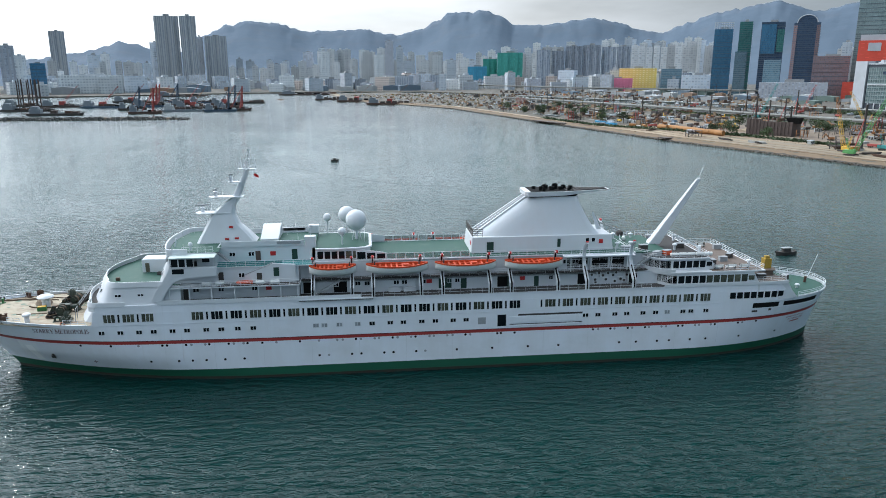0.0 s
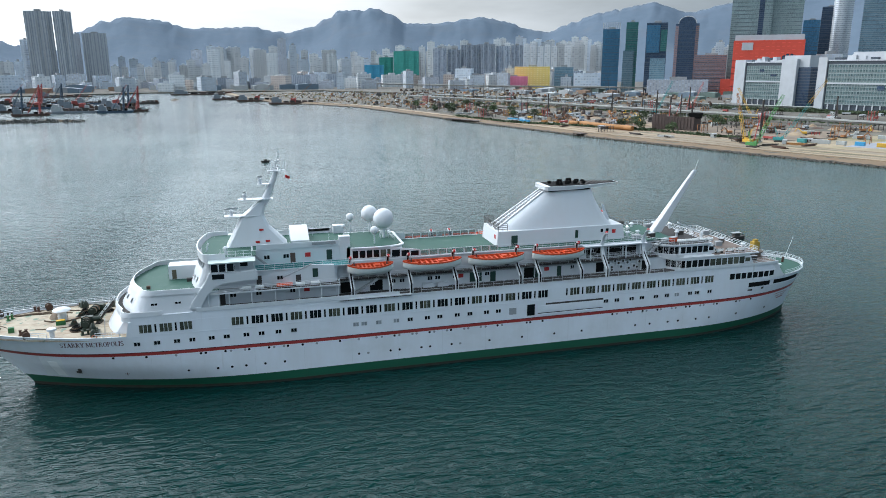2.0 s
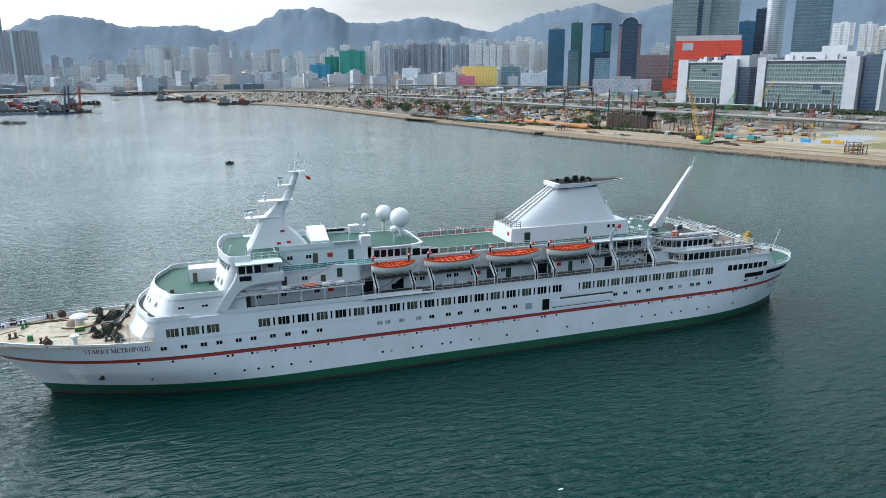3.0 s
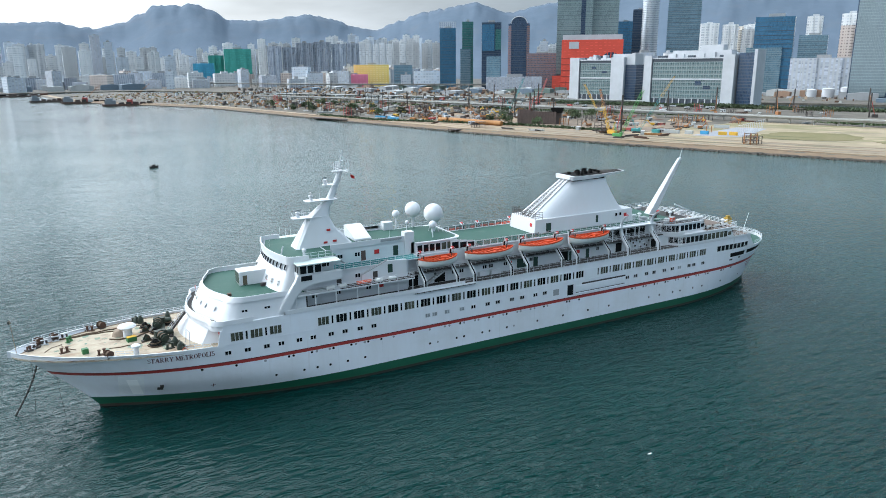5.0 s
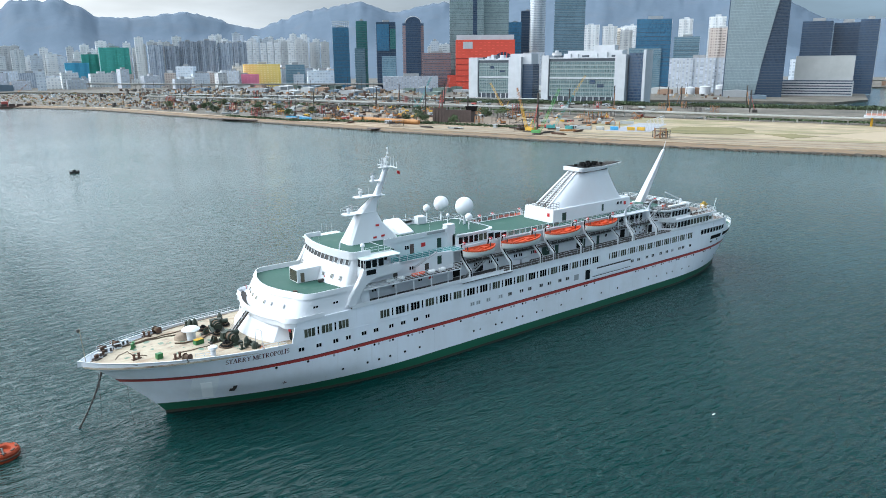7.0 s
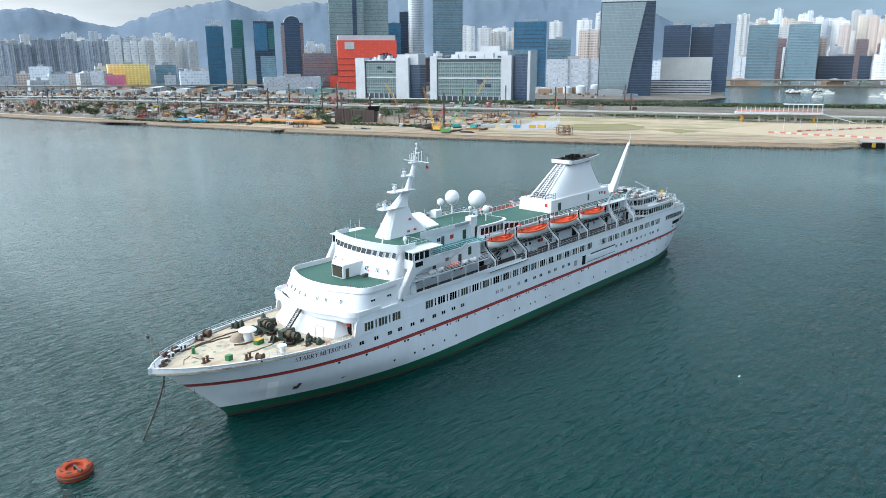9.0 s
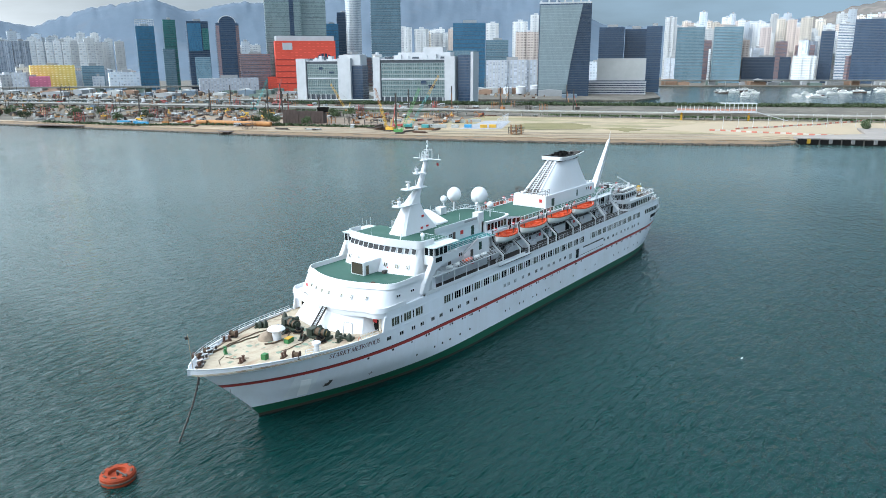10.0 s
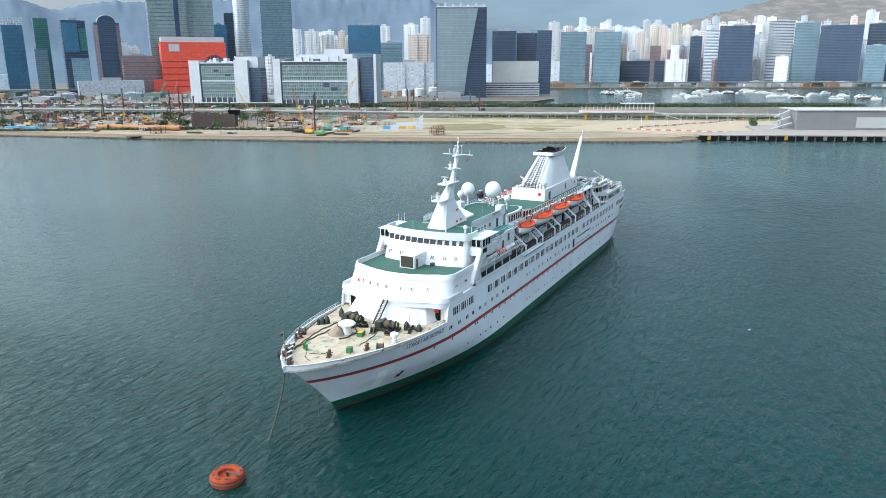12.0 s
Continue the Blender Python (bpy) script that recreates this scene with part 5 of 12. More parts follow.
# lounge with the curved glazed front corner
lounge = [(-16.6, -6.7), (-12.0, -6.95), (-9.4, -6.75), (-7.4, -6.2), (-6.6, -5.2), (-6.6, 5.2), (-7.4, 6.2), (-9.4, 6.75), (-12, 6.95), (-16.6, 6.7)]
tier("lounge", lounge, None, 20.45, 22.6)
grow = [(x + (0.35 if x > -8 else 0), y * 1.05) for x, y in lounge]
tier("lounge_roof", grow, None, 22.6, 22.8, SHIP_WHITE)
for side in (-1, 1):
    for k in range(6):
        x = -15.7 + 1.3 * k
        y = 6.7 + 0.25 * math.sin((x + 16.6) / 9.2 * math.pi)
        window(wall_pose(x, side * (y + 0.02), 21.5, 90 * side), 1.05, 1.4, 1, GLASS_DARK if k < 4 else GLASS_CURTAIN)
    # sloping glazed screen down to the sun deck
    bm = bmesh.new()
    prof = [(-9.2, 20.5), (-3.6, 20.5), (-3.6, 21.85), (-9.2, 22.7)]
    loft(bm, [[(x, side * 7.45, z) for x, z in prof], [(x, side * 7.3, z) for x, z in prof]])
    bmesh.ops.recalc_face_normals(bm, faces=bm.faces[:])
    part("screen_wing", bm, SHIP_WHITE, ship)
    for x, h in ((-8.2, 1.35), (-6.4, 1.15), (-4.6, 0.95)):
        window(wall_pose(x, side * 7.46, 20.75 + h / 2, 90 * side), 1.5, h, 1)
    # glazed wind screen of the sun deck
    for k in range(9):
        x = -2.7 + 1.72 * k
        window(wall_pose(x, side * 7.6, 21.2, 90 * side), 1.55, 0.95, 1, SCREEN_GLASS)
    rails([(12.5, side * 7.6, 20.55), (43.5, side * 7.6, 20.55)], 1.1, 3, 1.7, 0.035)

bm = bmesh.new()
box(bm, -6.6, 44, -7.9, 7.9, 20.45, 20.58)
part("sun_deck", bm, SHIP_WHITE, ship)
bm = bmesh.new()
box(bm, -6.5, 43.8, -7.5, 7.5, 20.58, 20.61)
part("sun_deck_covering", bm, DECK_GREEN, ship, "green painted sun deck")

# ---- radomes ----
for x, y, z, r, foot in ((-9.1, 0.5, 26.6, 1.98, 22.85), (-11.0, 6.4, 26.6, 1.65, 22.85), (-14.9, 6.4, 26.1, 0.8, 22.85), (-11.7, -4.4, 25.4, 0.78, 22.85), (-17.5, -4.8, 26.6, 0.38, 24.9)):
    bm = bmesh.new()
    ball(bm, (x, y, z), r, 32, 20)
    dome = part("radome", bm, SHIP_WHITE, ship, "white spherical antenna dome", smooth=True)
    bm = bmesh.new()
    lathe(bm, [(r * 0.16, 0), (r * 0.14, z - foot - r * 1.05), (r * 0.42, z - foot - r * 0.98), (r * 0.42, z - foot - r * 0.85)], 14, (x, y, foot))
    part("pedestal", bm, SHIP_WHITE, dome)
for x, y in ((-9.9, -0.2), (-8.2, -0.2), (-9.9, 1.2), (-8.2, 1.2)):
    bm = bmesh.new()
    tube(bm, (x, y, 22.8), (x * 0.5 - 4.55, y * 0.5 + 0.25, 24.7), 0.06)
    part("dome_brace", bm, SHIP_WHITE, ship)
for k, (x, y, h) in enumerate(((-36.5, 8.8, 2.2), (-37.5, 9.0, 1.8), (-38.6, 9.0, 2.4), (-24, 5.4, 2.6), (-21, 5.4, 2.4), (-42.2, 3.2, 2.2), (-41.0, 7.8, 1.6), (-22.6, 3.6, 1.9), (-20.0, -2.0, 1.5), (-39.4, -8.8, 1.4))):
    bm = bmesh.new()
    tube(bm, (x, y, 23.2), (x, y, 23.3 + h), 0.035, 0.02, 6)
    part("whip_antenna", bm, SHIP_WHITE, ship)
# white stair hood on the roof, sloping down to port
bm = bmesh.new()
prof = [(4.6, 23.34), (4.6, 25.5), (3.6, 25.5), (-1.6, 23.7), (-1.6, 23.34)]
loft(bm, [[(-27.0, y, z) for y, z in prof], [(-23.6, y, z) for y, z in prof]])
bmesh.ops.recalc_face_normals(bm, faces=bm.faces[:])
soften(bm, 0.06)
part("stair_hood", bm, SHIP_WHITE, ship, "white sloping stair hood on the roof")
# searchlight and compass on the monkey deck
bm = bmesh.new()
tube(bm, (-42.0, -4.2, 23.2), (-41.6, -4.2, 24.8), 0.14)
part("signal_post", bm, SHIP_WHITE, ship)
bm = bmesh.new()
lathe(bm, [(0.22, 0), (0.2, 0.7), (0.4, 0.75), (0.42, 1.1), (0.2, 1.4)], 14, (-38.6, -7.0, 23.26))
part("compass_stand", bm, SHIP_WHITE, ship)
rails([(-34.2, -9.6, 23.25), (-39.5, -9.6, 23.25)], 1.05, 2, 1.4, 0.03)
# sloping stair from the wing to the top deck
bm = bmesh.new()
beam(bm, (-33.9, -8.9, 23.2), (-30.9, -8.9, 20.5), 0.1, 0.3)
beam(bm, (-33.9, -8.2, 23.2), (-30.9, -8.2, 20.5), 0.1, 0.3)
for k in range(10):
    box(bm, -33.8 + 0.3 * k, -33.6 + 0.3 * k, -8.9, -8.2, 23.05 - 0.27 * k, 23.09 - 0.27 * k)
part("top_stair", bm, GREY_PAINT, ship)

# ---- foremast ----
left = [(-38.6, 23.26), (-37.2, 25.8), (-35.7, 28.6), (-33.6, 30.4), (-31.9, 31.6), (-30.5, 34.2), (-29.4, 36.6)]
right = [(-27.6, 23.26), (-29.3, 25.2), (-30.7, 26.6), (-31.6, 28.6), (-31.3, 30.2), (-30.4, 31.6), (-29.4, 34.2), (-28.5, 36.6)]


def edge_at(run, z):
    for (x0, z0), (x1, z1) in zip(run, run[1:]):
        if z <= z1:
            return x0 + (x1 - x0) * (z - z0) / (z1 - z0)
    return run[-1][0]


bm = bmesh.new()
rows = []
for k in range(29):
    z = 23.26 + 13.34 * k / 28
    a, b, hw = edge_at(left, z), edge_at(right, z), 2.2 - 1.75 * min(1.0, (z - 23.26) / 9) ** 0.85
    c = min(0.5, hw * 0.6)
    rows.append([(a + c, -hw, z), (b - c, -hw, z), (b, -hw + c, z), (b, hw - c, z), (b - c, hw, z), (a + c, hw, z), (a, hw - c, z), (a, -hw + c, z)])
loft(bm, rows)
bmesh.ops.recalc_face_normals(bm, faces=bm.faces[:])
mast = part("foremast", bm, SHIP_WHITE, ship, "tall white raked mast")
for x0, x1, hw, z in ((-38.6, -32.2, 1.4, 28.65), (-36.0, -29.8, 1.3, 31.6), (-32.4, -29.6, 0.8, 34.3), (-30.4, -27.2, 0.7, 36.7)):
    bm = bmesh.new()
    slab(bm, [(x0, -hw * 0.6), (x0 + 0.8, -hw), (x1, -hw * 0.8), (x1, hw * 0.8), (x0 + 0.8, hw), (x0, hw * 0.6)], z, z + 0.14)
    part("mast_platform", bm, SHIP_WHITE, mast)
    if hw > 1.3:
        bm = bmesh.new()
        railing(bm, [(x1 - 2.5, -hw * 0.85, z + 0.2), (x0 + 0.8, -hw, z + 0.2), (x0, -hw * 0.6, z + 0.2), (x0, hw * 0.6, z + 0.2), (x0 + 0.8, hw, z + 0.2), (x1 - 2.5, hw * 0.85, z + 0.2)], 0.9, 2, 1.3, 0.016)
        part("platform_railing", bm, SHIP_WHITE, mast)["kind"] = "stuff"
for x, y, z, span, ang in ((-37.4, 0.0, 28.9, 1.25, 30), (-34.8, -0.2, 31.85, 0.85, 80), (-31.9, 0.0, 34.5, 0.4, 10)):
    bm = bmesh.new()
    lathe(bm, [(0.35, 0), (0.3, 0.5), (0.42, 0.55), (0.42, 0.85), (0.12, 0.9), (0.12, 1.15)], 12, (x, y, z))
    part("radar_pedestal", bm, SHIP_WHITE, mast, smooth=False)
    d = Vector((math.cos(radians(ang)), math.sin(radians(ang)), 0)) * span
    bm = bmesh.new()
    beam(bm, Vector((x, y, z + 1.25)) - d, Vector((x, y, z + 1.25)) + d, 0.22, 0.26)
    part("radar_scanner", bm, GREY_PAINT, mast)
for p, q, r in (((-28.6, -3.6, 36.95), (-28.6, 3.6, 36.95), 0.08), ((-29.2, 0, 36.7), (-28.3, 0, 40.2), 0.11), ((-28.4, -1.0, 38.7), (-28.4, 1.0, 38.7), 0.05), ((-29.9, 0.3, 36.8), (-30.0, 0.3, 38.4), 0.07), ((-27.3, -0.3, 36.8), (-27.3, -0.3, 38.8), 0.05), ((-31.0, -1.9, 34.4), (-31.0, 1.9, 34.4), 0.06)):
    bm = bmesh.new()
    tube(bm, p, q, r, r * 0.7)
    part("mast_spar", bm, SHIP_WHITE, mast)
# open lattice round the topmast, with ladder rungs
for y in (-0.35, 0.35):
    bm = bmesh.new()
    pipe(bm, [(-29.6, y, 36.8), (-29.5, y * 0.8, 38.6)], 0.05, 5)
    pipe(bm, [(-28.9, y, 36.8), (-28.9, y * 0.8, 38.6)], 0.05, 5)
    for k in range(6):
        tube(bm, (-29.6, y, 36.9 + 0.3 * k), (-28.9, y, 37.05 + 0.3 * k), 0.03, seg=4)
    part("topmast_lattice", bm, SHIP_WHITE, mast)
bm = bmesh.new()
for k in range(16):
    z = 29.0 + 0.46 * k
    tube(bm, (edge_at(right, z) + 0.12, -0.22, z), (edge_at(right, z) + 0.12, 0.22, z), 0.025, seg=4)
for y in (-0.22, 0.22):
    pipe(bm, [(edge_at(right, 29.0 + 0.9 * k) + 0.12, y, 29.0 + 0.9 * k) for k in range(9)], 0.03, 4)
part("mast_ladder", bm, SHIP_WHITE, mast)
for x, y, z, h in ((-30.2, -0.5, 36.8, 1.3), (-27.5, 0.4, 36.8, 1.7), (-28.0, -2.6, 37.0, 0.9), (-28.0, 2.4, 37.0, 1.0), (-36.0, 1.2, 28.8, 1.4), (-33.4, -1.0, 31.75, 1.6)):
    bm = bmesh.new()
    tube(bm, (x, y, z), (x, y, z + h), 0.05, 0.03, 5)
    part("whip_antenna", bm, SHIP_WHITE, mast)
for z in (37.4, 38.3, 39.2, 40.1):
    bm = bmesh.new()
    lathe(bm, [(0.14, 0), (0.2, 0.1), (0.2, 0.3), (0.14, 0.4)], 10, (-28.45, 0, z))
    part("mast_lamp", bm, SHIP_WHITE, mast)
for y in (-2.21,):
    for x, z in ((-33.0, 24.0), (-31.2, 24.1), (-32.2, 26.2)):
        sign(x, y + 0.35 * (z - 23.26) * 0.5, z, 270, 0.75, 0.4)
# small red ensign at the yard
bm = bmesh.new()
vs = [[bm.verts.new((-27.4 + 0.8 * i / 6, -1.6 + 0.06 * math.sin(i * 1.3), 36.2 - 0.55 * j / 2 - 0.35 * i / 6)) for i in range(7)] for j in range(3)]
for j in range(2):
    for i in range(6):
        bm.faces.new((vs[j][i], vs[j][i + 1], vs[j + 1][i + 1], vs[j + 1][i]))
bmesh.ops.solidify(bm, geom=bm.faces[:], thickness=0.01)
part("flag", bm, RED_SIGN, mast, "small red flag")

# ---- funnel ----
base = rect(12.5, 40.4, 5.0)
tier("funnel_casing", base, rect(12.8, 40.0, 4.8), 20.6, 23.6, soft=0.08)
for side in (-1, 1):
    door(16.2, side * 4.98, 20.7, 90 * side, 1.3, 2.0)
    door(29.6, side * 4.95, 21.4, 90 * side, 0.6, 1.6)
    for x in (35.2, 36.4):
        window(wall_pose(x, side * 4.92, 22.6, 90 * side), 0.6, 0.7, 1)
    sign(37.9, side * 4.9, 22.3, 90 * side, 0.8, 0.8)
sign(12.62, -3.4, 22.4, 180, 0.8, 0.8)
fun = []
for k in range(15):
    u = k / 14
    z = 23.6 + 7.2 * u
    front = 13.6 + 10.4 * u
    back = 38.0 - 4.6 * u ** 0.74 + 0.5 * max(0.0, u - 0.85) * 5 * u
    hw = 4.3 - 1.6 * u
    c = 0.9 * (1 - 0.4 * u)
    fw = 2.3 - 0.9 * u
    ring_pts = [(front, -fw), (front + 0.4, -fw - 0.3 * (hw - fw)), (front + 1.5, -fw - 0.65 * (hw - fw)), (front + 3.4, -fw - 0.9 * (hw - fw)), (front + 6.0, -hw)]
    ring_pts += [(back - c * 1.6 + c * 1.6 * math.sin(radians(a)), -hw + c - c * math.cos(radians(a))) for a in (0, 30, 60, 90)]
    ring_pts += [(x, -y) for x, y in ring_pts[::-1]]
    fun.append([(x, y, z) for x, y in ring_pts])
bm = bmesh.new()
loft(bm, fun)
bmesh.ops.recalc_face_normals(bm, faces=bm.faces[:])
funnel = part("funnel", bm, SHIP_WHITE, ship, "broad white swept-back funnel")
# louvred front between two fins
slope = Vector((10.4, 0, 7.2))


def on_front(u, y, off):
    n = Vector((-7.2, 0, 10.4)).normalized()
    return Vector((13.6, y, 23.6)) + slope * u + n * off


bm = bmesh.new()
loft(bm, [[on_front(0.02, -1.9, 0.03), on_front(0.02, 1.9, 0.03), on_front(0.98, 1.1, 0.03), on_front(0.98, -1.1, 0.03)], [on_front(0.02, -1.9, -0.1), on_front(0.02, 1.9, -0.1), on_front(0.98, 1.1, -0.1), on_front(0.98, -1.1, -0.1)]])
bmesh.ops.recalc_face_normals(bm, faces=bm.faces[:])
part("louvre_backing", bm, STEEL_DARK, funnel, "dark louvred front of the funnel")
for y0, y1 in ((-2.1, -1.25), (0.0, 0.0), (2.1, 1.25)):
    bm = bmesh.new()
    w = 0.4 if y0 else 0.22
    loft(bm, [[on_front(u, y - w / 2, o), on_front(u, y + w / 2, o), on_front(u, y + w / 2, -0.1), on_front(u, y - w / 2, -0.1)] for u, y, o in ((0.0, y0, 0.35), (1.0, y1, 0.35))])
    bmesh.ops.recalc_face_normals(bm, faces=bm.faces[:])
    part("funnel_fin", bm, SHIP_WHITE, funnel)
for k in range(17):
    u = 0.05 + 0.9 * k / 16
    hw = 1.95 - 0.8 * u
    bm = bmesh.new()
    beam(bm, on_front(u, -hw, 0.1), on_front(u, hw, 0.1), 0.16, 0.12)
    part("louvre_bar", bm, SHIP_WHITE, funnel)
for y in (-1.0, 1.0):
    bm = bmesh.new()
    beam(bm, on_front(0.02, y, 0.12), on_front(0.98, y * 0.6, 0.12), 0.1, 0.1)
    part("louvre_bar", bm, SHIP_WHITE, funnel)
# cap: a thick blade with a dark top
bm = bmesh.new()
slab(bm, [(24.2, -2.5), (33.2, -2.5), (34.2, 0), (33.2, 2.5), (24.2, 2.5)], 30.7, 31.05)
part("cap_slot", bm, SOOT_AND_SHADE, funnel, "dark exhaust slot")
bm = bmesh.new()
rows = []
for x, hw, z0 in ((23.2, 2.7, 31.1), (23.7, 3.2, 30.95), (27.0, 3.35, 30.98), (31.0, 3.4, 31.1), (35.0, 2.5, 31.36), (38.0, 1.8, 31.58), (40.2, 1.2, 31.74)):
    rows.append([(x, -hw, 31.86), (x, hw, 31.86), (x, hw - 0.12, z0), (x, -hw + 0.12, z0)])
loft(bm, rows)
bmesh.ops.recalc_face_normals(bm, faces=bm.faces[:])
part("funnel_cap", bm, SHIP_WHITE, funnel, "white winged funnel cap")
bm = bmesh.new()
slab(bm, [(24.3, -3.1), (31.0, -3.15), (39.85, -1.05), (39.85, 1.05), (31.0, 3.15), (24.3, 3.1)], 31.865, 31.9)
part("cap_top", bm, SOOT_AND_SHADE, funnel, "soot-blackened cap top")
for k in range(9):
    x = 31.5 + 0.85 * k
    hw = 2.7 - 0.2 * k
    bm = bmesh.new()
    beam(bm, (x, -hw, 31.93), (x, hw, 31.93), 0.28, 0.14)
    part("cap_slat", bm, STEEL_DARK, funnel)
for x, y, r, h in ((25.6, 0.9, 0.4, 0.55), (27.0, -2.1, 0.35, 0.6), (31.4, 0.4, 0.5, 0.8), (32.2, -1.4, 0.4, 0.6), (33.0, 0.9, 0.45, 0.55), (26.6, -1.2, 0.45, 0.8), (27.6, 0.4, 0.55, 0.9), (28.8, -0.9, 0.5, 0.75), (29.8, 0.8, 0.6, 1.0), (30.6, -0.7, 0.42, 0.7), (28.2, 1.6, 0.4, 0.7)):
    bm = bmesh.new()
    lathe(bm, [(r, 0), (r, h), (r * 0.8, h), (r * 0.8, h - 0.3)], 12, (x, y, 31.82))
    part("exhaust_pipe", bm, SOOT_AND_SHADE, funnel)
rails([(14.8, -4.6, 23.65), (12.9, -4.6, 23.65), (12.9, 4.6, 23.65), (14.8, 4.6, 23.65)], 1.5, 4, 0.8, 0.05, STEEL_DARK)
# the raked fin behind the funnel
bm = bmesh.new()
loft(bm, [[(38.6, 0.5, 23.5), (39.6, 0.5, 23.5), (39.6, 0.8, 23.5), (38.6, 0.8, 23.5)], [(37.5, 0.55, 27.0), (37.9, 0.55, 27.0), (37.9, 0.75, 27.0), (37.5, 0.75, 27.0)]])
part("vent_pipe", bm, SHIP_WHITE, ship)

# ---- after mast ----
bm = bmesh.new()
loft(bm, [[(49.0, -0.95, 20.3), (51.5, -0.8, 20.3), (51.5, 0.8, 20.3), (49.0, 0.95, 20.3)], [(58.5, -0.36, 33.4), (59.4, -0.3, 33.4), (59.4, 0.3, 33.4), (58.5, 0.36, 33.4)]])
bmesh.ops.recalc_face_normals(bm, faces=bm.faces[:])
soften(bm, 0.1)
am = part("after_mast", bm, SHIP_WHITE, ship, "slender raked white mast")
bm = bmesh.new()
tube(bm, (58.9, 0, 33.3), (59.6, 0, 35.6), 0.08, 0.04)
part("mast_spar", bm, SHIP_WHITE, am)
bm = bmesh.new()
railing(bm, [(49.2, -0.85, 21.2), (58.5, -0.35, 33.2)], 0.5, 1, 1.2, 0.03)
part("mast_ladder", bm, SHIP_WHITE, am)
for p, q in (((-28.3, 0, 38.6), (23.2, 0, 32.4)), ((39.0, 0, 32.3), (58.6, 0, 33.4)), ((-28.8, 0, 37.2), (-84.4, 0.3, 14.5))):
    a, b = Vector(p), Vector(q)
    sag = (b - a).length * 0.035
    pts = [a.lerp(b, k / 16) - Vector((0, 0, sag * math.sin(math.pi * k / 16))) for k in range(17)]
    bm = bmesh.new()
    pipe(bm, pts, 0.016, 4)
    part("wire_stay", bm, STEEL_DARK, ship, "thin wire stay between the masts")

# ---- after houses ----
def aft_plan(front, flat, back, half):
    return [(back, -half), (back, half), (flat, half)] + [(flat - (flat - front) * math.sin(radians(a)), half * math.cos(radians(a))) for a in range(10, 171, 10)] + [(flat, -half)]


tier("after_cabin_house", rect(44, 50, 9.2), None, 14.62, 17.2)
low_plan = aft_plan(46.2, 51.0, 67.6, 11.75)
tier("after_saloon", low_plan, [(min(x, 66.2), y) for x, y in low_plan], 14.62, 17.1)
tier("saloon_eave", aft_plan(45.4, 51.0, 68.4, 11.9), None, 17.1, 17.35)
standing("saloon_balcony", aft_plan(44.6, 50.6, 52.0, 11.4)[2:], aft_plan(44.3, 50.6, 52.0, 11.6)[2:], 16.85, 17.95, -0.14)
top_plan = aft_plan(44.6, 50.2, 60.2, 10.2)
tier("lounge_aft", top_plan, [(min(x, 57.6), y) for x, y in top_plan], 17.35, 19.5)
tier("lounge_aft_roof", aft_plan(43.9, 50.2, 57.8, 10.5), None, 19.5, 19.75)
bm = bmesh.new()
slab(bm, aft_plan(44.2, 50.2, 57.4, 10.2), 19.75, 19.79)
part("lounge_roof_deck", bm, DECK_GREY, ship)
bm = bmesh.new()
slab(bm, rect(40, 50.5, 7.3), 20.3, 20.5)
part("mast_house", bm, DECK_GREEN, ship)
bm = bmesh.new()
slab(bm, rect(40.2, 50, 6.8), 17.5, 20.3)
part("stair_house", bm, SHIP_WHITE, ship)
bm = bmesh.new()
box(bm, 58.0, 68.0, -11.5, 11.5, 17.35, 17.38)
part("terrace_deck", bm, DECK_BROWN, ship, "brown terrace deck")
bm = bmesh.new()
slab(bm, deck_plan(66.5, 74.0, 13, 0.25, 10), 14.66, 14.7)
part("pool_terrace", bm, DECK_BROWN, ship, "brown terrace deck")
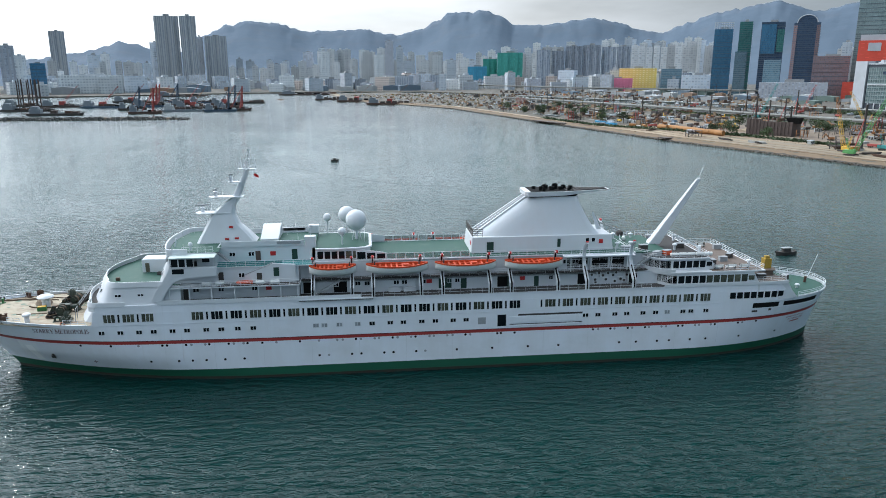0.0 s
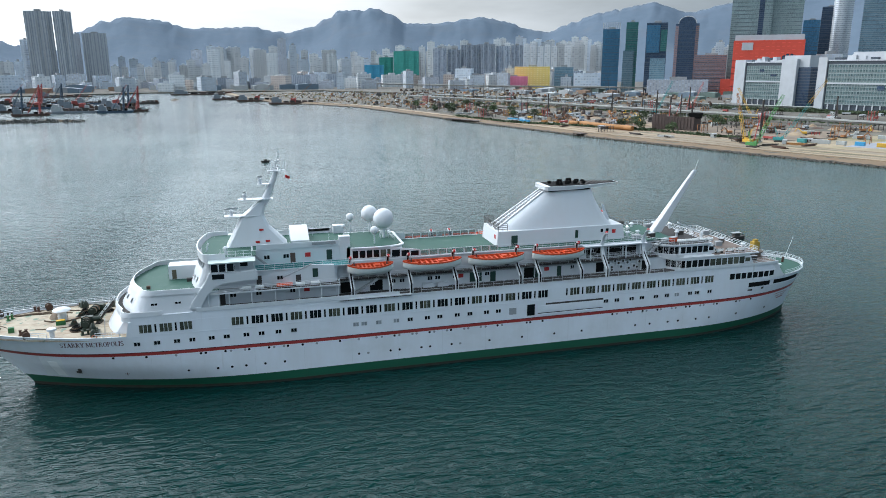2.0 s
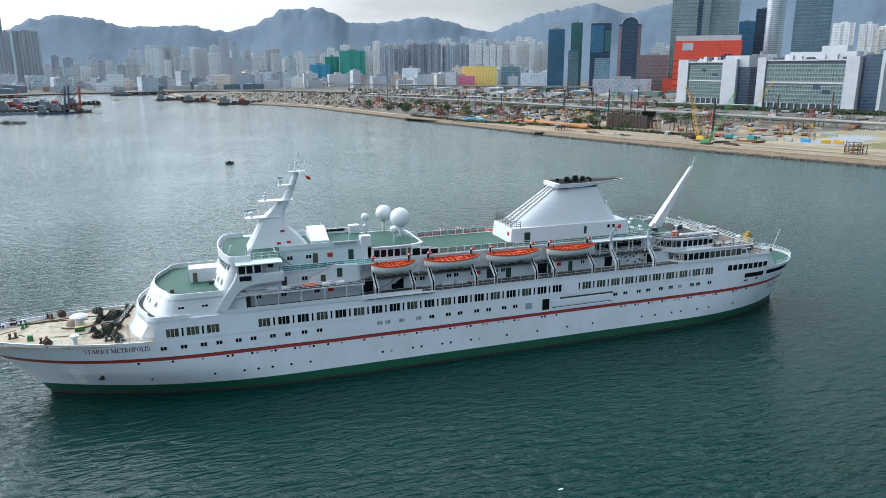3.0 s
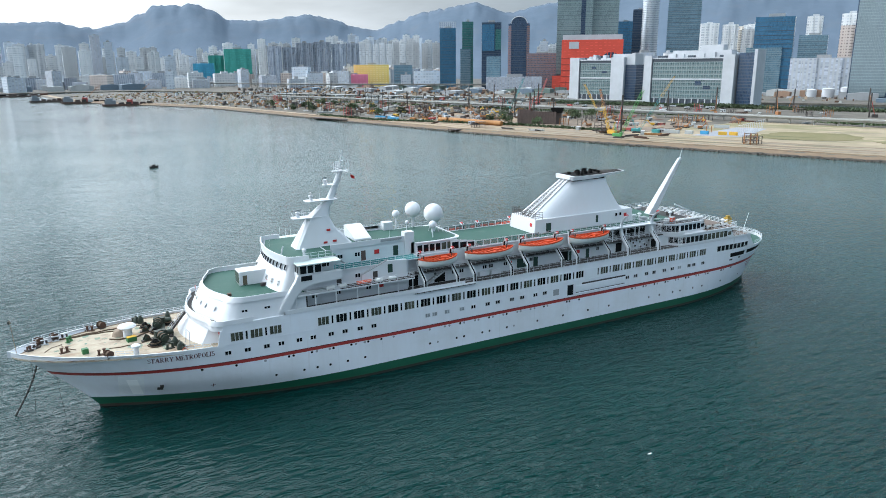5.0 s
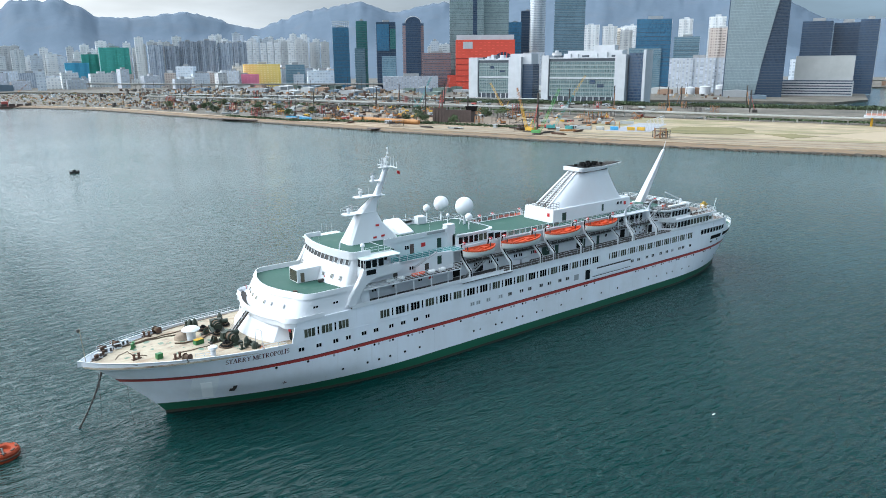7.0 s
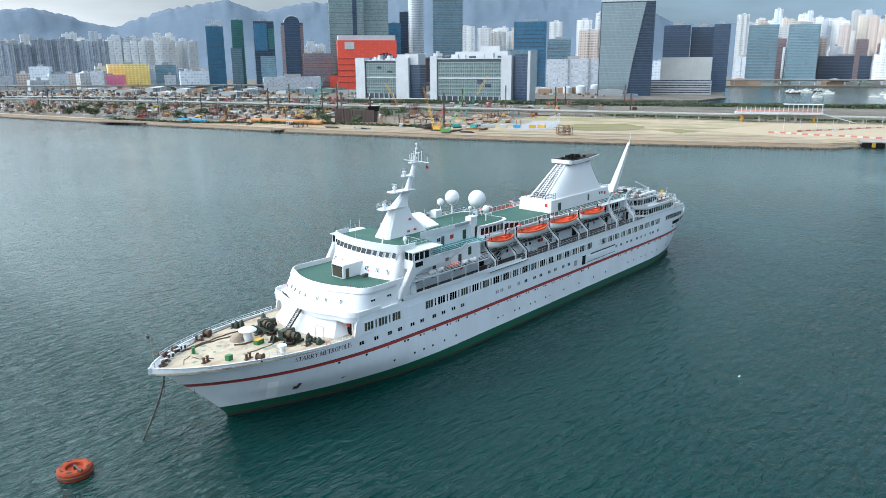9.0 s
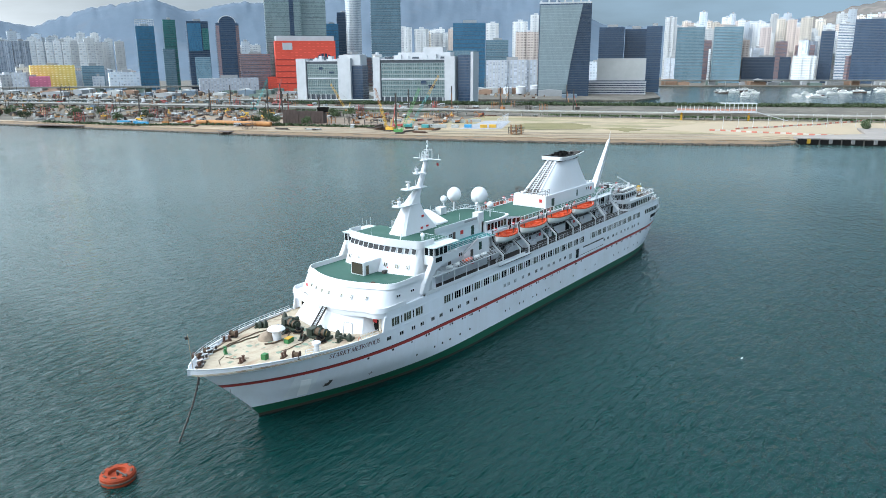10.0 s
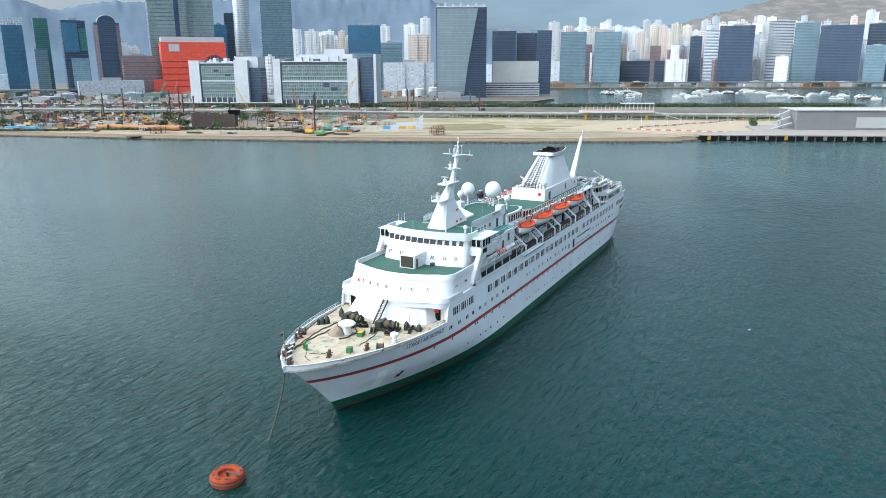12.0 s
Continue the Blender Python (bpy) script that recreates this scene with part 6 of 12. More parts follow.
for side in (-1, 1):
    for k in range(6):
        window(wall_pose(51.2 + 1.32 * k, side * 10.22, 18.5, 90 * side), 1.12, 1.35 - (0.5 if k == 5 else 0), 1)
    for k in range(11):
        window(wall_pose(51.8 + 1.4 * k, side * 11.77, 15.9, 90 * side), 1.2, 1.45 - (0.55 if k == 10 else 0), 1, GLASS_DARK if k < 4 else GLASS_CURTAIN)
    # panes follow the facets of the rounded fronts
    for front, flat, half, zc, h, last in ((44.6, 50.2, 10.2, 18.5, 1.4, 9), (46.2, 51.0, 11.75, 15.9, 1.4, 5)):
        for k in range(last):
            p, q = [Vector((flat - (flat - front) * math.sin(radians(a)), side * half * math.cos(radians(a)))) for a in (10 * k, 10 * k + 10)]
            mid, d = (p + q) / 2, q - p
            out = Vector((d.y, -d.x)) * -side
            window(wall_pose(mid.x + 0.02 * out.normalized().x, mid.y + 0.02 * out.normalized().y, zc, math.degrees(math.atan2(out.y, out.x))), d.length * 0.88, h, 1)
    rails([(50.2, side * 10.3, 19.75), (57.6, side * 10.3, 19.75), (57.6, 0, 19.75)], 1.05, 3, 1.5, 0.035)
    rails([(60.4, side * 11.6, 17.35), (68.2, side * 11.6, 17.35), (68.2, 0, 17.35)], 1.05, 3, 1.5, 0.035)
    rails([(67.0, side * 11.2, 14.7), (73.6, side * 10.7, 14.7), (73.8, side * 5, 14.7)], 1.05, 3, 1.5, 0.035)
    # sloping side wall that steps down to the stern
    bm = bmesh.new()
    prof = [(67.2, 14.55), (73.6, 14.55), (74.6, 13.0), (76.0, 11.5), (73.2, 11.3), (67.2, 11.3)]
    loft(bm, [[(x, side * (breadth(x, 12.5) + 0.01), z) for x, z in prof], [(x, side * (breadth(x, 12.5) - 0.25), z) for x, z in prof]])
    bmesh.ops.recalc_face_normals(bm, faces=bm.faces[:])
    part("side_screen", bm, SHIP_WHITE, ship)
    run = [(48.5, side * 11.98), (67.5, side * 11.98)]
    standing("saloon_sill", run, run, 14.5, 15.1, 0.12 * side)
    run = [(67.5 + 0.75 * k, side * (breadth(67.5 + 0.75 * k, 12.5) + 0.0)) for k in range(9)]
    standing("terrace_bulwark", run, run, 14.5, 15.1, 0.15 * side)
rails([tuple((*p, 19.79)) for p in aft_plan(44.2, 50.2, 57.4, 10.1)[3:-1]], 1.05, 3, 1.5, 0.035)

# stern deck
bm = bmesh.new()
slab(bm, deck_plan(73.4, 87.3, 11.2, 0.12, 30), 10.95, 11.05)
part("stern_deck", bm, DECK_GREEN, ship, "green painted stern deck")
run = [(76.5 + 10.8 * math.sin(radians(a * 9)), 0.985 * breadth(76.5 + 10.8 * math.sin(radians(a * 9)), 11.4)) for a in range(11)]
pts = [(x, -y, 11.35) for x, y in run] + [(x, y, 11.35) for x, y in run[::-1]]
rails(pts, 1.0, 3, 1.3, 0.045)
bm = bmesh.new()
for a, b in zip(pts, pts[1:]):
    beam(bm, Vector(a) + Vector((0, 0, 0.05)), Vector(b) + Vector((0, 0, 0.05)), 0.2, 0.25)
part("stern_coaming", bm, SHIP_WHITE, ship)["kind"] = "stuff"
bm = bmesh.new()
box(bm, 73.3, 73.5, -10.9, 10.9, 11.0, 14.65)
part("stern_bulkhead", bm, SHIP_WHITE, ship)
bm = bmesh.new()
tube(bm, (84.3, 0, 11.05), (86.4, 0, 17.0), 0.07, 0.04)
part("ensign_staff", bm, SHIP_WHITE, ship)
bm = bmesh.new()
tube(bm, (84.2, 0, 11.05), (84.3, 0, 12.3), 0.28)
part("staff_foot", bm, RUST, ship)


# ---- lifeboats in their davits ----
def boat_ring(u, length, beam_w, depth):
    """Section of a double-ended hull: half-beam, gunwale and keel heights at u from -1 to 1."""
    b = beam_w / 2 * max(0.02, 1 - abs(u) ** 2.6) ** 0.75
    rise = 0.35 * abs(u) ** 2.2
    return b, depth + rise, rise * 0.9 + 0.35 * abs(u) ** 6


def lifeboat(x, side, length):
    t = thing("lifeboat", x, side * 9.4 - 0.7, 18.45, "open orange and white lifeboat hanging in its davits", "boat", group="lifeboats along the boat deck")
    n, beam_w, depth = 24, 3.3, 1.65
    sec = lambda u, s: [(u * length / 2, s * b * w, kz + (gz - kz) * h) for b, gz, kz in [boat_ring(u, length, beam_w, depth)] for w, h in ((0.02, 0.0), (0.55, 0.06), (0.86, 0.35), (0.97, 0.72), (1.0, 0.92))]
    bm = bmesh.new()
    rows = []
    for k in range(n + 1):
        u = -1 + 2 * k / n
        rows.append(sec(u, 1)[::-1] + sec(u, -1))
    loft(bm, rows, closed=False)
    bmesh.ops.recalc_face_normals(bm, faces=bm.faces[:])
    part("hull", bm, BOAT_WHITE, t, "white boat hull", smooth=True)
    bm = bmesh.new()
    rows = []
    for k in range(n + 1):
        u = -1 + 2 * k / n
        b, gz, kz = boat_ring(u, length, beam_w, depth)
        lo, hi = kz + (gz - kz) * 0.86, gz + 0.06
        X = u * length / 2 * 1.005
        rows.append([(X, b + 0.04, lo), (X, b + 0.04, hi), (X, max(0.01, b - 0.22), hi), (X, max(0.01, b - 0.22), hi - 0.85), (X, -max(0.01, b - 0.22), hi - 0.85), (X, -max(0.01, b - 0.22), hi), (X, -b - 0.04, hi), (X, -b - 0.04, lo)])
    loft(bm, rows, closed=False, cap0=False, cap1=False)
    bmesh.ops.recalc_face_normals(bm, faces=bm.faces[:])
    part("gunwale_and_well", bm, BOAT_ORANGE, t, "orange gunwale and open well")
    for k in range(9):
        u = -0.72 + 1.44 * k / 8
        b, gz, kz = boat_ring(u, length, beam_w, depth)
        bm = bmesh.new()
        box(bm, u * length / 2 - 0.16, u * length / 2 + 0.16, -b + 0.2, b - 0.2, gz - 0.22, gz - 0.12)
        part("thwart", bm, BOAT_ORANGE, t)
    for y in (-0.75, 0.75):
        bm = bmesh.new()
        box(bm, -length * 0.3, length * 0.3, y - 0.14, y + 0.14, depth - 0.3, depth - 0.2)
        part("side_bench", bm, BOAT_ORANGE, t)
    for u in (-0.72, 0.72):
        bm = bmesh.new()
        tube(bm, (u * length / 2, 0, depth - 0.4), (u * length / 2, 0, depth + 0.75), 0.16, 0.1)
        part("lifting_hook", bm, STEEL_DARK, t)
    bm = bmesh.new()
    box(bm, length * 0.1, length * 0.1 + 1.0, -0.5, 0.5, depth - 0.4, depth + 0.15)
    soften(bm, 0.08)
    part("engine_box", bm, BOAT_ORANGE, t)
    return t


DAVIT = [(11.85, 14.7), (11.8, 16.3), (9.7, 17.9), (8.8, 18.8), (8.5, 20.1), (8.7, 21.1), (9.3, 21.6), (9.9, 21.6)]
TALL = [(11.85, 14.7), (11.8, 16.2), (9.4, 18.5), (8.9, 19.5), (8.9, 21.2), (9.3, 22.1), (10.1, 22.9), (10.9, 23.4)]


def davit(x, side, prof):
    """A curved boat davit: a pair of cheeks on a dark track, with a red winch head."""
    bm = bmesh.new()
    for dx in (-0.24, 0.24):
        rows = []
        for k, (y, z) in enumerate(prof):
            w = (0.15 if k < len(prof) - 3 else 0.11) * (1.5 if prof is TALL else 1.0)
            rows.append([(x + dx - 0.08, side * (y - w), z - w), (x + dx + 0.08, side * (y - w), z - w), (x + dx + 0.08, side * (y + w), z + w), (x + dx - 0.08, side * (y + w), z + w)])
        loft(bm, rows)
    bmesh.ops.recalc_face_normals(bm, faces=bm.faces[:])
    d = part("davit", bm, SHIP_WHITE, ship, "white curved lifeboat davit")
    bm = bmesh.new()
    for (y0, z0), (y1, z1) in list(zip(prof[:-2], prof[1:-2]))[:2 if prof is TALL else None]:
        beam(bm, (x, side * (y0 + 0.09), z0 + 0.09), (x, side * (y1 + 0.09), z1 + 0.09), 0.15 if prof is TALL else 0.24, 0.3)
    part("track", bm, SOOT_AND_SHADE, d)
    if prof is TALL:
        bm = bmesh.new()
        for (y0, z0), (y1, z1) in list(zip(prof, prof[1:]))[2:]:
            beam(bm, (x, side * y0, z0), (x, side * y1, z1), 0.42, 0.3)
        part("web", bm, SHIP_WHITE, d)
    y, z = prof[-1]
    bm = bmesh.new()
    tube(bm, (x - 0.2, side * (y - 0.3), z), (x + 0.2, side * (y - 0.3), z), 0.28, seg=10)
    part("winch_head", bm, RED_SIGN, d)
    bm = bmesh.new()
    tube(bm, (x, side * y, z), (x, side * 10.0, 20.4) if z < 22 else (x, side * y, z - 1.2), 0.03, seg=5)
    part("fall_wire", bm, STEEL_DARK, d)


for side in (-1, 1):
    for x, length, d0, d1 in ((-13.4, 8.4, -17.0, -10.0), (-1.8, 11.2, -6.2, 2.5), (10.8, 11.2, 6.5, 15.2), (23.6, 10.9, 19.2, 28.0)):
        lifeboat(x, side, length)
        davit(d0, side, DAVIT)
        davit(d1, side, DAVIT)
    davit(33.5, side, TALL)
    davit(42.6, side, TALL)


# ---- loose gear on the decks ----
def raft(x, y, z, rz=0):
    t = thing("life_raft", x, y, z, "white life raft canister on a deck cradle", "life raft", rz, "life raft canisters")
    bm = bmesh.new()
    rows = [[(X, 0.32 * s * math.cos(a), 0.45 + 0.32 * s * math.sin(a)) for a in [k * math.pi / 6 for k in range(12)]] for X, s in ((-0.78, 0.6), (-0.68, 1), (-0.04, 1), (-0.04, 1.07), (0.04, 1.07), (0.04, 1), (0.68, 1), (0.78, 0.6))]
    loft(bm, rows)
    bmesh.ops.recalc_face_normals(bm, faces=bm.faces[:])
    part("canister", bm, BOAT_WHITE, t, smooth=False)
    for X in (-0.45, 0.45):
        bm = bmesh.new()
        box(bm, X - 0.06, X + 0.06, -0.35, 0.35, 0, 0.2)
        part("cradle", bm, GREY_PAINT, t)
    return t


first = raft(-35.4, -11.2, 17.53)
for x in (-33.2, -26.2, -23.6):
    copy_thing(first, pose(x, -11.2, 17.53))
for k in range(5):
    copy_thing(first, pose(51.2 + 1.7 * k, -9.2, 19.79))
for x in (-33.2, -26.2):
    copy_thing(first, pose(x, 9.8, 17.53))
copy_thing(first, pose(42.8, 4.4, 20.61, 0, 0, 70))
copy_thing(first, pose(45.2, 2.0, 20.61, 0, 0, 70))
t = thing("rescue_boat", -28.9, -10.9, 17.53, "small orange rescue boat on the upper deck", "boat")
bm = bmesh.new()
rows = [[(u * 1.4, 0.6 * w * math.cos(a), 0.4 + 0.3 * math.sin(a)) for a in [k * math.pi / 6 for k in range(12)]] for u, w in ((-1, 0.7), (-0.9, 1), (0.4, 1), (0.8, 0.7), (1.0, 0.2))]
loft(bm, rows)
bmesh.ops.recalc_face_normals(bm, faces=bm.faces[:])
part("hull", bm, BOAT_ORANGE, t)


def deck_crane(x, y, z, reach, ang, label):
    t = thing("deck_crane", x, y, z, label, "crane")
    bm = bmesh.new()
    lathe(bm, [(0.28, 0), (0.24, 1.2), (0.32, 1.3), (0.32, 1.7), (0.2, 1.9)], 14)
    part("post", bm, SHIP_WHITE, t)
    bm = bmesh.new()
    d = Vector((math.cos(radians(ang)), math.sin(radians(ang)), 0))
    beam(bm, Vector((0, 0, 1.6)), d * reach + Vector((0, 0, 1.6 + reach * 0.45)), 0.22, 0.28)
    part("jib", bm, SHIP_WHITE, t)


deck_crane(56.4, -8.6, 19.79, 5.2, 165, "white deck crane with its jib laid forward")
t = thing("winch_house", 72.2, -5.6, 14.7, "bright yellow winch housing on the stern terrace", "winch")
bm = bmesh.new()
box(bm, -0.75, 0.75, -0.65, 0.65, 1.25, 3.2)
box(bm, -0.45, 0.45, -0.35, 0.35, 3.2, 3.7)
soften(bm, 0.08)
part("housing", bm, mat("dull_yellow_paint", (0.42, 0.26, 0.03), 0.6, grain=0.3, stain=0.4, stain_scale=0.8), t)
bm = bmesh.new()
lathe(bm, [(1.4, 0), (1.4, 1.0), (1.8, 1.0), (1.8, 1.2), (1.0, 1.25)], 20)
part("turntable", bm, DECK_BROWN, t)

t = thing("boat_derrick", 46.0, 6.6, 19.79, "dark slewing boat derrick on the after roof", "derrick")
bm = bmesh.new()
lathe(bm, [(0.5, 0), (0.45, 0.8), (0.75, 0.9), (0.7, 1.5), (0.25, 1.8)], 14)
part("post", bm, STEEL_DARK, t)
bm = bmesh.new()
beam(bm, (0.4, 0, 1.5), (-4.2, 1.2, 3.4), 0.24, 0.3)
part("jib", bm, GREY_PAINT, t)
bm = bmesh.new()
tube(bm, (-4.2, 1.2, 3.4), (-4.2, 1.2, 2.3), 0.05, seg=5)
part("fall_wire", bm, STEEL_DARK, t)
# ventilators, lockers and tables on the after decks
def deck_vent(h):
    t = thing("deck_ventilator", 0, 0, 0, "white mushroom ventilator on the after deck", "ventilator", group="after deck ventilators")
    bm = bmesh.new()
    lathe(bm, [(0.25, 0), (0.22, h)], 12)
    part("stem", bm, SHIP_WHITE, t)
    bm = bmesh.new()
    lathe(bm, [(0.45, h - 0.1), (0.5, h + 0.05), (0.35, h + 0.22), (0.1, h + 0.28)], 14)
    part("hood", bm, SHIP_WHITE, t)
    return t


def deck_bench(m, label):
    t = thing("deck_bench", 0, 0, 0, label, "bench", group="after deck benches")
    bm = bmesh.new()
    box(bm, -0.9, 0.9, -0.3, 0.3, 0.4, 0.48)
    part("seat", bm, m, t)
    bm = bmesh.new()
    box(bm, -0.9, 0.9, 0.26, 0.34, 0.55, 0.95)
    part("backrest", bm, m, t)
    for X in (-0.75, 0.75):
        bm = bmesh.new()
        box(bm, X - 0.05, X + 0.05, -0.28, 0.34, 0, 0.95)
        part("leg", bm, STEEL_DARK, t)
    return t


def gear_locker(m, label):
    t = thing("gear_locker", 0, 0, 0, label, "locker", group="after deck lockers")
    bm = bmesh.new()
    box(bm, -0.8, 0.8, -0.45, 0.45, 0, 0.9)
    soften(bm, 0.04)
    part("body", bm, m, t)
    bm = bmesh.new()
    box(bm, -0.84, 0.84, -0.49, 0.49, 0.9, 0.97)
    part("lid", bm, GREY_PAINT, t)
    return t


AFT = {"v": deck_vent(1.1), "w": deck_vent(0.7), "b": deck_bench(BOAT_WHITE, "white slatted bench on the after deck"), "l": gear_locker(GREY_PAINT, "grey steel gear locker on the after deck"), "d": gear_locker(STEEL_DARK, "dark steel gear locker on the after deck"), "o": gear_locker(BOAT_ORANGE, "orange lifejacket locker on the after deck")}
used = set()
for key, x, y, z, rz in (("v", 41.5, -4.6, 20.5, 0), ("v", 43.4, 3.4, 20.5, 0), ("w", 45.0, -2.6, 20.5, 0), ("d", 46.4, -5.6, 20.5, 5), ("l", 42.6, -6.2, 20.5, 0), ("w", 47.6, 4.6, 20.5, 0), ("o", 50.4, -7.6, 19.79, 15), ("l", 48.2, -8.2, 19.79, 30), ("v", 53.4, -4.2, 19.79, 0), ("d", 55.2, -2.4, 19.79, 0), ("v", 56.6, 3.6, 19.79, 0), ("l", 52.0, 5.2, 19.79, 0), ("w", 54.6, 7.2, 19.79, 0),
                         ("b", 59.6, -10.4, 17.38, 180), ("b", 62.2, -10.4, 17.38, 180), ("b", 64.8, -10.4, 17.38, 180), ("d", 60.4, -6.4, 17.38, 90), ("l", 63.4, -4.8, 17.38, 0), ("v", 66.6, -8.8, 17.38, 0), ("d", 66.0, -2.4, 17.38, 40), ("v", 61.6, 2.4, 17.38, 0), ("b", 64.2, 6.6, 17.38, 0), ("l", 67.0, 5.0, 17.38, 0), ("b", 60.6, 9.6, 17.38, 0),
                         ("d", 69.6, -8.6, 14.7, 0), ("l", 70.8, 3.2, 14.7, 0), ("v", 69.4, 0.4, 14.7, 0), ("d", 76.6, -5.2, 11.05, 0), ("l", 78.8, 4.6, 11.05, 20), ("w", 80.2, -4.4, 11.05, 0), ("d", 81.4, 2.2, 11.05, 0)):
    if key in used:
        copy_thing(AFT[key], pose(x, y, z, 0, 0, rz))
    else:
        used.add(key)
        AFT[key].matrix_basis = pose(x, y, z, 0, 0, rz)

# foredeck
def deck_thing(name, x, y, label, category, rz=0, group=""):
    return thing(name, x, y, deck_height(x), label, category, rz, group)


t = deck_thing("mushroom_ventilator", -67.9, 0.5, "large white mushroom ventilator on the foredeck", "ventilator")
bm = bmesh.new()
lathe(bm, [(0.75, 0), (0.72, 1.5), (0.9, 1.7)], 24)
part("trunk", bm, SHIP_WHITE, t)
bm = bmesh.new()
lathe(bm, [(0.7, 1.55), (1.45, 1.7), (1.5, 1.85), (1.25, 2.1), (0.7, 2.28), (0.05, 2.34)], 28)
part("cap", bm, SHIP_WHITE, t, smooth=False)
t = deck_thing("mushroom_ventilator", -67.5, -8.5, "small white mushroom ventilator beside the bulwark", "ventilator")
bm = bmesh.new()
lathe(bm, [(0.42, 0), (0.4, 1.1)], 18)
part("trunk", bm, SHIP_WHITE, t)
bm = bmesh.new()
lathe(bm, [(0.45, 1.0), (0.72, 1.15), (0.72, 1.5), (0.4, 1.68), (0.05, 1.7)], 20)
part("cap", bm, SHIP_WHITE, t)
t = deck_thing("canvas_heap", -68.9, 1.9, "heap of rope under tan canvas by the ventilator", "canvas")
bm = bmesh.new()
prof = [(1.45, 0.0), (1.3, 0.45), (0.9, 0.95), (0.4, 1.2), (0.05, 1.25)]
lathe(bm, prof, 16)
for v in bm.verts:
    v.co += Vector((1, 1, 0.4)) * 0.18 * noise.noise(v.co * 1.7)
part("cover", bm, mat("tan_canvas", (0.3, 0.23, 0.17), 0.9, grain=0.4, stain=0.4, stain_scale=1.0), t)


def windlass(x, y, rz, label):
    t = deck_thing("mooring_winch", x, y, label, "winch", rz, "mooring winches")
    bm = bmesh.new()
    box(bm, -1.1, 1.1, -1.9, 2.2, 0, 0.42)
    part("bed", bm, MACH_GREEN, t)
    for y0, y1, r, m in ((-1.75, -1.45, 0.4, YELLOW), (-1.3, -0.5, 0.6, ROPE), (-0.3, 0.7, 0.66, ROPE)):
        bm = bmesh.new()
        tube(bm, (0, y0, 1.05), (0, y1, 1.05), r, r, 20)
        part("drum", bm, m, t, "rope-wound drum" if m is ROPE else "yellow warping end")
        for yy in (y0, y1):
            bm = bmesh.new()
            tube(bm, (0, yy - 0.05, 1.05), (0, yy + 0.05, 1.05), r + 0.14, r + 0.14, 20)
            part("flange", bm, MACH_GREEN, t)
    bm = bmesh.new()
    box(bm, -0.8, 1.1, 1.1, 2.2, 0.2, 1.5)
    soften(bm, 0.15)
    part("gearbox", bm, MACH_GREEN, t)
    bm = bmesh.new()
    tube(bm, (1.0, 1.6, 0.9), (2.2, 1.6, 0.9), 0.42, 0.42, 14)
    part("motor", bm, MACH_GREEN, t)


windlass(-63.0, -4.6, 8, "dark green mooring winch wound with brown rope")
windlass(-62.8, 2.4, -10, "dark green mooring winch near the house front")


def bollard(x, y, rz, material, label):
    t = deck_thing("bollard", x, y, label, "bollard", rz, "foredeck bollards")
    bm = bmesh.new()
    box(bm, -0.75, 0.75, -0.28, 0.28, 0, 0.14)
    part("base", bm, material, t)
    for X in (-0.42, 0.42):
        bm = bmesh.new()
        lathe(bm, [(0.2, 0.1), (0.19, 0.75), (0.27, 0.8), (0.27, 0.92), (0.1, 0.97)], 14, (X, 0, 0))
        part("post", bm, material, t)


GREEN_FRESH = mat("bright_green_gear_paint", (0.03, 0.16, 0.05), 0.5, grain=0.3, stain=0.3, stain_scale=1.0)
for x, y, rz, m, l in ((-76.8, 2.2, 60, GREEN_FRESH, "bright green twin mooring bollard"), (-77.6, -2.9, 20, RUST, "rusty brown twin mooring bollard"), (-73.5, 6.2, -30, RUST, "rusty brown twin mooring bollard"), (-66.0, 7.4, -20, MACH_GREEN, "dark green twin mooring bollard"), (-62.4, -8.4, 15, MACH_GREEN, "dark green twin mooring bollard"), (-72.4, -6.4, 20, RUST, "rusty brown twin mooring bollard")):
    bollard(x, y, rz, m, l)
for x, y, w, d, h, lid in ((-67.6, -2.1, 1.5, 0.9, 0.75, True), (-74.7, -4.7, 0.9, 0.8, 0.8, False)):
    t = deck_thing("gear_box", x, y, "green deck gear box" + (" with yellow things on its lid" if lid else " with a stained top"), "box", 12)
    bm = bmesh.new()
    box(bm, -w / 2, w / 2, -d / 2, d / 2, 0, h)
    soften(bm, 0.05)
    part("body", bm, GREEN_FRESH, t)
    bm = bmesh.new()
    box(bm, -w / 2 * 0.95, w / 2 * 0.95, -d / 2 * 0.95, d / 2 * 0.95, h, h + 0.08)
    part("lid", bm, YELLOW if lid else GREEN_FRESH, t)
for x, y in ((-71.5, -8.3), (-79.0, 4.2), (-71.6, 6.9), (-81.2, 3.2)):
    t = deck_thing("rope_reel", x, y, "rusty reel of mooring wire", "reel", 25, "wire reels")
    bm = bmesh.new()
    tube(bm, (0, -0.45, 0.62), (0, 0.45, 0.62), 0.42, 0.42, 16)
    part("coil", bm, ROPE, t)
    for yy in (-0.5, 0.5):
        bm = bmesh.new()
        tube(bm, (0, yy - 0.04, 0.62), (0, yy + 0.04, 0.62), 0.6, 0.6, 18)
        part("flange", bm, RUST, t)
    bm = bmesh.new()
    box(bm, -0.5, 0.5, -0.6, 0.6, 0, 0.12)
    part("stand", bm, STEEL_DARK, t)
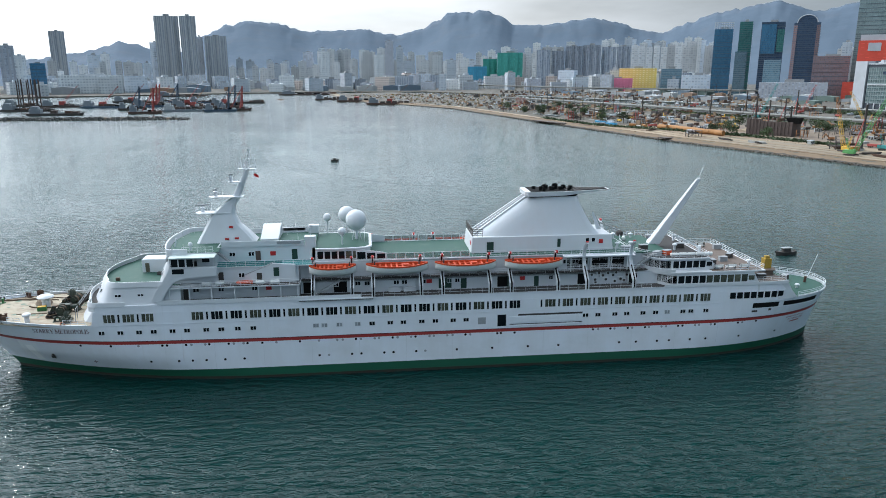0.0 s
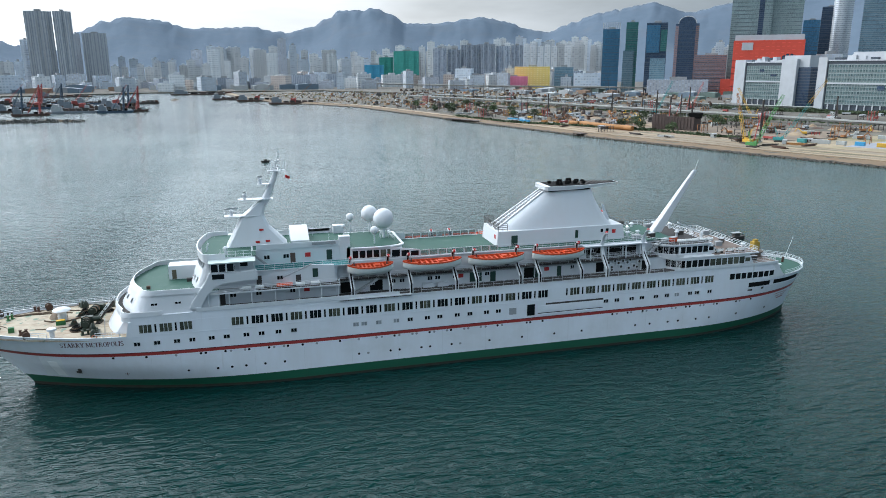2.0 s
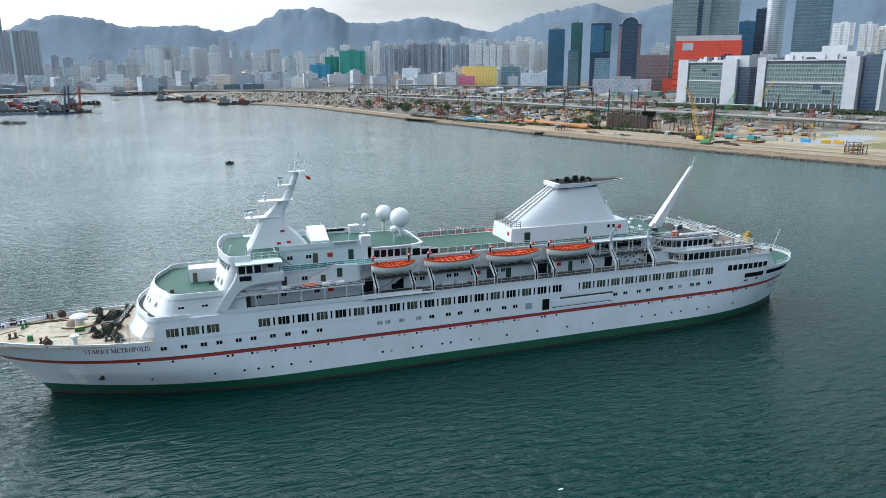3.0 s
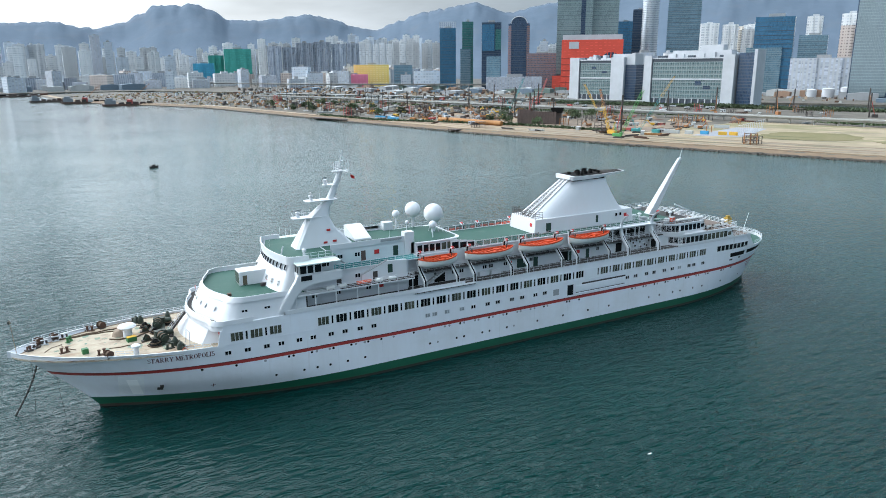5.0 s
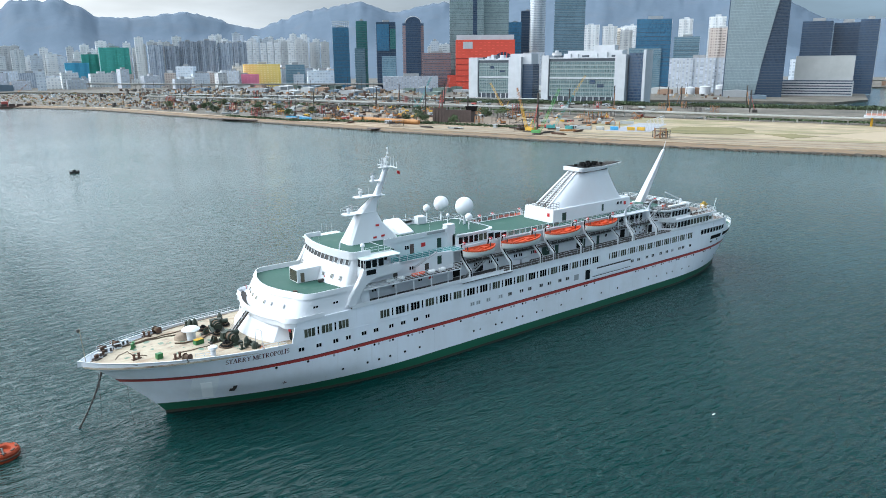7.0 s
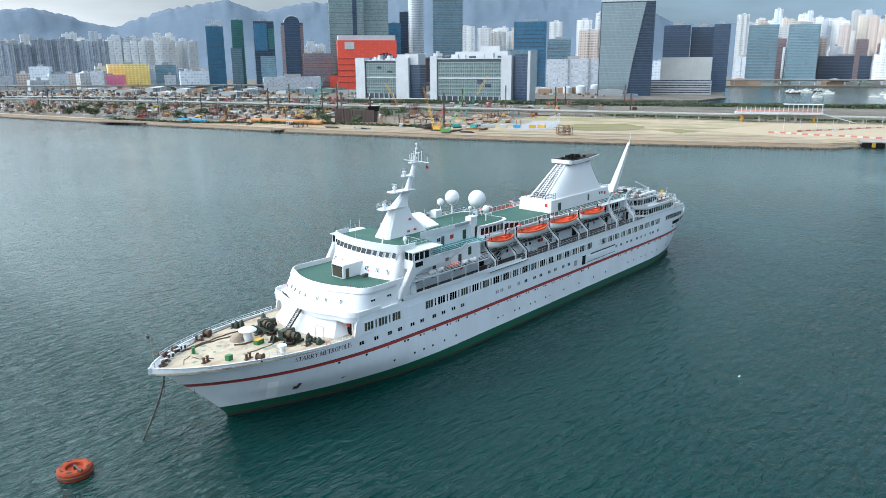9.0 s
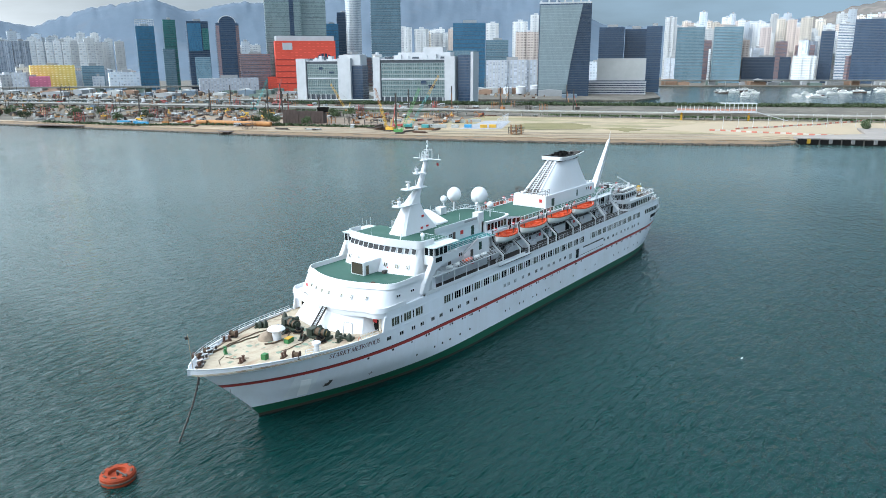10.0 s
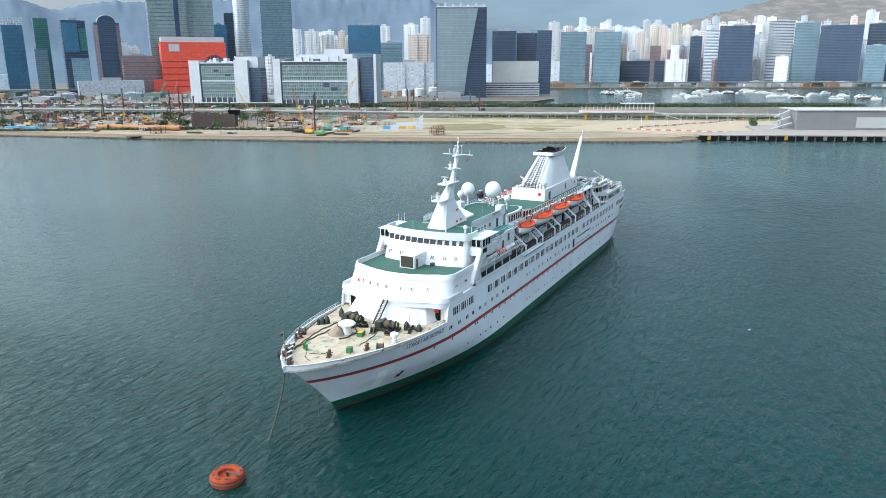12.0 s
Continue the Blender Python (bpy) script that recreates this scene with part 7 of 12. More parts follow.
for x, y, h in ((-61.4, -7.2, 1.6), (-61.0, -9.4, 1.3), (-65.2, 6.6, 1.5), (-65.9, 7.2, 1.3), (-60.6, 6.8, 1.6)):
    t = deck_thing("covered_gear", x, y, "deck gear under a dark green canvas cover", "canvas cover", 20, "covered deck gear")
    bm = bmesh.new()
    lathe(bm, [(0.5, 0), (0.48, h * 0.5), (0.3, h * 0.8), (0.06, h)], 9)
    for v in bm.verts:
        v.co += Vector((1, 1, 0)) * 0.1 * noise.noise(v.co * 2.3 + Vector((x, y, 0)))
    part("cover", bm, MACH_GREEN, t)
# gallows frame beside the house
t = deck_thing("gallows_frame", -59.5, -7.6, "thin white pipe gallows frame", "frame", 10)
for p, q in (((0, -1.0, 0), (0.2, -0.8, 2.3)), ((0, 1.0, 0), (0.2, 0.8, 2.3)), ((0.2, -0.8, 2.3), (0.2, 0.8, 2.3))):
    bm = bmesh.new()
    tube(bm, p, q, 0.06)
    part("pipe", bm, GREY_PAINT, t)
t = deck_thing("hatch_bed", -60.6, -8.2, "low dark green machinery bed", "machinery", 10)
bm = bmesh.new()
box(bm, -0.5, 0.5, -1.4, 1.4, 0, 0.35)
for y in (-0.9, 0.2, 1.0):
    lathe(bm, [(0.22, 0.35), (0.22, 0.7), (0.1, 0.8)], 10, (0, y, 0))
part("bed", bm, MACH_GREEN, t)
# ropes on deck
for pts, r in (([(-79, 3.6), (-74, 4.6), (-69, 5.4), (-64, 5.2)], 0.09), ([(-78, 0.6), (-77.6, -1.2), (-76.0, -2.4)], 0.06), ([(-71.2, -4.4), (-67.6, -4.2), (-64.4, -3.4)], 0.07), ([(-70.8, 0.0), (-69.4, -0.6), (-67.0, -0.8), (-64.6, 1.0)], 0.12), ([(-80.4, -1.5), (-79.4, 0.3), (-77.9, 1.2)], 0.05), ([(-78, 3.6), (-73, 4.2), (-67, 4.0)], 0.1)):
    bm = bmesh.new()
    run = at_len([(x, y, deck_height(x) + r) for x, y in pts], 0.8)
    pipe(bm, [(p.x, p.y + 0.12 * math.sin(p.x * 2.1), deck_height(p.x) + r) for p in run], r, 6)
    tagged(part("mooring_rope", bm, ROPE), "brown mooring rope lying on the foredeck", "rope", "ropes on the foredeck")
# stays inside the bow bulwark
for side in (-1, 1):
    for k in range(9):
        x = -83.2 + 1.15 * k
        b, z, h = breadth(x, sheer(x)) - 0.22, deck_height(x), sheer(x) - 0.06
        bm = bmesh.new()
        loft(bm, [[(x + o, side * b, z), (x + o, side * (b - 0.55), z), (x + o, side * (b - 0.12), h), (x + o, side * b, h)] for o in (-0.05, 0.05)])
        bmesh.ops.recalc_face_normals(bm, faces=bm.faces[:])
        part("bulwark_stay", bm, SHIP_WHITE, ship)
for x, y, r in ((-64.3, -5.9, 1.15), (-63.6, 0.0, 0.8), (-64.8, 3.6, 0.9), (-60.9, 3.8, 0.9)):
    t = deck_thing("rope_heap", x, y, "dark heap of coiled rope beside the winches", "rope", 0, "heaps of rope")
    for k in range(6):
        bm = bmesh.new()
        rr = r * (1 - 0.13 * k)
        pipe(bm, [(rr * math.cos(a) * (1 + 0.12 * math.sin(3 * a + k)), rr * math.sin(a), 0.1 + 0.15 * k + 0.05 * math.sin(2 * a + k)) for a in [j * math.pi / 9 for j in range(19)]], 0.1, 6)
        part("coil", bm, SOOT_AND_SHADE if k % 3 else ROPE, t)
for x, y, rz in ((-65.3, -2.9, 15), (-61.3, -2.2, 80), (-65.0, 1.6, -10), (-62.2, 5.2, 30)):
    t = deck_thing("chain_stopper", x, y, "dark chain stopper bolted to the foredeck", "stopper", rz, "chain stoppers")
    bm = bmesh.new()
    box(bm, -0.9, 0.9, -0.4, 0.4, 0, 0.18)
    part("bed", bm, STEEL_DARK, t)
    for Y in (-0.28, 0.28):
        bm = bmesh.new()
        loft(bm, [[(px, Y - 0.07, pz) for px, pz in ((-0.6, 0.18), (0.6, 0.18), (0.35, 0.9), (-0.1, 1.05))], [(px, Y + 0.07, pz) for px, pz in ((-0.6, 0.18), (0.6, 0.18), (0.35, 0.9), (-0.1, 1.05))]])
        bmesh.ops.recalc_face_normals(bm, faces=bm.faces[:])
        part("cheek", bm, MACH_GREEN, t)
    bm = bmesh.new()
    tube(bm, (0.1, -0.4, 0.7), (0.1, 0.4, 0.7), 0.16, seg=10)
    part("roller", bm, RUST, t)
# stair from the foredeck to the balcony
bm = bmesh.new()
for y in (-1.2, -0.3):
    beam(bm, (-61.6, y + 0.5, deck_height(-61)), (-58.6, y, 14.6), 0.1, 0.3)
for k in range(15):
    u = (k + 0.5) / 15
    x, z = -61.6 + 3.0 * u, deck_height(-61) + (14.6 - deck_height(-61)) * u
    box(bm, x - 0.13, x + 0.13, -1.2 + 0.5 * (1 - u), -0.3 + 0.5 * (1 - u), z, z + 0.05)
part("fore_stair", bm, STEEL_DARK, ship, "dark steel stair up the house front")
for y in (-1.2, -0.3):
    rails([(-61.6, y + 0.5, deck_height(-61)), (-58.6, y, 14.6)], 0.9, 2, 1.0, 0.03)
for y in (-9.3, 8.6):
    sign(-54.66, y, 12.7, 180, 0.95, 0.85)
t = thing("life_ring", -60.5, -11.2, deck_height(-60.5), "round orange life ring standing on the deck", "life ring")
bm = bmesh.new()
for k in range(16):
    a, b = 2 * math.pi * k / 16, 2 * math.pi * (k + 1) / 16
    tube(bm, (0.36 * math.cos(a), 0, 0.42 + 0.36 * math.sin(a)), (0.36 * math.cos(b), 0, 0.42 + 0.36 * math.sin(b)), 0.07, 0.07, 8)
part("ring", bm, mat("faded_life_ring", (0.5, 0.12, 0.06), 0.6, grain=0.2), t)
bm = bmesh.new()
tube(bm, (-84.3, 0.4, deck_height(-84.3)), (-84.6, 0.5, 17.5), 0.06, 0.05)
part("jack_staff", bm, mat("tan_staff", (0.3, 0.24, 0.17), 0.6), ship)
bm = bmesh.new()
lathe(bm, [(0.05, 0), (0.25, 0.1), (0.25, 0.5), (0.05, 0.6)], 10, (-84.7, 0.75, 16.6))
part("staff_lamp", bm, STEEL_DARK, ship)
for x, y in ((-81.6, 1.6), (-82.6, 0.6)):
    t = deck_thing("bow_roller", x, y, "rusty roller fairlead at the bow", "fairlead", 30, "bow rollers")
    bm = bmesh.new()
    box(bm, -0.5, 0.5, -0.5, 0.5, 0, 0.2)
    part("plate", bm, STEEL_DARK, t)
    for X in (-0.25, 0.25):
        bm = bmesh.new()
        lathe(bm, [(0.16, 0.2), (0.12, 0.5), (0.18, 0.8)], 12, (X, 0, 0))
        part("roller", bm, RUST, t)
# stair house and furniture of the observation deck
t = thing("stair_cabin", -46.9, -0.2, 17.8, "white box-shaped stair cabin with a dark glazed front", "cabin")
bm = bmesh.new()
loft(bm, [[(x, y, 0) for x, y in ((-2.1, -1.6), (2.2, -1.6), (2.2, 1.6), (-2.1, 1.6))], [(x, y, 2.5) for x, y in ((-2.1, -1.6), (3.4, -1.6), (3.4, 1.6), (-2.1, 1.6))]])
bmesh.ops.recalc_face_normals(bm, faces=bm.faces[:])
soften(bm, 0.06)
part("shell", bm, SHIP_WHITE, t)
bm = bmesh.new()
box(bm, -2.14, -2.08, -1.35, 1.35, 0.2, 2.3)
part("front_glass", bm, mat("brown_tinted_glass", (0.06, 0.05, 0.035), 0.1, spec=0.7, grain=0.3), t)
bm = bmesh.new()
box(bm, -1.5, -0.75, -1.64, -1.58, 0.1, 1.8)
part("side_door", bm, mat("brown_side_door", (0.11, 0.09, 0.06), 0.5), t)
t = thing("hose_reel", -44.9, -3.6, 17.8, "red hose reel with a dark bench by the bridge front", "hose reel")
bm = bmesh.new()
box(bm, -0.9, 0.9, -0.3, 0.3, 0, 0.55)
part("bench", bm, STEEL_DARK, t)
bm = bmesh.new()
tube(bm, (0.6, -0.25, 0.9), (0.6, 0.25, 0.9), 0.35, 0.35, 14)
part("reel", bm, RED_SIGN, t)
bm = bmesh.new()
pipe(bm, [(0.8, -0.5, 0.08), (0.4, -1.2, 0.06), (0.9, -2.0, 0.06), (0.5, -2.6, 0.06)], 0.1, 6)
part("hose", bm, RED_SIGN, t)
t = thing("hose_box", -51.9, -6.6, 17.8, "small red hose box on the green deck", "box")
bm = bmesh.new()
box(bm, -0.3, 0.3, -0.3, 0.3, 0, 0.5)
soften(bm, 0.04)
part("body", bm, RUST, t)

# ---- on the water: buoy, chain, small boats ----
t = thing("mooring_buoy", -96.9, 0.4, 0.0, "weathered orange round mooring buoy afloat", "buoy")
bm = bmesh.new()
lathe(bm, [(2.0, -0.6), (2.25, -0.3), (2.3, 0.2), (2.3, 0.95), (2.1, 1.2), (1.55, 1.3), (1.2, 1.15), (1.1, 0.7), (0.05, 0.65)], 36)
part("float", bm, BUOY_ORANGE, t)
bm = bmesh.new()
lathe(bm, [(2.31, 0.32), (2.42, 0.38), (2.42, 0.58), (2.31, 0.64)], 36)
part("fender_band", bm, RUST, t)
for k in range(8):
    bm = bmesh.new()
    a = k * math.pi / 4
    box(bm, -0.12, 0.12, -0.35, 0.35, 1.26, 1.36)
    ob = part("plate", bm, RUST, t)
    ob.matrix_basis = Matrix.Rotation(a, 4, "Z") @ Matrix.Translation((1.8, 0, 0))
bm = bmesh.new()
tube(bm, (0, 0, 0.6), (0, 0, 1.35), 0.18)
part("swivel", bm, STEEL_DARK, t)
bm = bmesh.new()
tube(bm, (0, 0.0, 1.3), (0.0, -2.4, 1.4), 0.12)
part("shackle", bm, STEEL_DARK, t)
t = thing("anchor_chain", -84.6, 0.4, 0, "slack dark mooring chain from bow to water", "chain")
pts = [Vector((-81.8 - 4.5 * u ** 1.4, 2.4 + 0.1 * u, 9.2 - 9.5 * u)) for u in [k / 22 for k in range(23)]]
off = Vector((84.6, -0.4, 0))
for k, (a, b) in enumerate(zip(pts, pts[1:])):
    a, b = a + off, b + off
    bm = bmesh.new()
    tube(bm, a.lerp(b, -0.12), a.lerp(b, 1.12), 0.11 if k % 2 else 0.17, None, 6)
    part("link", bm, STEEL_DARK, t)


for x, y, z, dx in ((-82.6, 1.0, 9.6, -0.6), (-79.2, -1.6, 7.2, 0.4)):
    t = thing("hanging_line", x, y, 0, "thin dark line hanging from the bow into the water", "rope", 0, "lines at the bow")
    bm = bmesh.new()
    pipe(bm, [(dx * u * u, 0.2 * u, z * (1 - u) - 0.1) for u in [k / 8 for k in range(9)]], 0.035)
    part("line", bm, STEEL_DARK, t)


def sampan(x, y, rz, length, label):
    t = thing("sampan", x, y, 0, label, "boat", rz, "small boats on the harbour")
    bm = bmesh.new()
    rows = []
    for k in range(11):
        u = -1 + 0.2 * k
        w, s = length * 0.14 * (1 - abs(u) ** 3), 0.25 * u * u * length * 0.12
        rows.append([(u * length / 2, w + 0.05, 1.0 + s), (u * length / 2, w * 0.7 + 0.02, -0.3), (u * length / 2, -w * 0.7 - 0.02, -0.3), (u * length / 2, -w - 0.05, 1.0 + s)])
    loft(bm, rows)
    bmesh.ops.recalc_face_normals(bm, faces=bm.faces[:])
    part("hull", bm, STEEL_DARK, t)
    bm = bmesh.new()
    box(bm, -length * 0.18, length * 0.15, -length * 0.09, length * 0.09, 1.0, 1.9)
    soften(bm, 0.1)
    part("cabin", bm, STEEL_DARK, t)
    bm = bmesh.new()
    box(bm, -length * 0.25, length * 0.2, -length * 0.11, length * 0.11, 2.2, 2.3)
    part("canopy", bm, GREY_PAINT, t)
    for X in (-0.22, 0.18):
        bm = bmesh.new()
        tube(bm, (X * length, 0, 0.9), (X * length, 0, 2.25), 0.06)
        part("canopy_post", bm, STEEL_DARK, t)
    for X in (-0.45, 0.4, 0.47):
        bm = bmesh.new()
        tube(bm, (X * length, length * 0.05, 0.95), (X * length, length * 0.05 + 0.3, 0.95), 0.35, 0.35, 10)
        part("tyre_fender", bm, SOOT_AND_SHADE, t)


sampan(-26, 308.5, 10, 5, "small dark work boat on open water")
sampan(119, 61, 5, 7, "dark work boat passing behind the ship")
t = thing("floating_litter", -3.6, -57.5, 0.0, "small pale scrap of litter afloat", "litter")
bm = bmesh.new()
box(bm, -0.35, 0.35, -0.1, 0.1, -0.05, 0.06)
soften(bm, 0.02)
part("scrap", bm, BOAT_WHITE, t)

# ---- city buildings ----
def facade(name, wall, glass, floor=3.2, bay=3.0, band=0.55, share=0.7, rough=0.25, wall_rough=0.7, vary=0.25, mirror=0.0, cells=0.6, patch=0.0):
    """Walls with rows of windows, in metres from the building's foot."""
    m = bpy.data.materials.new(name)
    m.use_nodes = True
    n, l = m.node_tree.nodes, m.node_tree.links
    b = n["Principled BSDF"]
    co, sep = n.new("ShaderNodeTexCoord"), n.new("ShaderNodeSeparateXYZ")
    l.new(co.outputs["Object"], sep.inputs[0])

    def node(op, a, v=None, w=None):
        x = n.new("ShaderNodeMath")
        x.operation = op
        l.new(a, x.inputs[0])
        for k, s in ((1, v), (2, w)):
            if s is None:
                continue
            if isinstance(s, (int, float)):
                x.inputs[k].default_value = s
            else:
                l.new(s, x.inputs[k])
        return x.outputs[0]

    rows = node("LESS_THAN", node("FRACT", node("DIVIDE", sep.outputs[2], floor)), band)
    along = node("ADD", sep.outputs[0], sep.outputs[1])
    cols = node("LESS_THAN", node("FRACT", node("DIVIDE", along, bay)), share)
    win = node("MULTIPLY", rows, cols)
    cell = n.new("ShaderNodeCombineXYZ")
    l.new(node("FLOOR", node("DIVIDE", sep.outputs[2], floor)), cell.inputs[2])
    l.new(node("FLOOR", node("DIVIDE", along, bay)), cell.inputs[0])
    rnd = n.new("ShaderNodeTexWhiteNoise")
    l.new(cell.outputs[0], rnd.inputs["Vector"])
    gl, mx, hv, inf, rr = n.new("ShaderNodeMix"), n.new("ShaderNodeMix"), n.new("ShaderNodeHueSaturation"), n.new("ShaderNodeObjectInfo"), n.new("ShaderNodeMapRange")
    gl.data_type = mx.data_type = "RGBA"
    gl.inputs["A"].default_value, gl.inputs["B"].default_value = (*glass, 1), (*[min(1, c * 2.2 + 0.008) for c in glass], 1)
    l.new(node("MULTIPLY", rnd.outputs["Value"], cells), gl.inputs["Factor"])
    if patch:
        # sky reflections painted as paler patches over the glass
        pt, pr, px = n.new("ShaderNodeTexNoise"), n.new("ShaderNodeMapRange"), n.new("ShaderNodeMix")
        pm = n.new("ShaderNodeMapping")
        pm.inputs["Scale"].default_value = (1, 1, 0.45)
        l.new(co.outputs["Object"], pm.inputs["Vector"])
        l.new(pm.outputs["Vector"], pt.inputs["Vector"])
        pt.inputs["Scale"].default_value, pt.inputs["Detail"].default_value = 0.035, 3
        pr.inputs["From Min"].default_value, pr.inputs["From Max"].default_value = 0.5, 0.56
        pr.inputs["To Max"].default_value = patch
        l.new(pt.outputs["Fac"], pr.inputs["Value"])
        px.data_type = "RGBA"
        px.inputs["B"].default_value = (*[min(1, c * 1.7 + 0.015) for c in glass], 1)
        l.new(gl.outputs["Result"], px.inputs["A"])
        l.new(pr.outputs["Result"], px.inputs["Factor"])
        gl = px
    big = n.new("ShaderNodeTexNoise")
    big.inputs["Scale"].default_value, big.inputs["Detail"].default_value = 0.06, 5
    l.new(co.outputs["Object"], big.inputs["Vector"])
    wl2 = n.new("ShaderNodeMix")
    wl2.data_type = "RGBA"
    wl2.inputs["A"].default_value, wl2.inputs["B"].default_value = (*wall, 1), (*[c * 0.7 for c in wall], 1)
    l.new(big.outputs["Fac"], wl2.inputs["Factor"])
    l.new(wl2.outputs["Result"], mx.inputs["A"])
    l.new(gl.outputs["Result"], mx.inputs["B"])
    l.new(win, mx.inputs["Factor"])
    rr.inputs["To Min"].default_value, rr.inputs["To Max"].default_value = 1 - vary, 1 + vary
    l.new(inf.outputs["Random"], rr.inputs["Value"])
    l.new(rr.outputs["Result"], hv.inputs["Value"])
    l.new(mx.outputs["Result"], hv.inputs["Color"])
    l.new(hv.outputs["Color"], b.inputs["Base Color"])
    rg = n.new("ShaderNodeMapRange")
    rg.inputs["To Min"].default_value, rg.inputs["To Max"].default_value = wall_rough, rough
    l.new(win, rg.inputs["Value"])
    l.new(rg.outputs["Result"], b.inputs["Roughness"])
    if mirror:
        l.new(node("MULTIPLY", win, mirror), b.inputs["Metallic"])
    return m


# estate walls and panes paler and bluer, distance haze painted into their colours
STYLES = {
    "pale": (facade("pale_tower", (0.68, 0.685, 0.685), (0.32, 0.335, 0.355), 6.6, 7.5, 0.55, 0.5, vary=0.3), "pale residential tower with small windows", "block"),
    "white": (facade("white_tower", (0.72, 0.735, 0.74), (0.31, 0.33, 0.355), 6.2, 6.4, 0.5, 0.55), "white residential tower with small windows", "block"),
    "peach": (facade("peach_tower", (0.66, 0.56, 0.50), (0.22, 0.18, 0.17), 6.0, 6.0, 0.5, 0.5), "peach-coloured residential tower with small windows", "block"),
    "cream": (facade("cream_tower", (0.70, 0.635, 0.555), (0.20, 0.18, 0.16), 6.4, 7.0, 0.55, 0.5), "cream residential tower with small windows", "block"),
    "rose": (facade("rose_tower", (0.57, 0.49, 0.465), (0.19, 0.16, 0.155), 6.2, 6.8, 0.55, 0.5), "dull rose residential tower with small windows", "block"),
    "grey": (facade("grey_tower", (0.60, 0.645, 0.70), (0.30, 0.34, 0.39), 6.2, 6.6, 0.5, 0.6), "grey residential tower with small windows", "block"),
    "brown": (facade("hazed_brown_tower", (0.46, 0.47, 0.51), (0.29, 0.31, 0.35), 3.0, 5.5, 0.85, 0.55), "haze-paled blue-grey residential tower with small windows", "block"),
    "tan": (facade("hazed_tan_tower", (0.58, 0.605, 0.64), (0.36, 0.39, 0.44), 3.0, 6.5, 0.9, 0.5), "haze-paled grey concrete tower with small windows", "block"),
    "ribbed": (facade("ribbed_tower", (0.47, 0.48, 0.49), (0.24, 0.26, 0.29), 3.0, 7.0, 1.1, 0.5, vary=0.1, cells=0.2), "tall grey residential tower with vertical ribs", "block"),
    "dark": (facade("dark_estate", (0.41, 0.445, 0.50), (0.17, 0.195, 0.235), 3.0, 5.0, 0.85, 0.62), "dark grey high-rise housing block", "block"),
    "brick": (facade("brick_office", (0.28, 0.17, 0.16), (0.10, 0.11, 0.14), 3.6, 3.0, 0.5, 0.8), "reddish brick low-rise office block", "office"),
    "blue": (facade("blue_glass", (0.055, 0.13, 0.20), (0.035, 0.125, 0.215), 3.8, 1.6, 0.8, 0.85, 0.08, 0.3, mirror=0.12, cells=0.5, patch=0.55), "blue glass office tower with a flat roof", "office"),
    "navy": (facade("navy_glass", (0.045, 0.066, 0.10), (0.022, 0.042, 0.075), 3.9, 1.8, 0.75, 0.85, 0.08, 0.35, mirror=0.1, cells=0.5, patch=0.55), "dark blue glass office tower with a flat roof", "office"),
    "teal": (facade("teal_glass", (0.07, 0.17, 0.165), (0.03, 0.135, 0.13), 3.8, 1.6, 0.75, 0.85, 0.08, 0.3, mirror=0.15, cells=0.5, patch=0.55), "teal glass office tower with a flat roof", "office"),
    "glass": (facade("grey_glass", (0.20, 0.265, 0.30), (0.10, 0.175, 0.22), 3.9, 1.8, 0.75, 0.85, 0.08, 0.35, mirror=0.25, cells=0.5, patch=0.55), "grey-blue glass office tower with a flat roof", "office"),
    "greenglass": (facade("green_glass", (0.17, 0.215, 0.215), (0.20, 0.26, 0.26), 4.0, 1.6, 0.7, 0.9, 0.15, 0.3, mirror=0.5, cells=0.5, patch=0.55), "tall green-grey glass office tower with a flat roof", "office"),
    "silver": (facade("silver_glass", (0.5, 0.52, 0.55), (0.36, 0.40, 0.44), 4.0, 2.0, 0.55, 0.9, 0.12, 0.25, mirror=0.5, cells=0.5, patch=0.55), "silver glass office tower with a flat roof", "office"),
    "striped": (facade("striped_office", (0.6, 0.61, 0.62), (0.06, 0.09, 0.13), 4.0, 40.0, 0.55, 1.0, 0.15), "office tower with white and dark bands", "office"),
    "yellow": (facade("yellow_hall", (0.84, 0.60, 0.16), (0.86, 0.70, 0.34), 5.0, 8.0, 0.3, 0.5, 0.6), "bright yellow flat-roofed market hall", "hall"),
    "pink": (facade("pink_hall", (0.72, 0.20, 0.30), (0.62, 0.16, 0.24), 5.0, 8.0, 0.3, 0.5, 0.6), "pink low flat-roofed hall", "hall"),
    "scaffold_blue": (facade("blue_netting", (0.08, 0.40, 0.58), (0.05, 0.30, 0.48), 6.0, 5.0, 0.5, 0.5, 0.8, 0.8), "tower wrapped in blue scaffold netting", "block"),
    "scaffold_green": (facade("green_netting", (0.06, 0.33, 0.27), (0.035, 0.22, 0.19), 6.0, 5.0, 0.5, 0.5, 0.8, 0.8), "tower wrapped in green scaffold netting", "block"),
    "red": (facade("red_mall", (0.72, 0.085, 0.05), (0.55, 0.055, 0.035), 6.0, 9.0, 0.2, 0.6, 0.4), "bright red windowless shopping block", "mall"),
}
WHITEWALL = mat("white_wall_panels", (0.50, 0.515, 0.54), 0.6, grain=0.2, grain_scale=0.1, stain=0.2, stain_scale=0.04)
ROOFGREY = mat("grey_roof", (0.3, 0.3, 0.3), 0.8, grain=0.3, grain_scale=0.2)
BANDGREY = mat("dark_grey_spandrel", (0.05, 0.065, 0.085), 0.4, grain=0.2)
city_rng = random.Random(12)


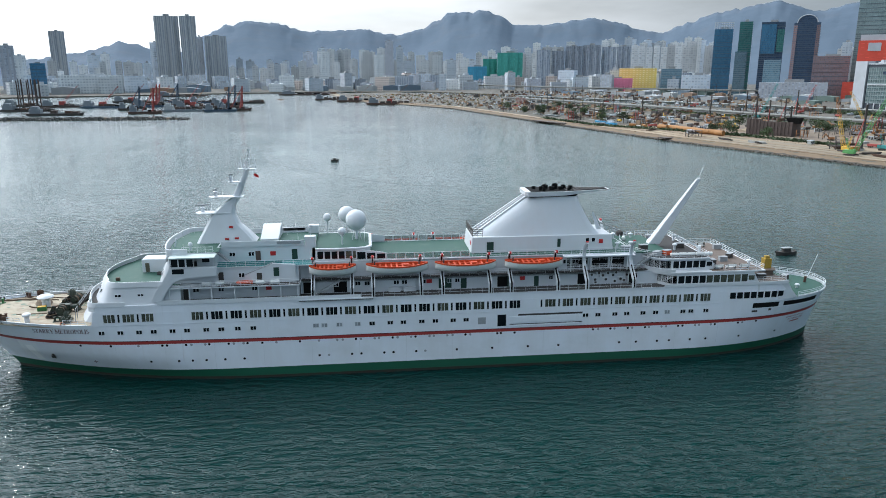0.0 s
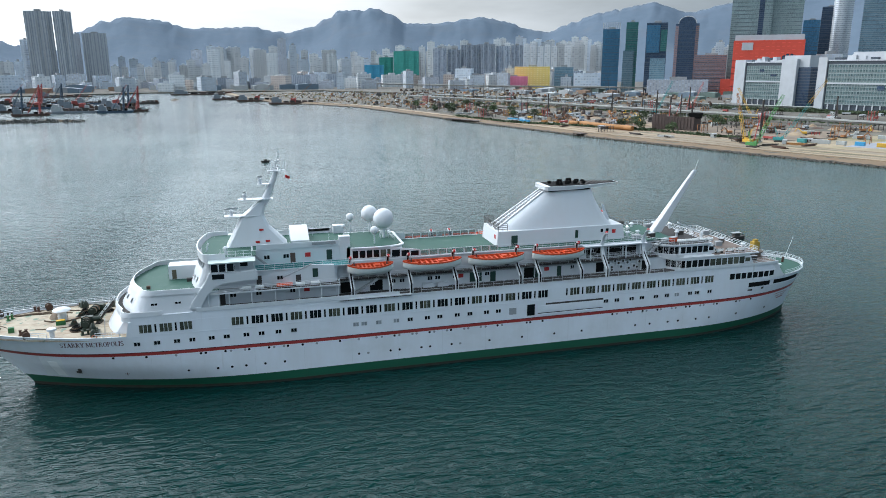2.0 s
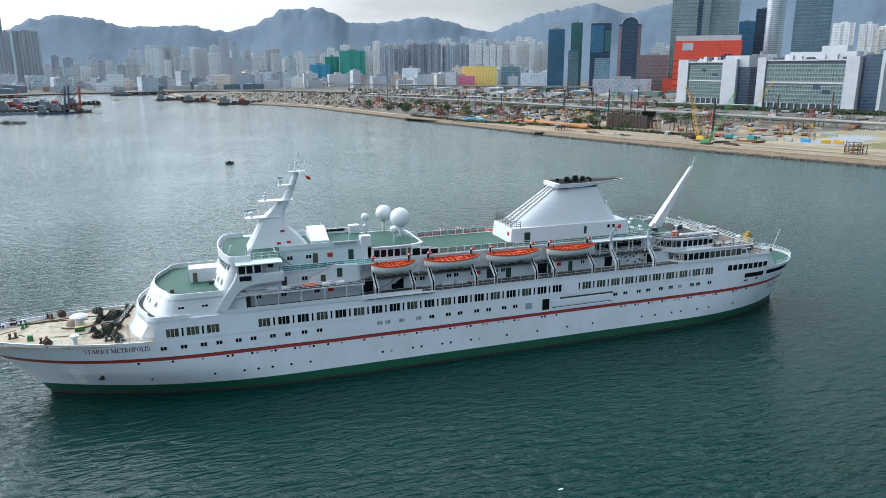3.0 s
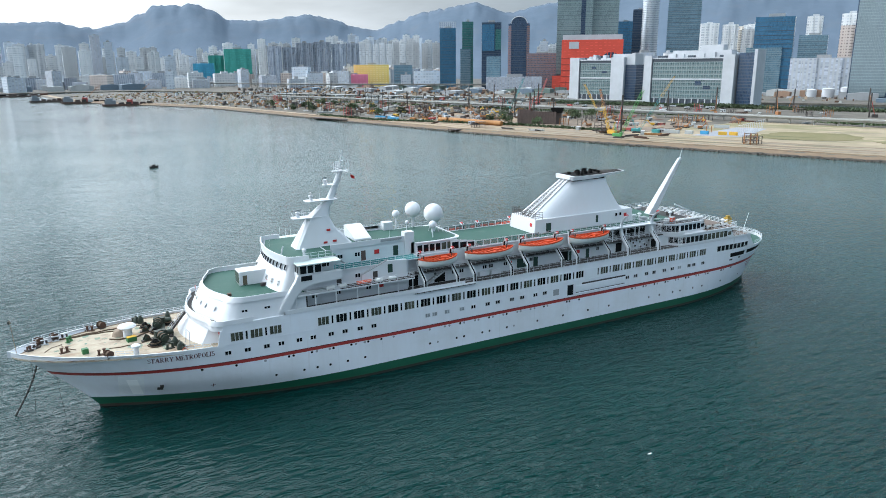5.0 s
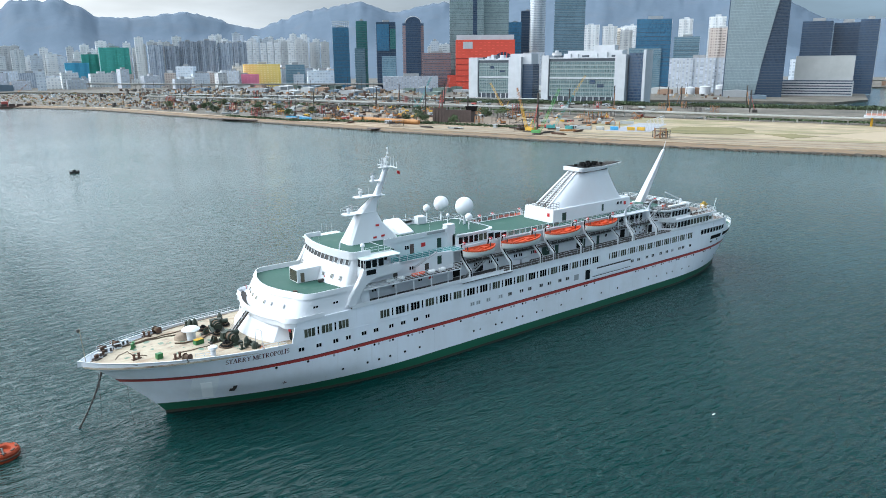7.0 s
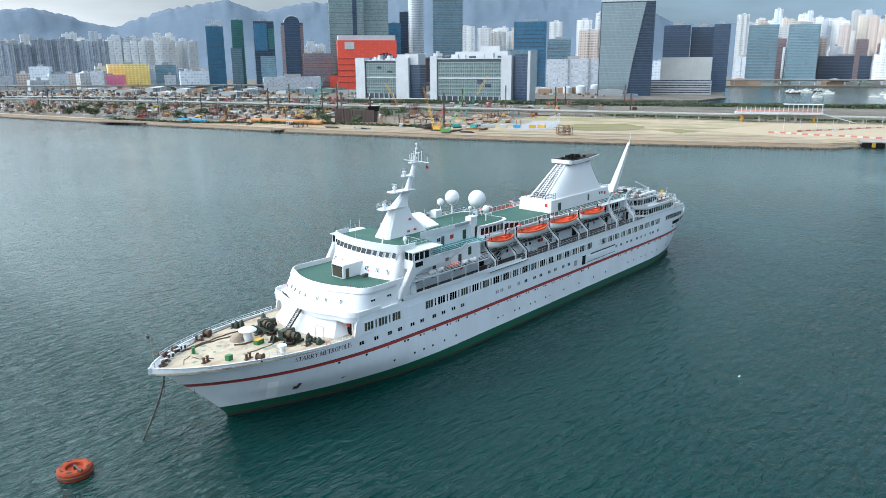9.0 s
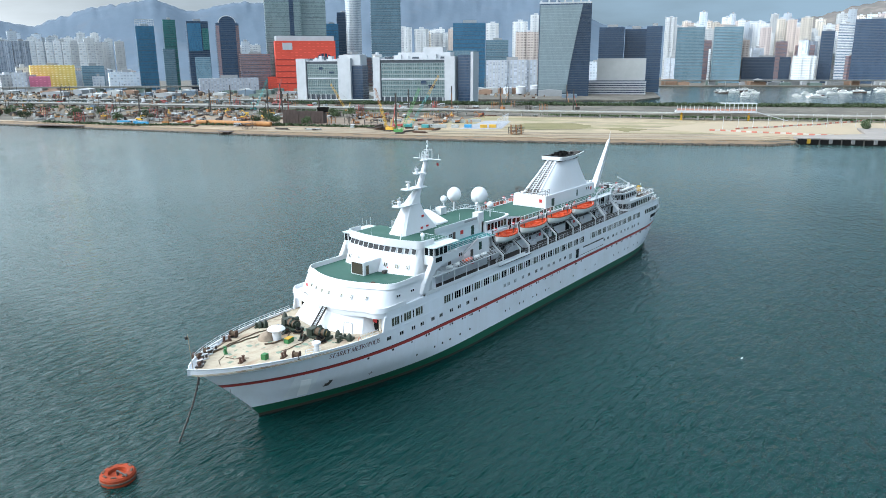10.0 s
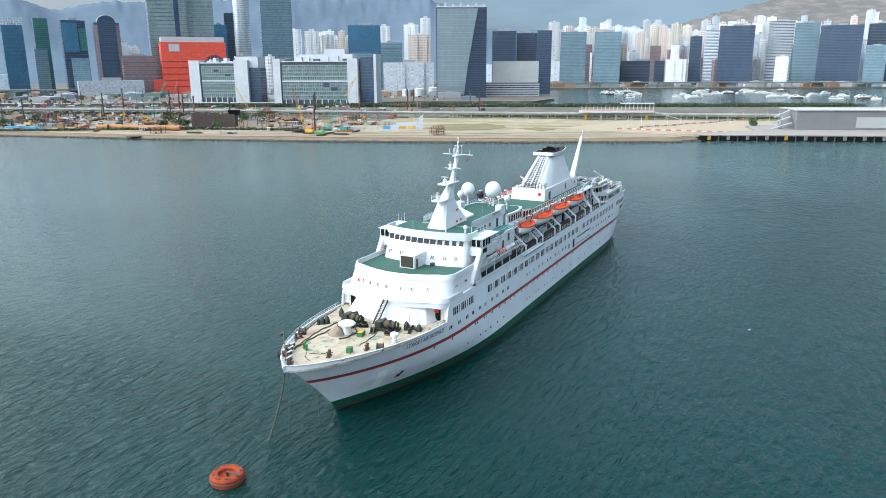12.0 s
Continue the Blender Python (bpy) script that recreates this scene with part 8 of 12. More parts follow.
def city(style, x, y, w, d, h, turn, crown=""):
    material, label, kind = STYLES[style]
    name = {"block": "apartment_tower" if h > 60 else "apartment_block", "office": "office_tower", "hall": "market_hall", "mall": "shopping_mall"}[kind]
    t = thing(name, x, y, 2.4, label, "building", turn)
    bm = bmesh.new()
    hw, hd = w / 2, d / 2
    if kind == "block" and h > 60:
        a, b = hw * 0.45, hd * 0.45
        c, e = hw * 0.16, hd * 0.16
        b, e = hd * 0.82, hd * 0.05
        plan = [(-hw, -b), (-a - c, -b), (-a - c, -hd), (-c, -hd), (-c, -b - e), (c, -b - e), (c, -hd), (a + c, -hd), (a + c, -b), (hw, -b), (hw, b), (a, b), (a, hd), (-a, hd), (-a, b), (-hw, b)]
    else:
        plan = [(-hw, -hd), (hw, -hd), (hw, hd), (-hw, hd)]
    if crown == "cyl":
        plan = arc(0, 0, hw, hd, 0, 345, 23)
    slab(bm, plan, 0, h)
    bmesh.ops.recalc_face_normals(bm, faces=bm.faces[:])
    part("body", bm, material, t)
    if kind == "office" and crown != "cyl":
        bm = bmesh.new()
        for f in range(1, int(h / 7.8)):
            z, o = 7.8 * f, 0.35
            loft(bm, [[(-hw - o, -hd - o, zz), (hw + o, -hd - o, zz), (hw + o, hd + o, zz), (-hw - o, hd + o, zz)] for zz in (z, z + 0.7)])
        part("banding", bm, WHITEWALL if style == "striped" else BANDGREY, t)["kind"] = "stuff"
    if crown == "frame":
        for k in range(9):
            bm = bmesh.new()
            X = -hw + w * k / 8
            box(bm, X - 0.5, X + 0.5, -hd - 0.8, -hd + 0.4, h, h + 13)
            part("crown_post", bm, WHITEWALL, t)
        for z in (h + 4, h + 8.5, h + 13):
            bm = bmesh.new()
            box(bm, -hw - 0.5, hw + 0.5, -hd - 1.0, -hd + 0.6, z, z + 1.2)
            part("crown_rail", bm, WHITEWALL, t)
    elif crown == "arch":
        bm = bmesh.new()
        prof = [(-hw * 0.72, h)] + [(hw * 0.72 * math.cos(radians(a)), h + hw * 0.62 * math.sin(radians(a))) for a in range(170, 0, -10)] + [(hw * 0.72, h)]
        loft(bm, [[(px, y0, pz) for px, pz in prof] for y0 in (-hd - 0.5, hd * 0.6)])
        bmesh.ops.recalc_face_normals(bm, faces=bm.faces[:])
        part("arched_crown", bm, material, t)
        bm = bmesh.new()
        pipe(bm, [(px * 1.04, -hd - 0.9, pz) for px, pz in prof], 0.9)
        part("crown_rim", bm, WHITEWALL, t)
        for s in (-1, 1):
            bm = bmesh.new()
            box(bm, s * hw * 0.86 - hw * 0.14, s * hw * 0.86 + hw * 0.14, -hd - 1.2, -hd, 0, h * 0.97)
            part("side_fin", bm, STYLES["brick"][0], t)
    elif crown == "panels":
        for x0, x1, z0, z1, st in ((-0.96, 0.3, 0.58, 0.97, "blue"), (-0.5, 0.96, 0.08, 0.5, "glass"), (0.4, 0.98, 0.6, 0.9, "teal")):
            bm = bmesh.new()
            box(bm, hw * x0, hw * x1, -hd - 1.4, -hd, h * z0, h * z1)
            part("glass_panel", bm, STYLES[st][0], t)
    elif crown == "half":
        bm = bmesh.new()
        box(bm, -hw * 1.35, hw * 0.5, -hd - 3, hd, 0, h * 0.6)
        part("lower_wing", bm, STYLES["glass"][0], t)
    elif crown == "slot":
        bm = bmesh.new()
        box(bm, hw * 0.35, hw * 0.6, -hd - 0.9, -hd, h * 0.42, h * 0.9)
        part("dark_slot", bm, STYLES["navy"][0], t)
        bm = bmesh.new()
        box(bm, -hw, hw * 0.1, -hd - 1.2, -hd, h * 0.86, h * 0.99)
        part("crown_panel", bm, STYLES["silver"][0], t)
    elif crown == "cyl":
        bm = bmesh.new()
        lathe(bm, [(hw * 1.08, h - 3), (hw * 1.12, h), (hw * 0.9, h + 2)], 24)
        part("crown_ring", bm, WHITEWALL, t)
    bm = bmesh.new()
    k = city_rng.uniform(0.2, 0.4)
    box(bm, -hw * k, hw * k * 1.2, -hd * 0.4, hd * 0.4, h, h + city_rng.uniform(3, 6))
    part("roof_plant", bm, WHITEWALL if style in ("pale", "white", "peach", "cream", "rose") else ROOFGREY, t)
    return t


# ---- the city across the harbour: centre, width, depth, height, turn ----
city("brown", -841, 1700, 32, 32, 110, 24)
city("pale", -816, 1707, 24, 24, 88, 24)
city("ribbed", -888, 2119, 41, 41, 163, 21)
city("grey", -769, 2053, 33, 33, 96, 19)
city("pale", -755, 2105, 24, 24, 100, 18)
city("pale", -682, 2079, 30, 30, 76, 17)
city("grey", -650, 2243, 28, 28, 137, 15)
city("ribbed", -601, 2213, 70, 45, 213, 14)
city("ribbed", -537, 2208, 47, 45, 213, 13)
city("grey", -530, 2320, 21, 21, 158, 12)
city("ribbed", -474, 2293, 67, 45, 158, 11)
city("white", -647, 1670, 135, 30, 42, 20)
city("grey", -569, 1748, 54, 30, 40, 17)
city("blue", -747, 1632, 31, 31, 69, 23)
city("white", -687, 1492, 27, 27, 24, 23)
city("grey", -412, 2343, 21, 21, 90, 9)
city("grey", -379, 2351, 27, 27, 84, 9)
city("grey", -310, 2306, 20, 20, 85, 7)
city("brown", -190, 2375, 34, 34, 112, 4)
city("white", -137, 2332, 40, 40, 114, 3)
city("white", -3, 2475, 20, 20, 88, 0)
city("white", 48, 2432, 35, 35, 104, -1)
city("brown", 90, 2579, 31, 31, 157, -2)
city("grey", 128, 2574, 25, 25, 135, -3)
city("grey", 149, 2377, 35, 35, 84, -4)
city("white", 254, 2470, 36, 36, 103, -6)
city("pale", -99, 2475, 24, 24, 80, 2)
city("grey", -269, 2413, 23, 23, 83, 6)
city("pale", 427, 2492, 24, 24, 100, -9)
city("scaffold_blue", 344, 2110, 59, 45, 63, -9)
city("scaffold_green", 400, 2202, 45, 45, 87, -10)
city("scaffold_green", 453, 2142, 79, 45, 105, -11)
city("dark", 518, 1970, 39, 39, 109, -14)
city("dark", 561, 1968, 37, 37, 106, -15)
city("dark", 608, 1970, 49, 45, 119, -16)
city("dark", 660, 1964, 52, 45, 122, -18)
city("dark", 713, 1966, 42, 42, 117, -19)
city("dark", 752, 1950, 38, 38, 118, -20)
city("yellow", 685, 1656, 91, 40, 56, -21)
city("pink", 620, 1621, 73, 30, 32, -20)
city("white", 646, 1718, 26, 30, 53, -19)
city("glass", 740, 1579, 47, 40, 54, -24)
city("grey", 754, 1463, 72, 40, 40, -25)
city("pale", 831, 2071, 19, 19, 126, -21)
city("pale", 851, 2063, 19, 19, 122, -21)
city("pale", 872, 2054, 18, 18, 119, -22)
city("pale", 892, 2046, 18, 18, 124, -22)
city("pale", 912, 2038, 18, 18, 120, -23)
city("pale", 932, 2029, 18, 18, 125, -23)
city("pale", 951, 2021, 18, 18, 121, -24)
city("pale", 971, 2012, 18, 18, 118, -24)
city("pale", 990, 2003, 18, 18, 122, -25)
city("blue", 788, 1427, 38, 38, 138, -28, crown="frame")
city("teal", 786, 1329, 25, 25, 148, -30, crown="half")
city("navy", 800, 1251, 42, 42, 142, -31, crown="panels")
city("navy", 851, 1219, 46, 45, 139, -34, crown="arch")
city("brick", 863, 1150, 60, 45, 76, -35)
city("brown", 783, 1136, 114, 30, 29, -33)
city("greenglass", 978, 1187, 76, 60, 253, -38, crown="slot")
city("greenglass", 1041, 1161, 60, 60, 211, -40)
city("blue", 1128, 1187, 32, 32, 148, -42)
city("navy", 1184, 1202, 30, 30, 177, -43)
city("silver", 1191, 1173, 38, 38, 239, -43, crown="cyl")
city("glass", 1189, 1068, 69, 45, 248, -46)
city("pale", 1525, 1294, 50, 45, 157, -48)
city("pale", 1559, 1252, 40, 40, 153, -49)
city("pale", 1586, 1215, 33, 33, 141, -50)
city("blue", 1113, 776, 65, 45, 134, -56, crown="half")
city("pale", 1555, 1004, 34, 34, 160, -57)
city("pale", 1640, 968, 41, 41, 166, -60)
city("pale", 1787, 1003, 30, 30, 193, -61)
city("peach", 1435, 826, 55, 45, 128, -60)
city("glass", 1313, 835, 52, 45, 107, -58)
city("tan", 1090, 659, 98, 40, 61, -59)
city("navy", 1206, 505, 47, 45, 120, -67)
city("navy", 1239, 470, 40, 40, 117, -68)
city("navy", 1218, 425, 28, 28, 120, -70)
city("grey", 1414, 634, 32, 32, 58, -65)
city("glass", 1922, 587, 73, 45, 149, -72)
city("glass", 1950, 493, 74, 45, 148, -75)
city("navy", 2021, 406, 122, 40, 68, -77)
city("white", 1993, 306, 54, 45, 71, -80)
city("navy", 2044, 264, 32, 32, 134, -81)
city("striped", 2052, 223, 36, 36, 151, -82)
city("navy", 2035, 156, 90, 45, 159, -84)
city("pale", 2088, 704, 34, 34, 188, -71)
city("tan", 2151, 105, 33, 33, 141, -86)
city("striped", 2090, 48, 64, 45, 172, -87)
city("glass", 2073, -17, 60, 45, 164, -89)
city("navy", 2043, -99, 99, 45, 154, -91)
city("navy", 2090, -190, 57, 45, 158, -93)
city("pale", 2355, -177, 33, 33, 203, -93)
city("white", 1974, 33, 32, 32, 76, -87)
city("glass", 2010, -181, 47, 45, 102, -93)
city("grey", -162, 2764, 33, 33, 137, 3)
city("pale", -133, 2766, 32, 32, 132, 2)
city("grey", -123, 2871, 31, 31, 128, 2)
city("white", -98, 2895, 26, 26, 134, 2)
city("pale", -74, 2970, 33, 33, 137, 1)
city("pale", -44, 2697, 33, 33, 93, 1)
city("pale", -7, 2969, 32, 32, 135, 0)
city("white", 10, 2728, 36, 36, 122, 0)
city("pale", 31, 2904, 25, 25, 125, -1)
city("pale", 63, 2722, 31, 31, 134, -1)
city("pale", 89, 2862, 34, 34, 116, -2)
city("pale", 109, 2724, 37, 37, 89, -2)
city("white", 140, 2808, 31, 31, 121, -3)
city("pale", 164, 2954, 24, 24, 110, -3)
city("white", 179, 2714, 26, 26, 120, -4)
city("pale", 229, 2886, 36, 36, 111, -4)
city("white", 225, 2604, 25, 25, 88, -5)
city("pale", 283, 2938, 34, 34, 126, -5)
city("pale", 306, 2882, 28, 28, 126, -6)
city("pale", 309, 2628, 32, 32, 86, -7)
city("grey", 320, 2576, 35, 35, 89, -7)
city("pale", 370, 2723, 27, 27, 115, -8)
city("pale", 385, 2690, 36, 36, 96, -8)
city("grey", 430, 2804, 38, 38, 90, -8)
city("white", 421, 2566, 22, 22, 115, -9)
city("grey", 500, 2927, 26, 26, 97, -9)
city("pale", 480, 2630, 29, 29, 124, -10)
city("white", 510, 2659, 24, 24, 110, -10)
city("pale", 539, 2654, 36, 36, 137, -11)
city("grey", 576, 2688, 30, 30, 130, -12)
city("pale", 595, 2620, 32, 32, 112, -12)
city("white", 637, 2703, 26, 26, 135, -13)
city("pale", 656, 2642, 36, 36, 117, -13)
city("pale", 656, 2591, 29, 29, 129, -14)
city("pale", 616, 2470, 27, 27, 146, -13)
city("pale", 642, 2417, 31, 31, 131, -14)
city("pale", 676, 2441, 26, 26, 131, -15)
city("pale", 694, 2430, 22, 22, 131, -15)
city("white", 737, 2453, 30, 30, 150, -16)
city("white", 889, 2521, 30, 30, 158, -19)
city("pale", 910, 2520, 24, 24, 162, -19)
city("pale", 879, 2385, 22, 22, 141, -19)
city("pale", 902, 2396, 23, 23, 133, -20)
city("grey", 957, 2472, 27, 27, 166, -20)
city("grey", 993, 2528, 29, 29, 162, -21)
city("pale", 1022, 2554, 26, 26, 139, -21)
city("pale", 993, 2415, 27, 27, 145, -21)
city("grey", 1011, 2421, 27, 27, 155, -22)
city("grey", 1028, 2418, 25, 25, 142, -22)
city("grey", 1030, 2372, 27, 27, 146, -22)
city("pale", 1055, 2393, 21, 21, 151, -23)
city("pale", 1140, 2514, 28, 28, 146, -23)
city("pale", 1110, 2414, 25, 25, 148, -24)
city("pale", 1107, 2354, 24, 24, 142, -24)
city("white", 1199, 2502, 27, 27, 168, -25)
city("pale", 1126, 2311, 31, 31, 144, -25)
city("pale", 1143, 2304, 24, 24, 159, -25)
city("grey", 1243, 2478, 26, 26, 158, -26)
city("pale", 1238, 2419, 23, 23, 136, -26)
city("white", 1268, 2446, 26, 26, 148, -26)
city("pale", 1230, 2310, 30, 30, 135, -27)
city("pale", 1240, 1671, 19, 19, 105, -36)
city("grey", 1248, 1662, 23, 23, 121, -36)
city("pale", 1322, 1743, 24, 24, 102, -36)
city("white", 1346, 1761, 25, 25, 111, -36)
city("white", 1359, 1749, 24, 24, 115, -37)
city("cream", 1695, 1344, 36, 29, 145, -52)
city("cream", 1798, 1400, 35, 28, 160, -53)
city("pale", 1787, 1377, 29, 23, 163, -53)
city("pale", 1797, 1361, 29, 23, 165, -53)
city("white", 1850, 1379, 36, 29, 151, -54)
city("peach", 1741, 1275, 22, 18, 161, -54)
city("pale", 1778, 1279, 30, 24, 145, -55)
city("peach", 2605, 884, 35, 35, 171, -71)
city("pale", 2357, 787, 31, 25, 176, -71)
city("pale", 2467, 815, 35, 28, 180, -71)
city("rose", 2504, 811, 30, 24, 180, -71)
city("cream", 2483, 790, 26, 21, 196, -72)
city("peach", 2218, 691, 28, 22, 177, -72)
city("peach", 2321, 712, 25, 20, 168, -72)
city("pale", 2441, 733, 32, 26, 188, -73)
city("rose", 2556, 760, 30, 30, 161, -73)
city("cream", 2517, 731, 32, 26, 193, -73)
city("peach", 2582, 742, 26, 21, 200, -73)
city("cream", 2423, 679, 30, 24, 160, -73)
city("pale", 2387, 655, 35, 28, 176, -74)
city("cream", 2322, 619, 36, 29, 165, -74)
city("peach", 2319, 612, 36, 29, 175, -74)
city("grey", 2372, 614, 23, 23, 191, -75)
city("cream", 2545, 649, 30, 24, 185, -75)
city("peach", 2603, 654, 29, 23, 185, -75)
city("rose", 2316, 562, 30, 24, 182, -75)
city("pale", 2252, 541, 21, 17, 181, -75)
city("grey", 2429, 565, 24, 24, 185, -76)
city("cream", 2450, 560, 30, 30, 182, -76)
city("pale", 2417, 542, 32, 26, 180, -76)
city("white", 2607, 573, 26, 21, 194, -77)
city("pale", 2267, 479, 30, 24, 169, -77)
city("pale", 2551, 533, 29, 23, 171, -77)
city("pale", 2369, 480, 35, 28, 143, -77)
city("pale", 2558, 516, 26, 21, 213, -78)
city("rose", 2691, 529, 35, 28, 191, -78)
city("cream", 2245, 427, 24, 19, 179, -78)
city("grey", 2546, 474, 24, 24, 212, -78)
city("cream", 2352, 423, 30, 24, 148, -79)
city("peach", 2241, 395, 26, 21, 176, -79)
city("rose", 2688, 468, 31, 31, 177, -79)
city("grey", 2682, 459, 22, 22, 188, -79)
city("pale", 2608, 438, 26, 21, 180, -79)
city("cream", 2253, 358, 31, 25, 181, -80)
city("pale", 2547, 401, 36, 29, 157, -80)
city("white", 2270, 345, 22, 18, 136, -80)
city("pale", 2335, 342, 22, 18, 131, -80)
city("cream", 2612, 382, 30, 24, 184, -80)
city("pale", 2384, 333, 22, 18, 127, -81)
city("pale", 2306, 307, 30, 24, 161, -81)
city("white", 2394, 312, 31, 25, 136, -81)
city("pale", 2631, 344, 22, 18, 158, -81)
city("white", 2589, 318, 31, 25, 207, -82)
city("white", 2678, 329, 25, 20, 138, -82)
city("cream", 2520, 293, 31, 25, 147, -82)
city("grey", 2258, 243, 22, 22, 199, -82)
city("grey", 2607, 284, 25, 25, 126, -82)
city("grey", 2524, 262, 19, 19, 140, -83)
city("pale", 2582, 261, 25, 20, 192, -83)
city("grey", 2259, 213, 15, 15, 138, -83)
city("grey", 2680, 250, 29, 29, 196, -83)
city("pale", 2313, 195, 26, 21, 160, -84)
city("pale", 2662, 230, 26, 21, 169, -84)
city("rose", 2564, 208, 21, 17, 162, -84)
city("cream", 2312, 171, 28, 22, 133, -84)
city("cream", 2341, 164, 30, 24, 153, -84)
city("pale", 2739, 196, 31, 25, 176, -84)
city("grey", 2595, 172, 17, 17, 135, -85)
city("rose", 2605, 166, 20, 16, 192, -85)
city("pale", 2356, 131, 24, 19, 181, -85)
city("grey", 2439, 129, 19, 19, 137, -85)
city("peach", 2685, 135, 31, 25, 138, -86)
city("pale", 2377, 105, 22, 18, 189, -86)
city("cream", 2615, 116, 21, 17, 200, -86)
city("grey", 2496, 95, 17, 17, 141, -86)
city("pale", 2448, 84, 25, 20, 134, -86)
city("rose", 2667, 91, 26, 21, 161, -86)
city("rose", 2464, 186, 32, 26, 195, -85)
city("cream", 2648, 184, 35, 28, 192, -85)
city("rose", 2538, 157, 36, 29, 173, -85)
city("rose", 2640, 151, 29, 23, 219, -86)
city("pale", 2454, 128, 25, 20, 207, -86)
city("peach", 2734, 127, 36, 29, 196, -86)
city("pale", 2639, 109, 30, 30, 215, -86)
city("white", 2679, 90, 30, 30, 176, -87)
city("pale", 2340, 60, 29, 23, 179, -87)
city("grey", 2475, 59, 21, 21, 181, -87)
city("pale", 2537, 48, 28, 22, 163, -88)
city("white", 2350, 24, 29, 23, 183, -88)
city("peach", 2413, 10, 28, 22, 134, -88)
city("grey", 2580, 7, 20, 20, 213, -88)
city("peach", 2382, -17, 21, 17, 182, -89)
city("peach", 2698, -27, 30, 24, 159, -89)
city("cream", 2569, -42, 26, 21, 183, -90)
city("pale", 2737, -51, 29, 23, 180, -90)
city("pale", 2549, -63, 21, 17, 194, -90)
city("white", 2592, -82, 28, 22, 177, -90)
city("pale", 2364, -96, 29, 23, 133, -91)
city("pale", 2589, -108, 21, 17, 151, -91)
city("peach", 2659, -127, 24, 19, 177, -91)
city("peach", 2339, -131, 19, 15, 193, -91)
city("pale", 2499, -146, 28, 22, 174, -92)
city("pale", 2717, -169, 32, 26, 169, -92)
city("grey", 2345, -172, 21, 21, 209, -92)
city("white", 2698, -191, 24, 19, 204, -93)
city("pale", 2543, -207, 30, 24, 185, -93)
city("rose", 2354, -202, 20, 16, 130, -93)
city("white", 2328, -211, 22, 18, 130, -93)
city("white", 2661, -252, 30, 24, 211, -94)
city("pale", 2309, 707, 36, 29, 140, -73)
city("peach", 2184, 658, 31, 25, 148, -73)
city("grey", 2337, 686, 25, 25, 215, -73)
city("white", 2192, 617, 30, 30, 155, -74)
city("cream", 2237, 615, 25, 20, 176, -74)
city("pale", 2326, 607, 30, 30, 195, -75)
city("grey", 2523, 644, 20, 20, 217, -75)
city("cream", 2210, 547, 31, 25, 138, -76)
city("grey", 2387, 563, 22, 22, 181, -76)
city("grey", 2406, 557, 23, 23, 160, -76)
city("grey", 2567, 573, 26, 26, 184, -77)
city("rose", 2212, 459, 31, 25, 155, -78)
city("cream", 2563, 526, 31, 31, 154, -78)
city("pale", 2540, 493, 32, 32, 135, -78)
city("grey", 2573, 477, 22, 22, 210, -79)
city("cream", 2327, 417, 28, 22, 176, -79)
city("peach", 2553, 435, 29, 23, 168, -80)
city("peach", 2612, 422, 26, 21, 186, -80)
city("pale", 2437, 369, 26, 21, 152, -81)
city("cream", 2631, 386, 32, 26, 194, -81)
city("pale", 2260, 303, 21, 17, 140, -81)
city("white", 2295, 295, 31, 25, 143, -82)
city("peach", 2359, 279, 36, 29, 163, -82)
city("white", 2444, 280, 29, 23, 180, -82)
city("pale", 2300, 234, 35, 28, 127, -83)
city("cream", 2448, 245, 22, 18, 191, -83)
city("grey", 2339, 207, 17, 17, 188, -84)
city("white", 2463, 200, 25, 20, 194, -84)
city("pale", -419, 2252, 22, 22, 63, 10)
city("pale", -387, 2218, 18, 18, 59, 9)
city("grey", -379, 2348, 27, 27, 59, 9)
city("pale", -336, 2162, 19, 19, 66, 8)
city("pale", -319, 2216, 25, 25, 59, 8)
city("pale", -286, 2174, 27, 27, 71, 7)
city("grey", -273, 2174, 24, 24, 71, 7)
city("pale", -257, 2231, 22, 22, 74, 6)
city("pale", -222, 2219, 23, 23, 64, 5)
city("white", -207, 2328, 26, 26, 81, 5)
city("white", -186, 2339, 26, 26, 59, 4)
city("pale", -154, 2174, 24, 24, 68, 4)
city("white", -967, 1960, 21, 21, 59, 25)
city("white", -941, 1958, 17, 17, 58, 24)
city("pale", -923, 2001, 16, 16, 58, 23)
city("white", -877, 1956, 14, 14, 72, 23)
city("pale", -877, 2034, 22, 22, 79, 22)
city("pale", -810, 1918, 16, 16, 52, 21)
city("white", -769, 1901, 18, 18, 76, 21)
city("pale", -742, 1892, 22, 22, 66, 20)
city("white", -757, 2045, 21, 21, 61, 19)
city("white", -730, 2004, 16, 16, 77, 19)
city("pale", -670, 1951, 17, 17, 77, 18)
city("pale", -685, 2072, 21, 21, 64, 17)
city("pale", -611, 1921, 22, 22, 72, 16)
city("grey", -631, 2077, 19, 19, 74, 16)
city("white", -788, 1608, 36, 20, 27, 43)
city("grey", -941, 1968, 38, 26, 41, 31)
city("grey", -911, 1936, 23, 25, 17, 13)
city("grey", -788, 1703, 40, 22, 42, 45)
city("dark", -798, 1775, 39, 20, 32, 19)
city("white", -765, 1725, 28, 26, 25, 1)
city("tan", -797, 1813, 20, 20, 40, 46)
city("tan", -767, 1793, 27, 36, 35, -2)
city("grey", -771, 1879, 44, 38, 32, 12)
city("grey", -797, 1973, 32, 32, 33, 11)
city("dark", -673, 1688, 35, 32, 37, 18)
city("white", -668, 1708, 33, 33, 40, 31)
city("grey", -719, 1900, 46, 34, 35, 7)
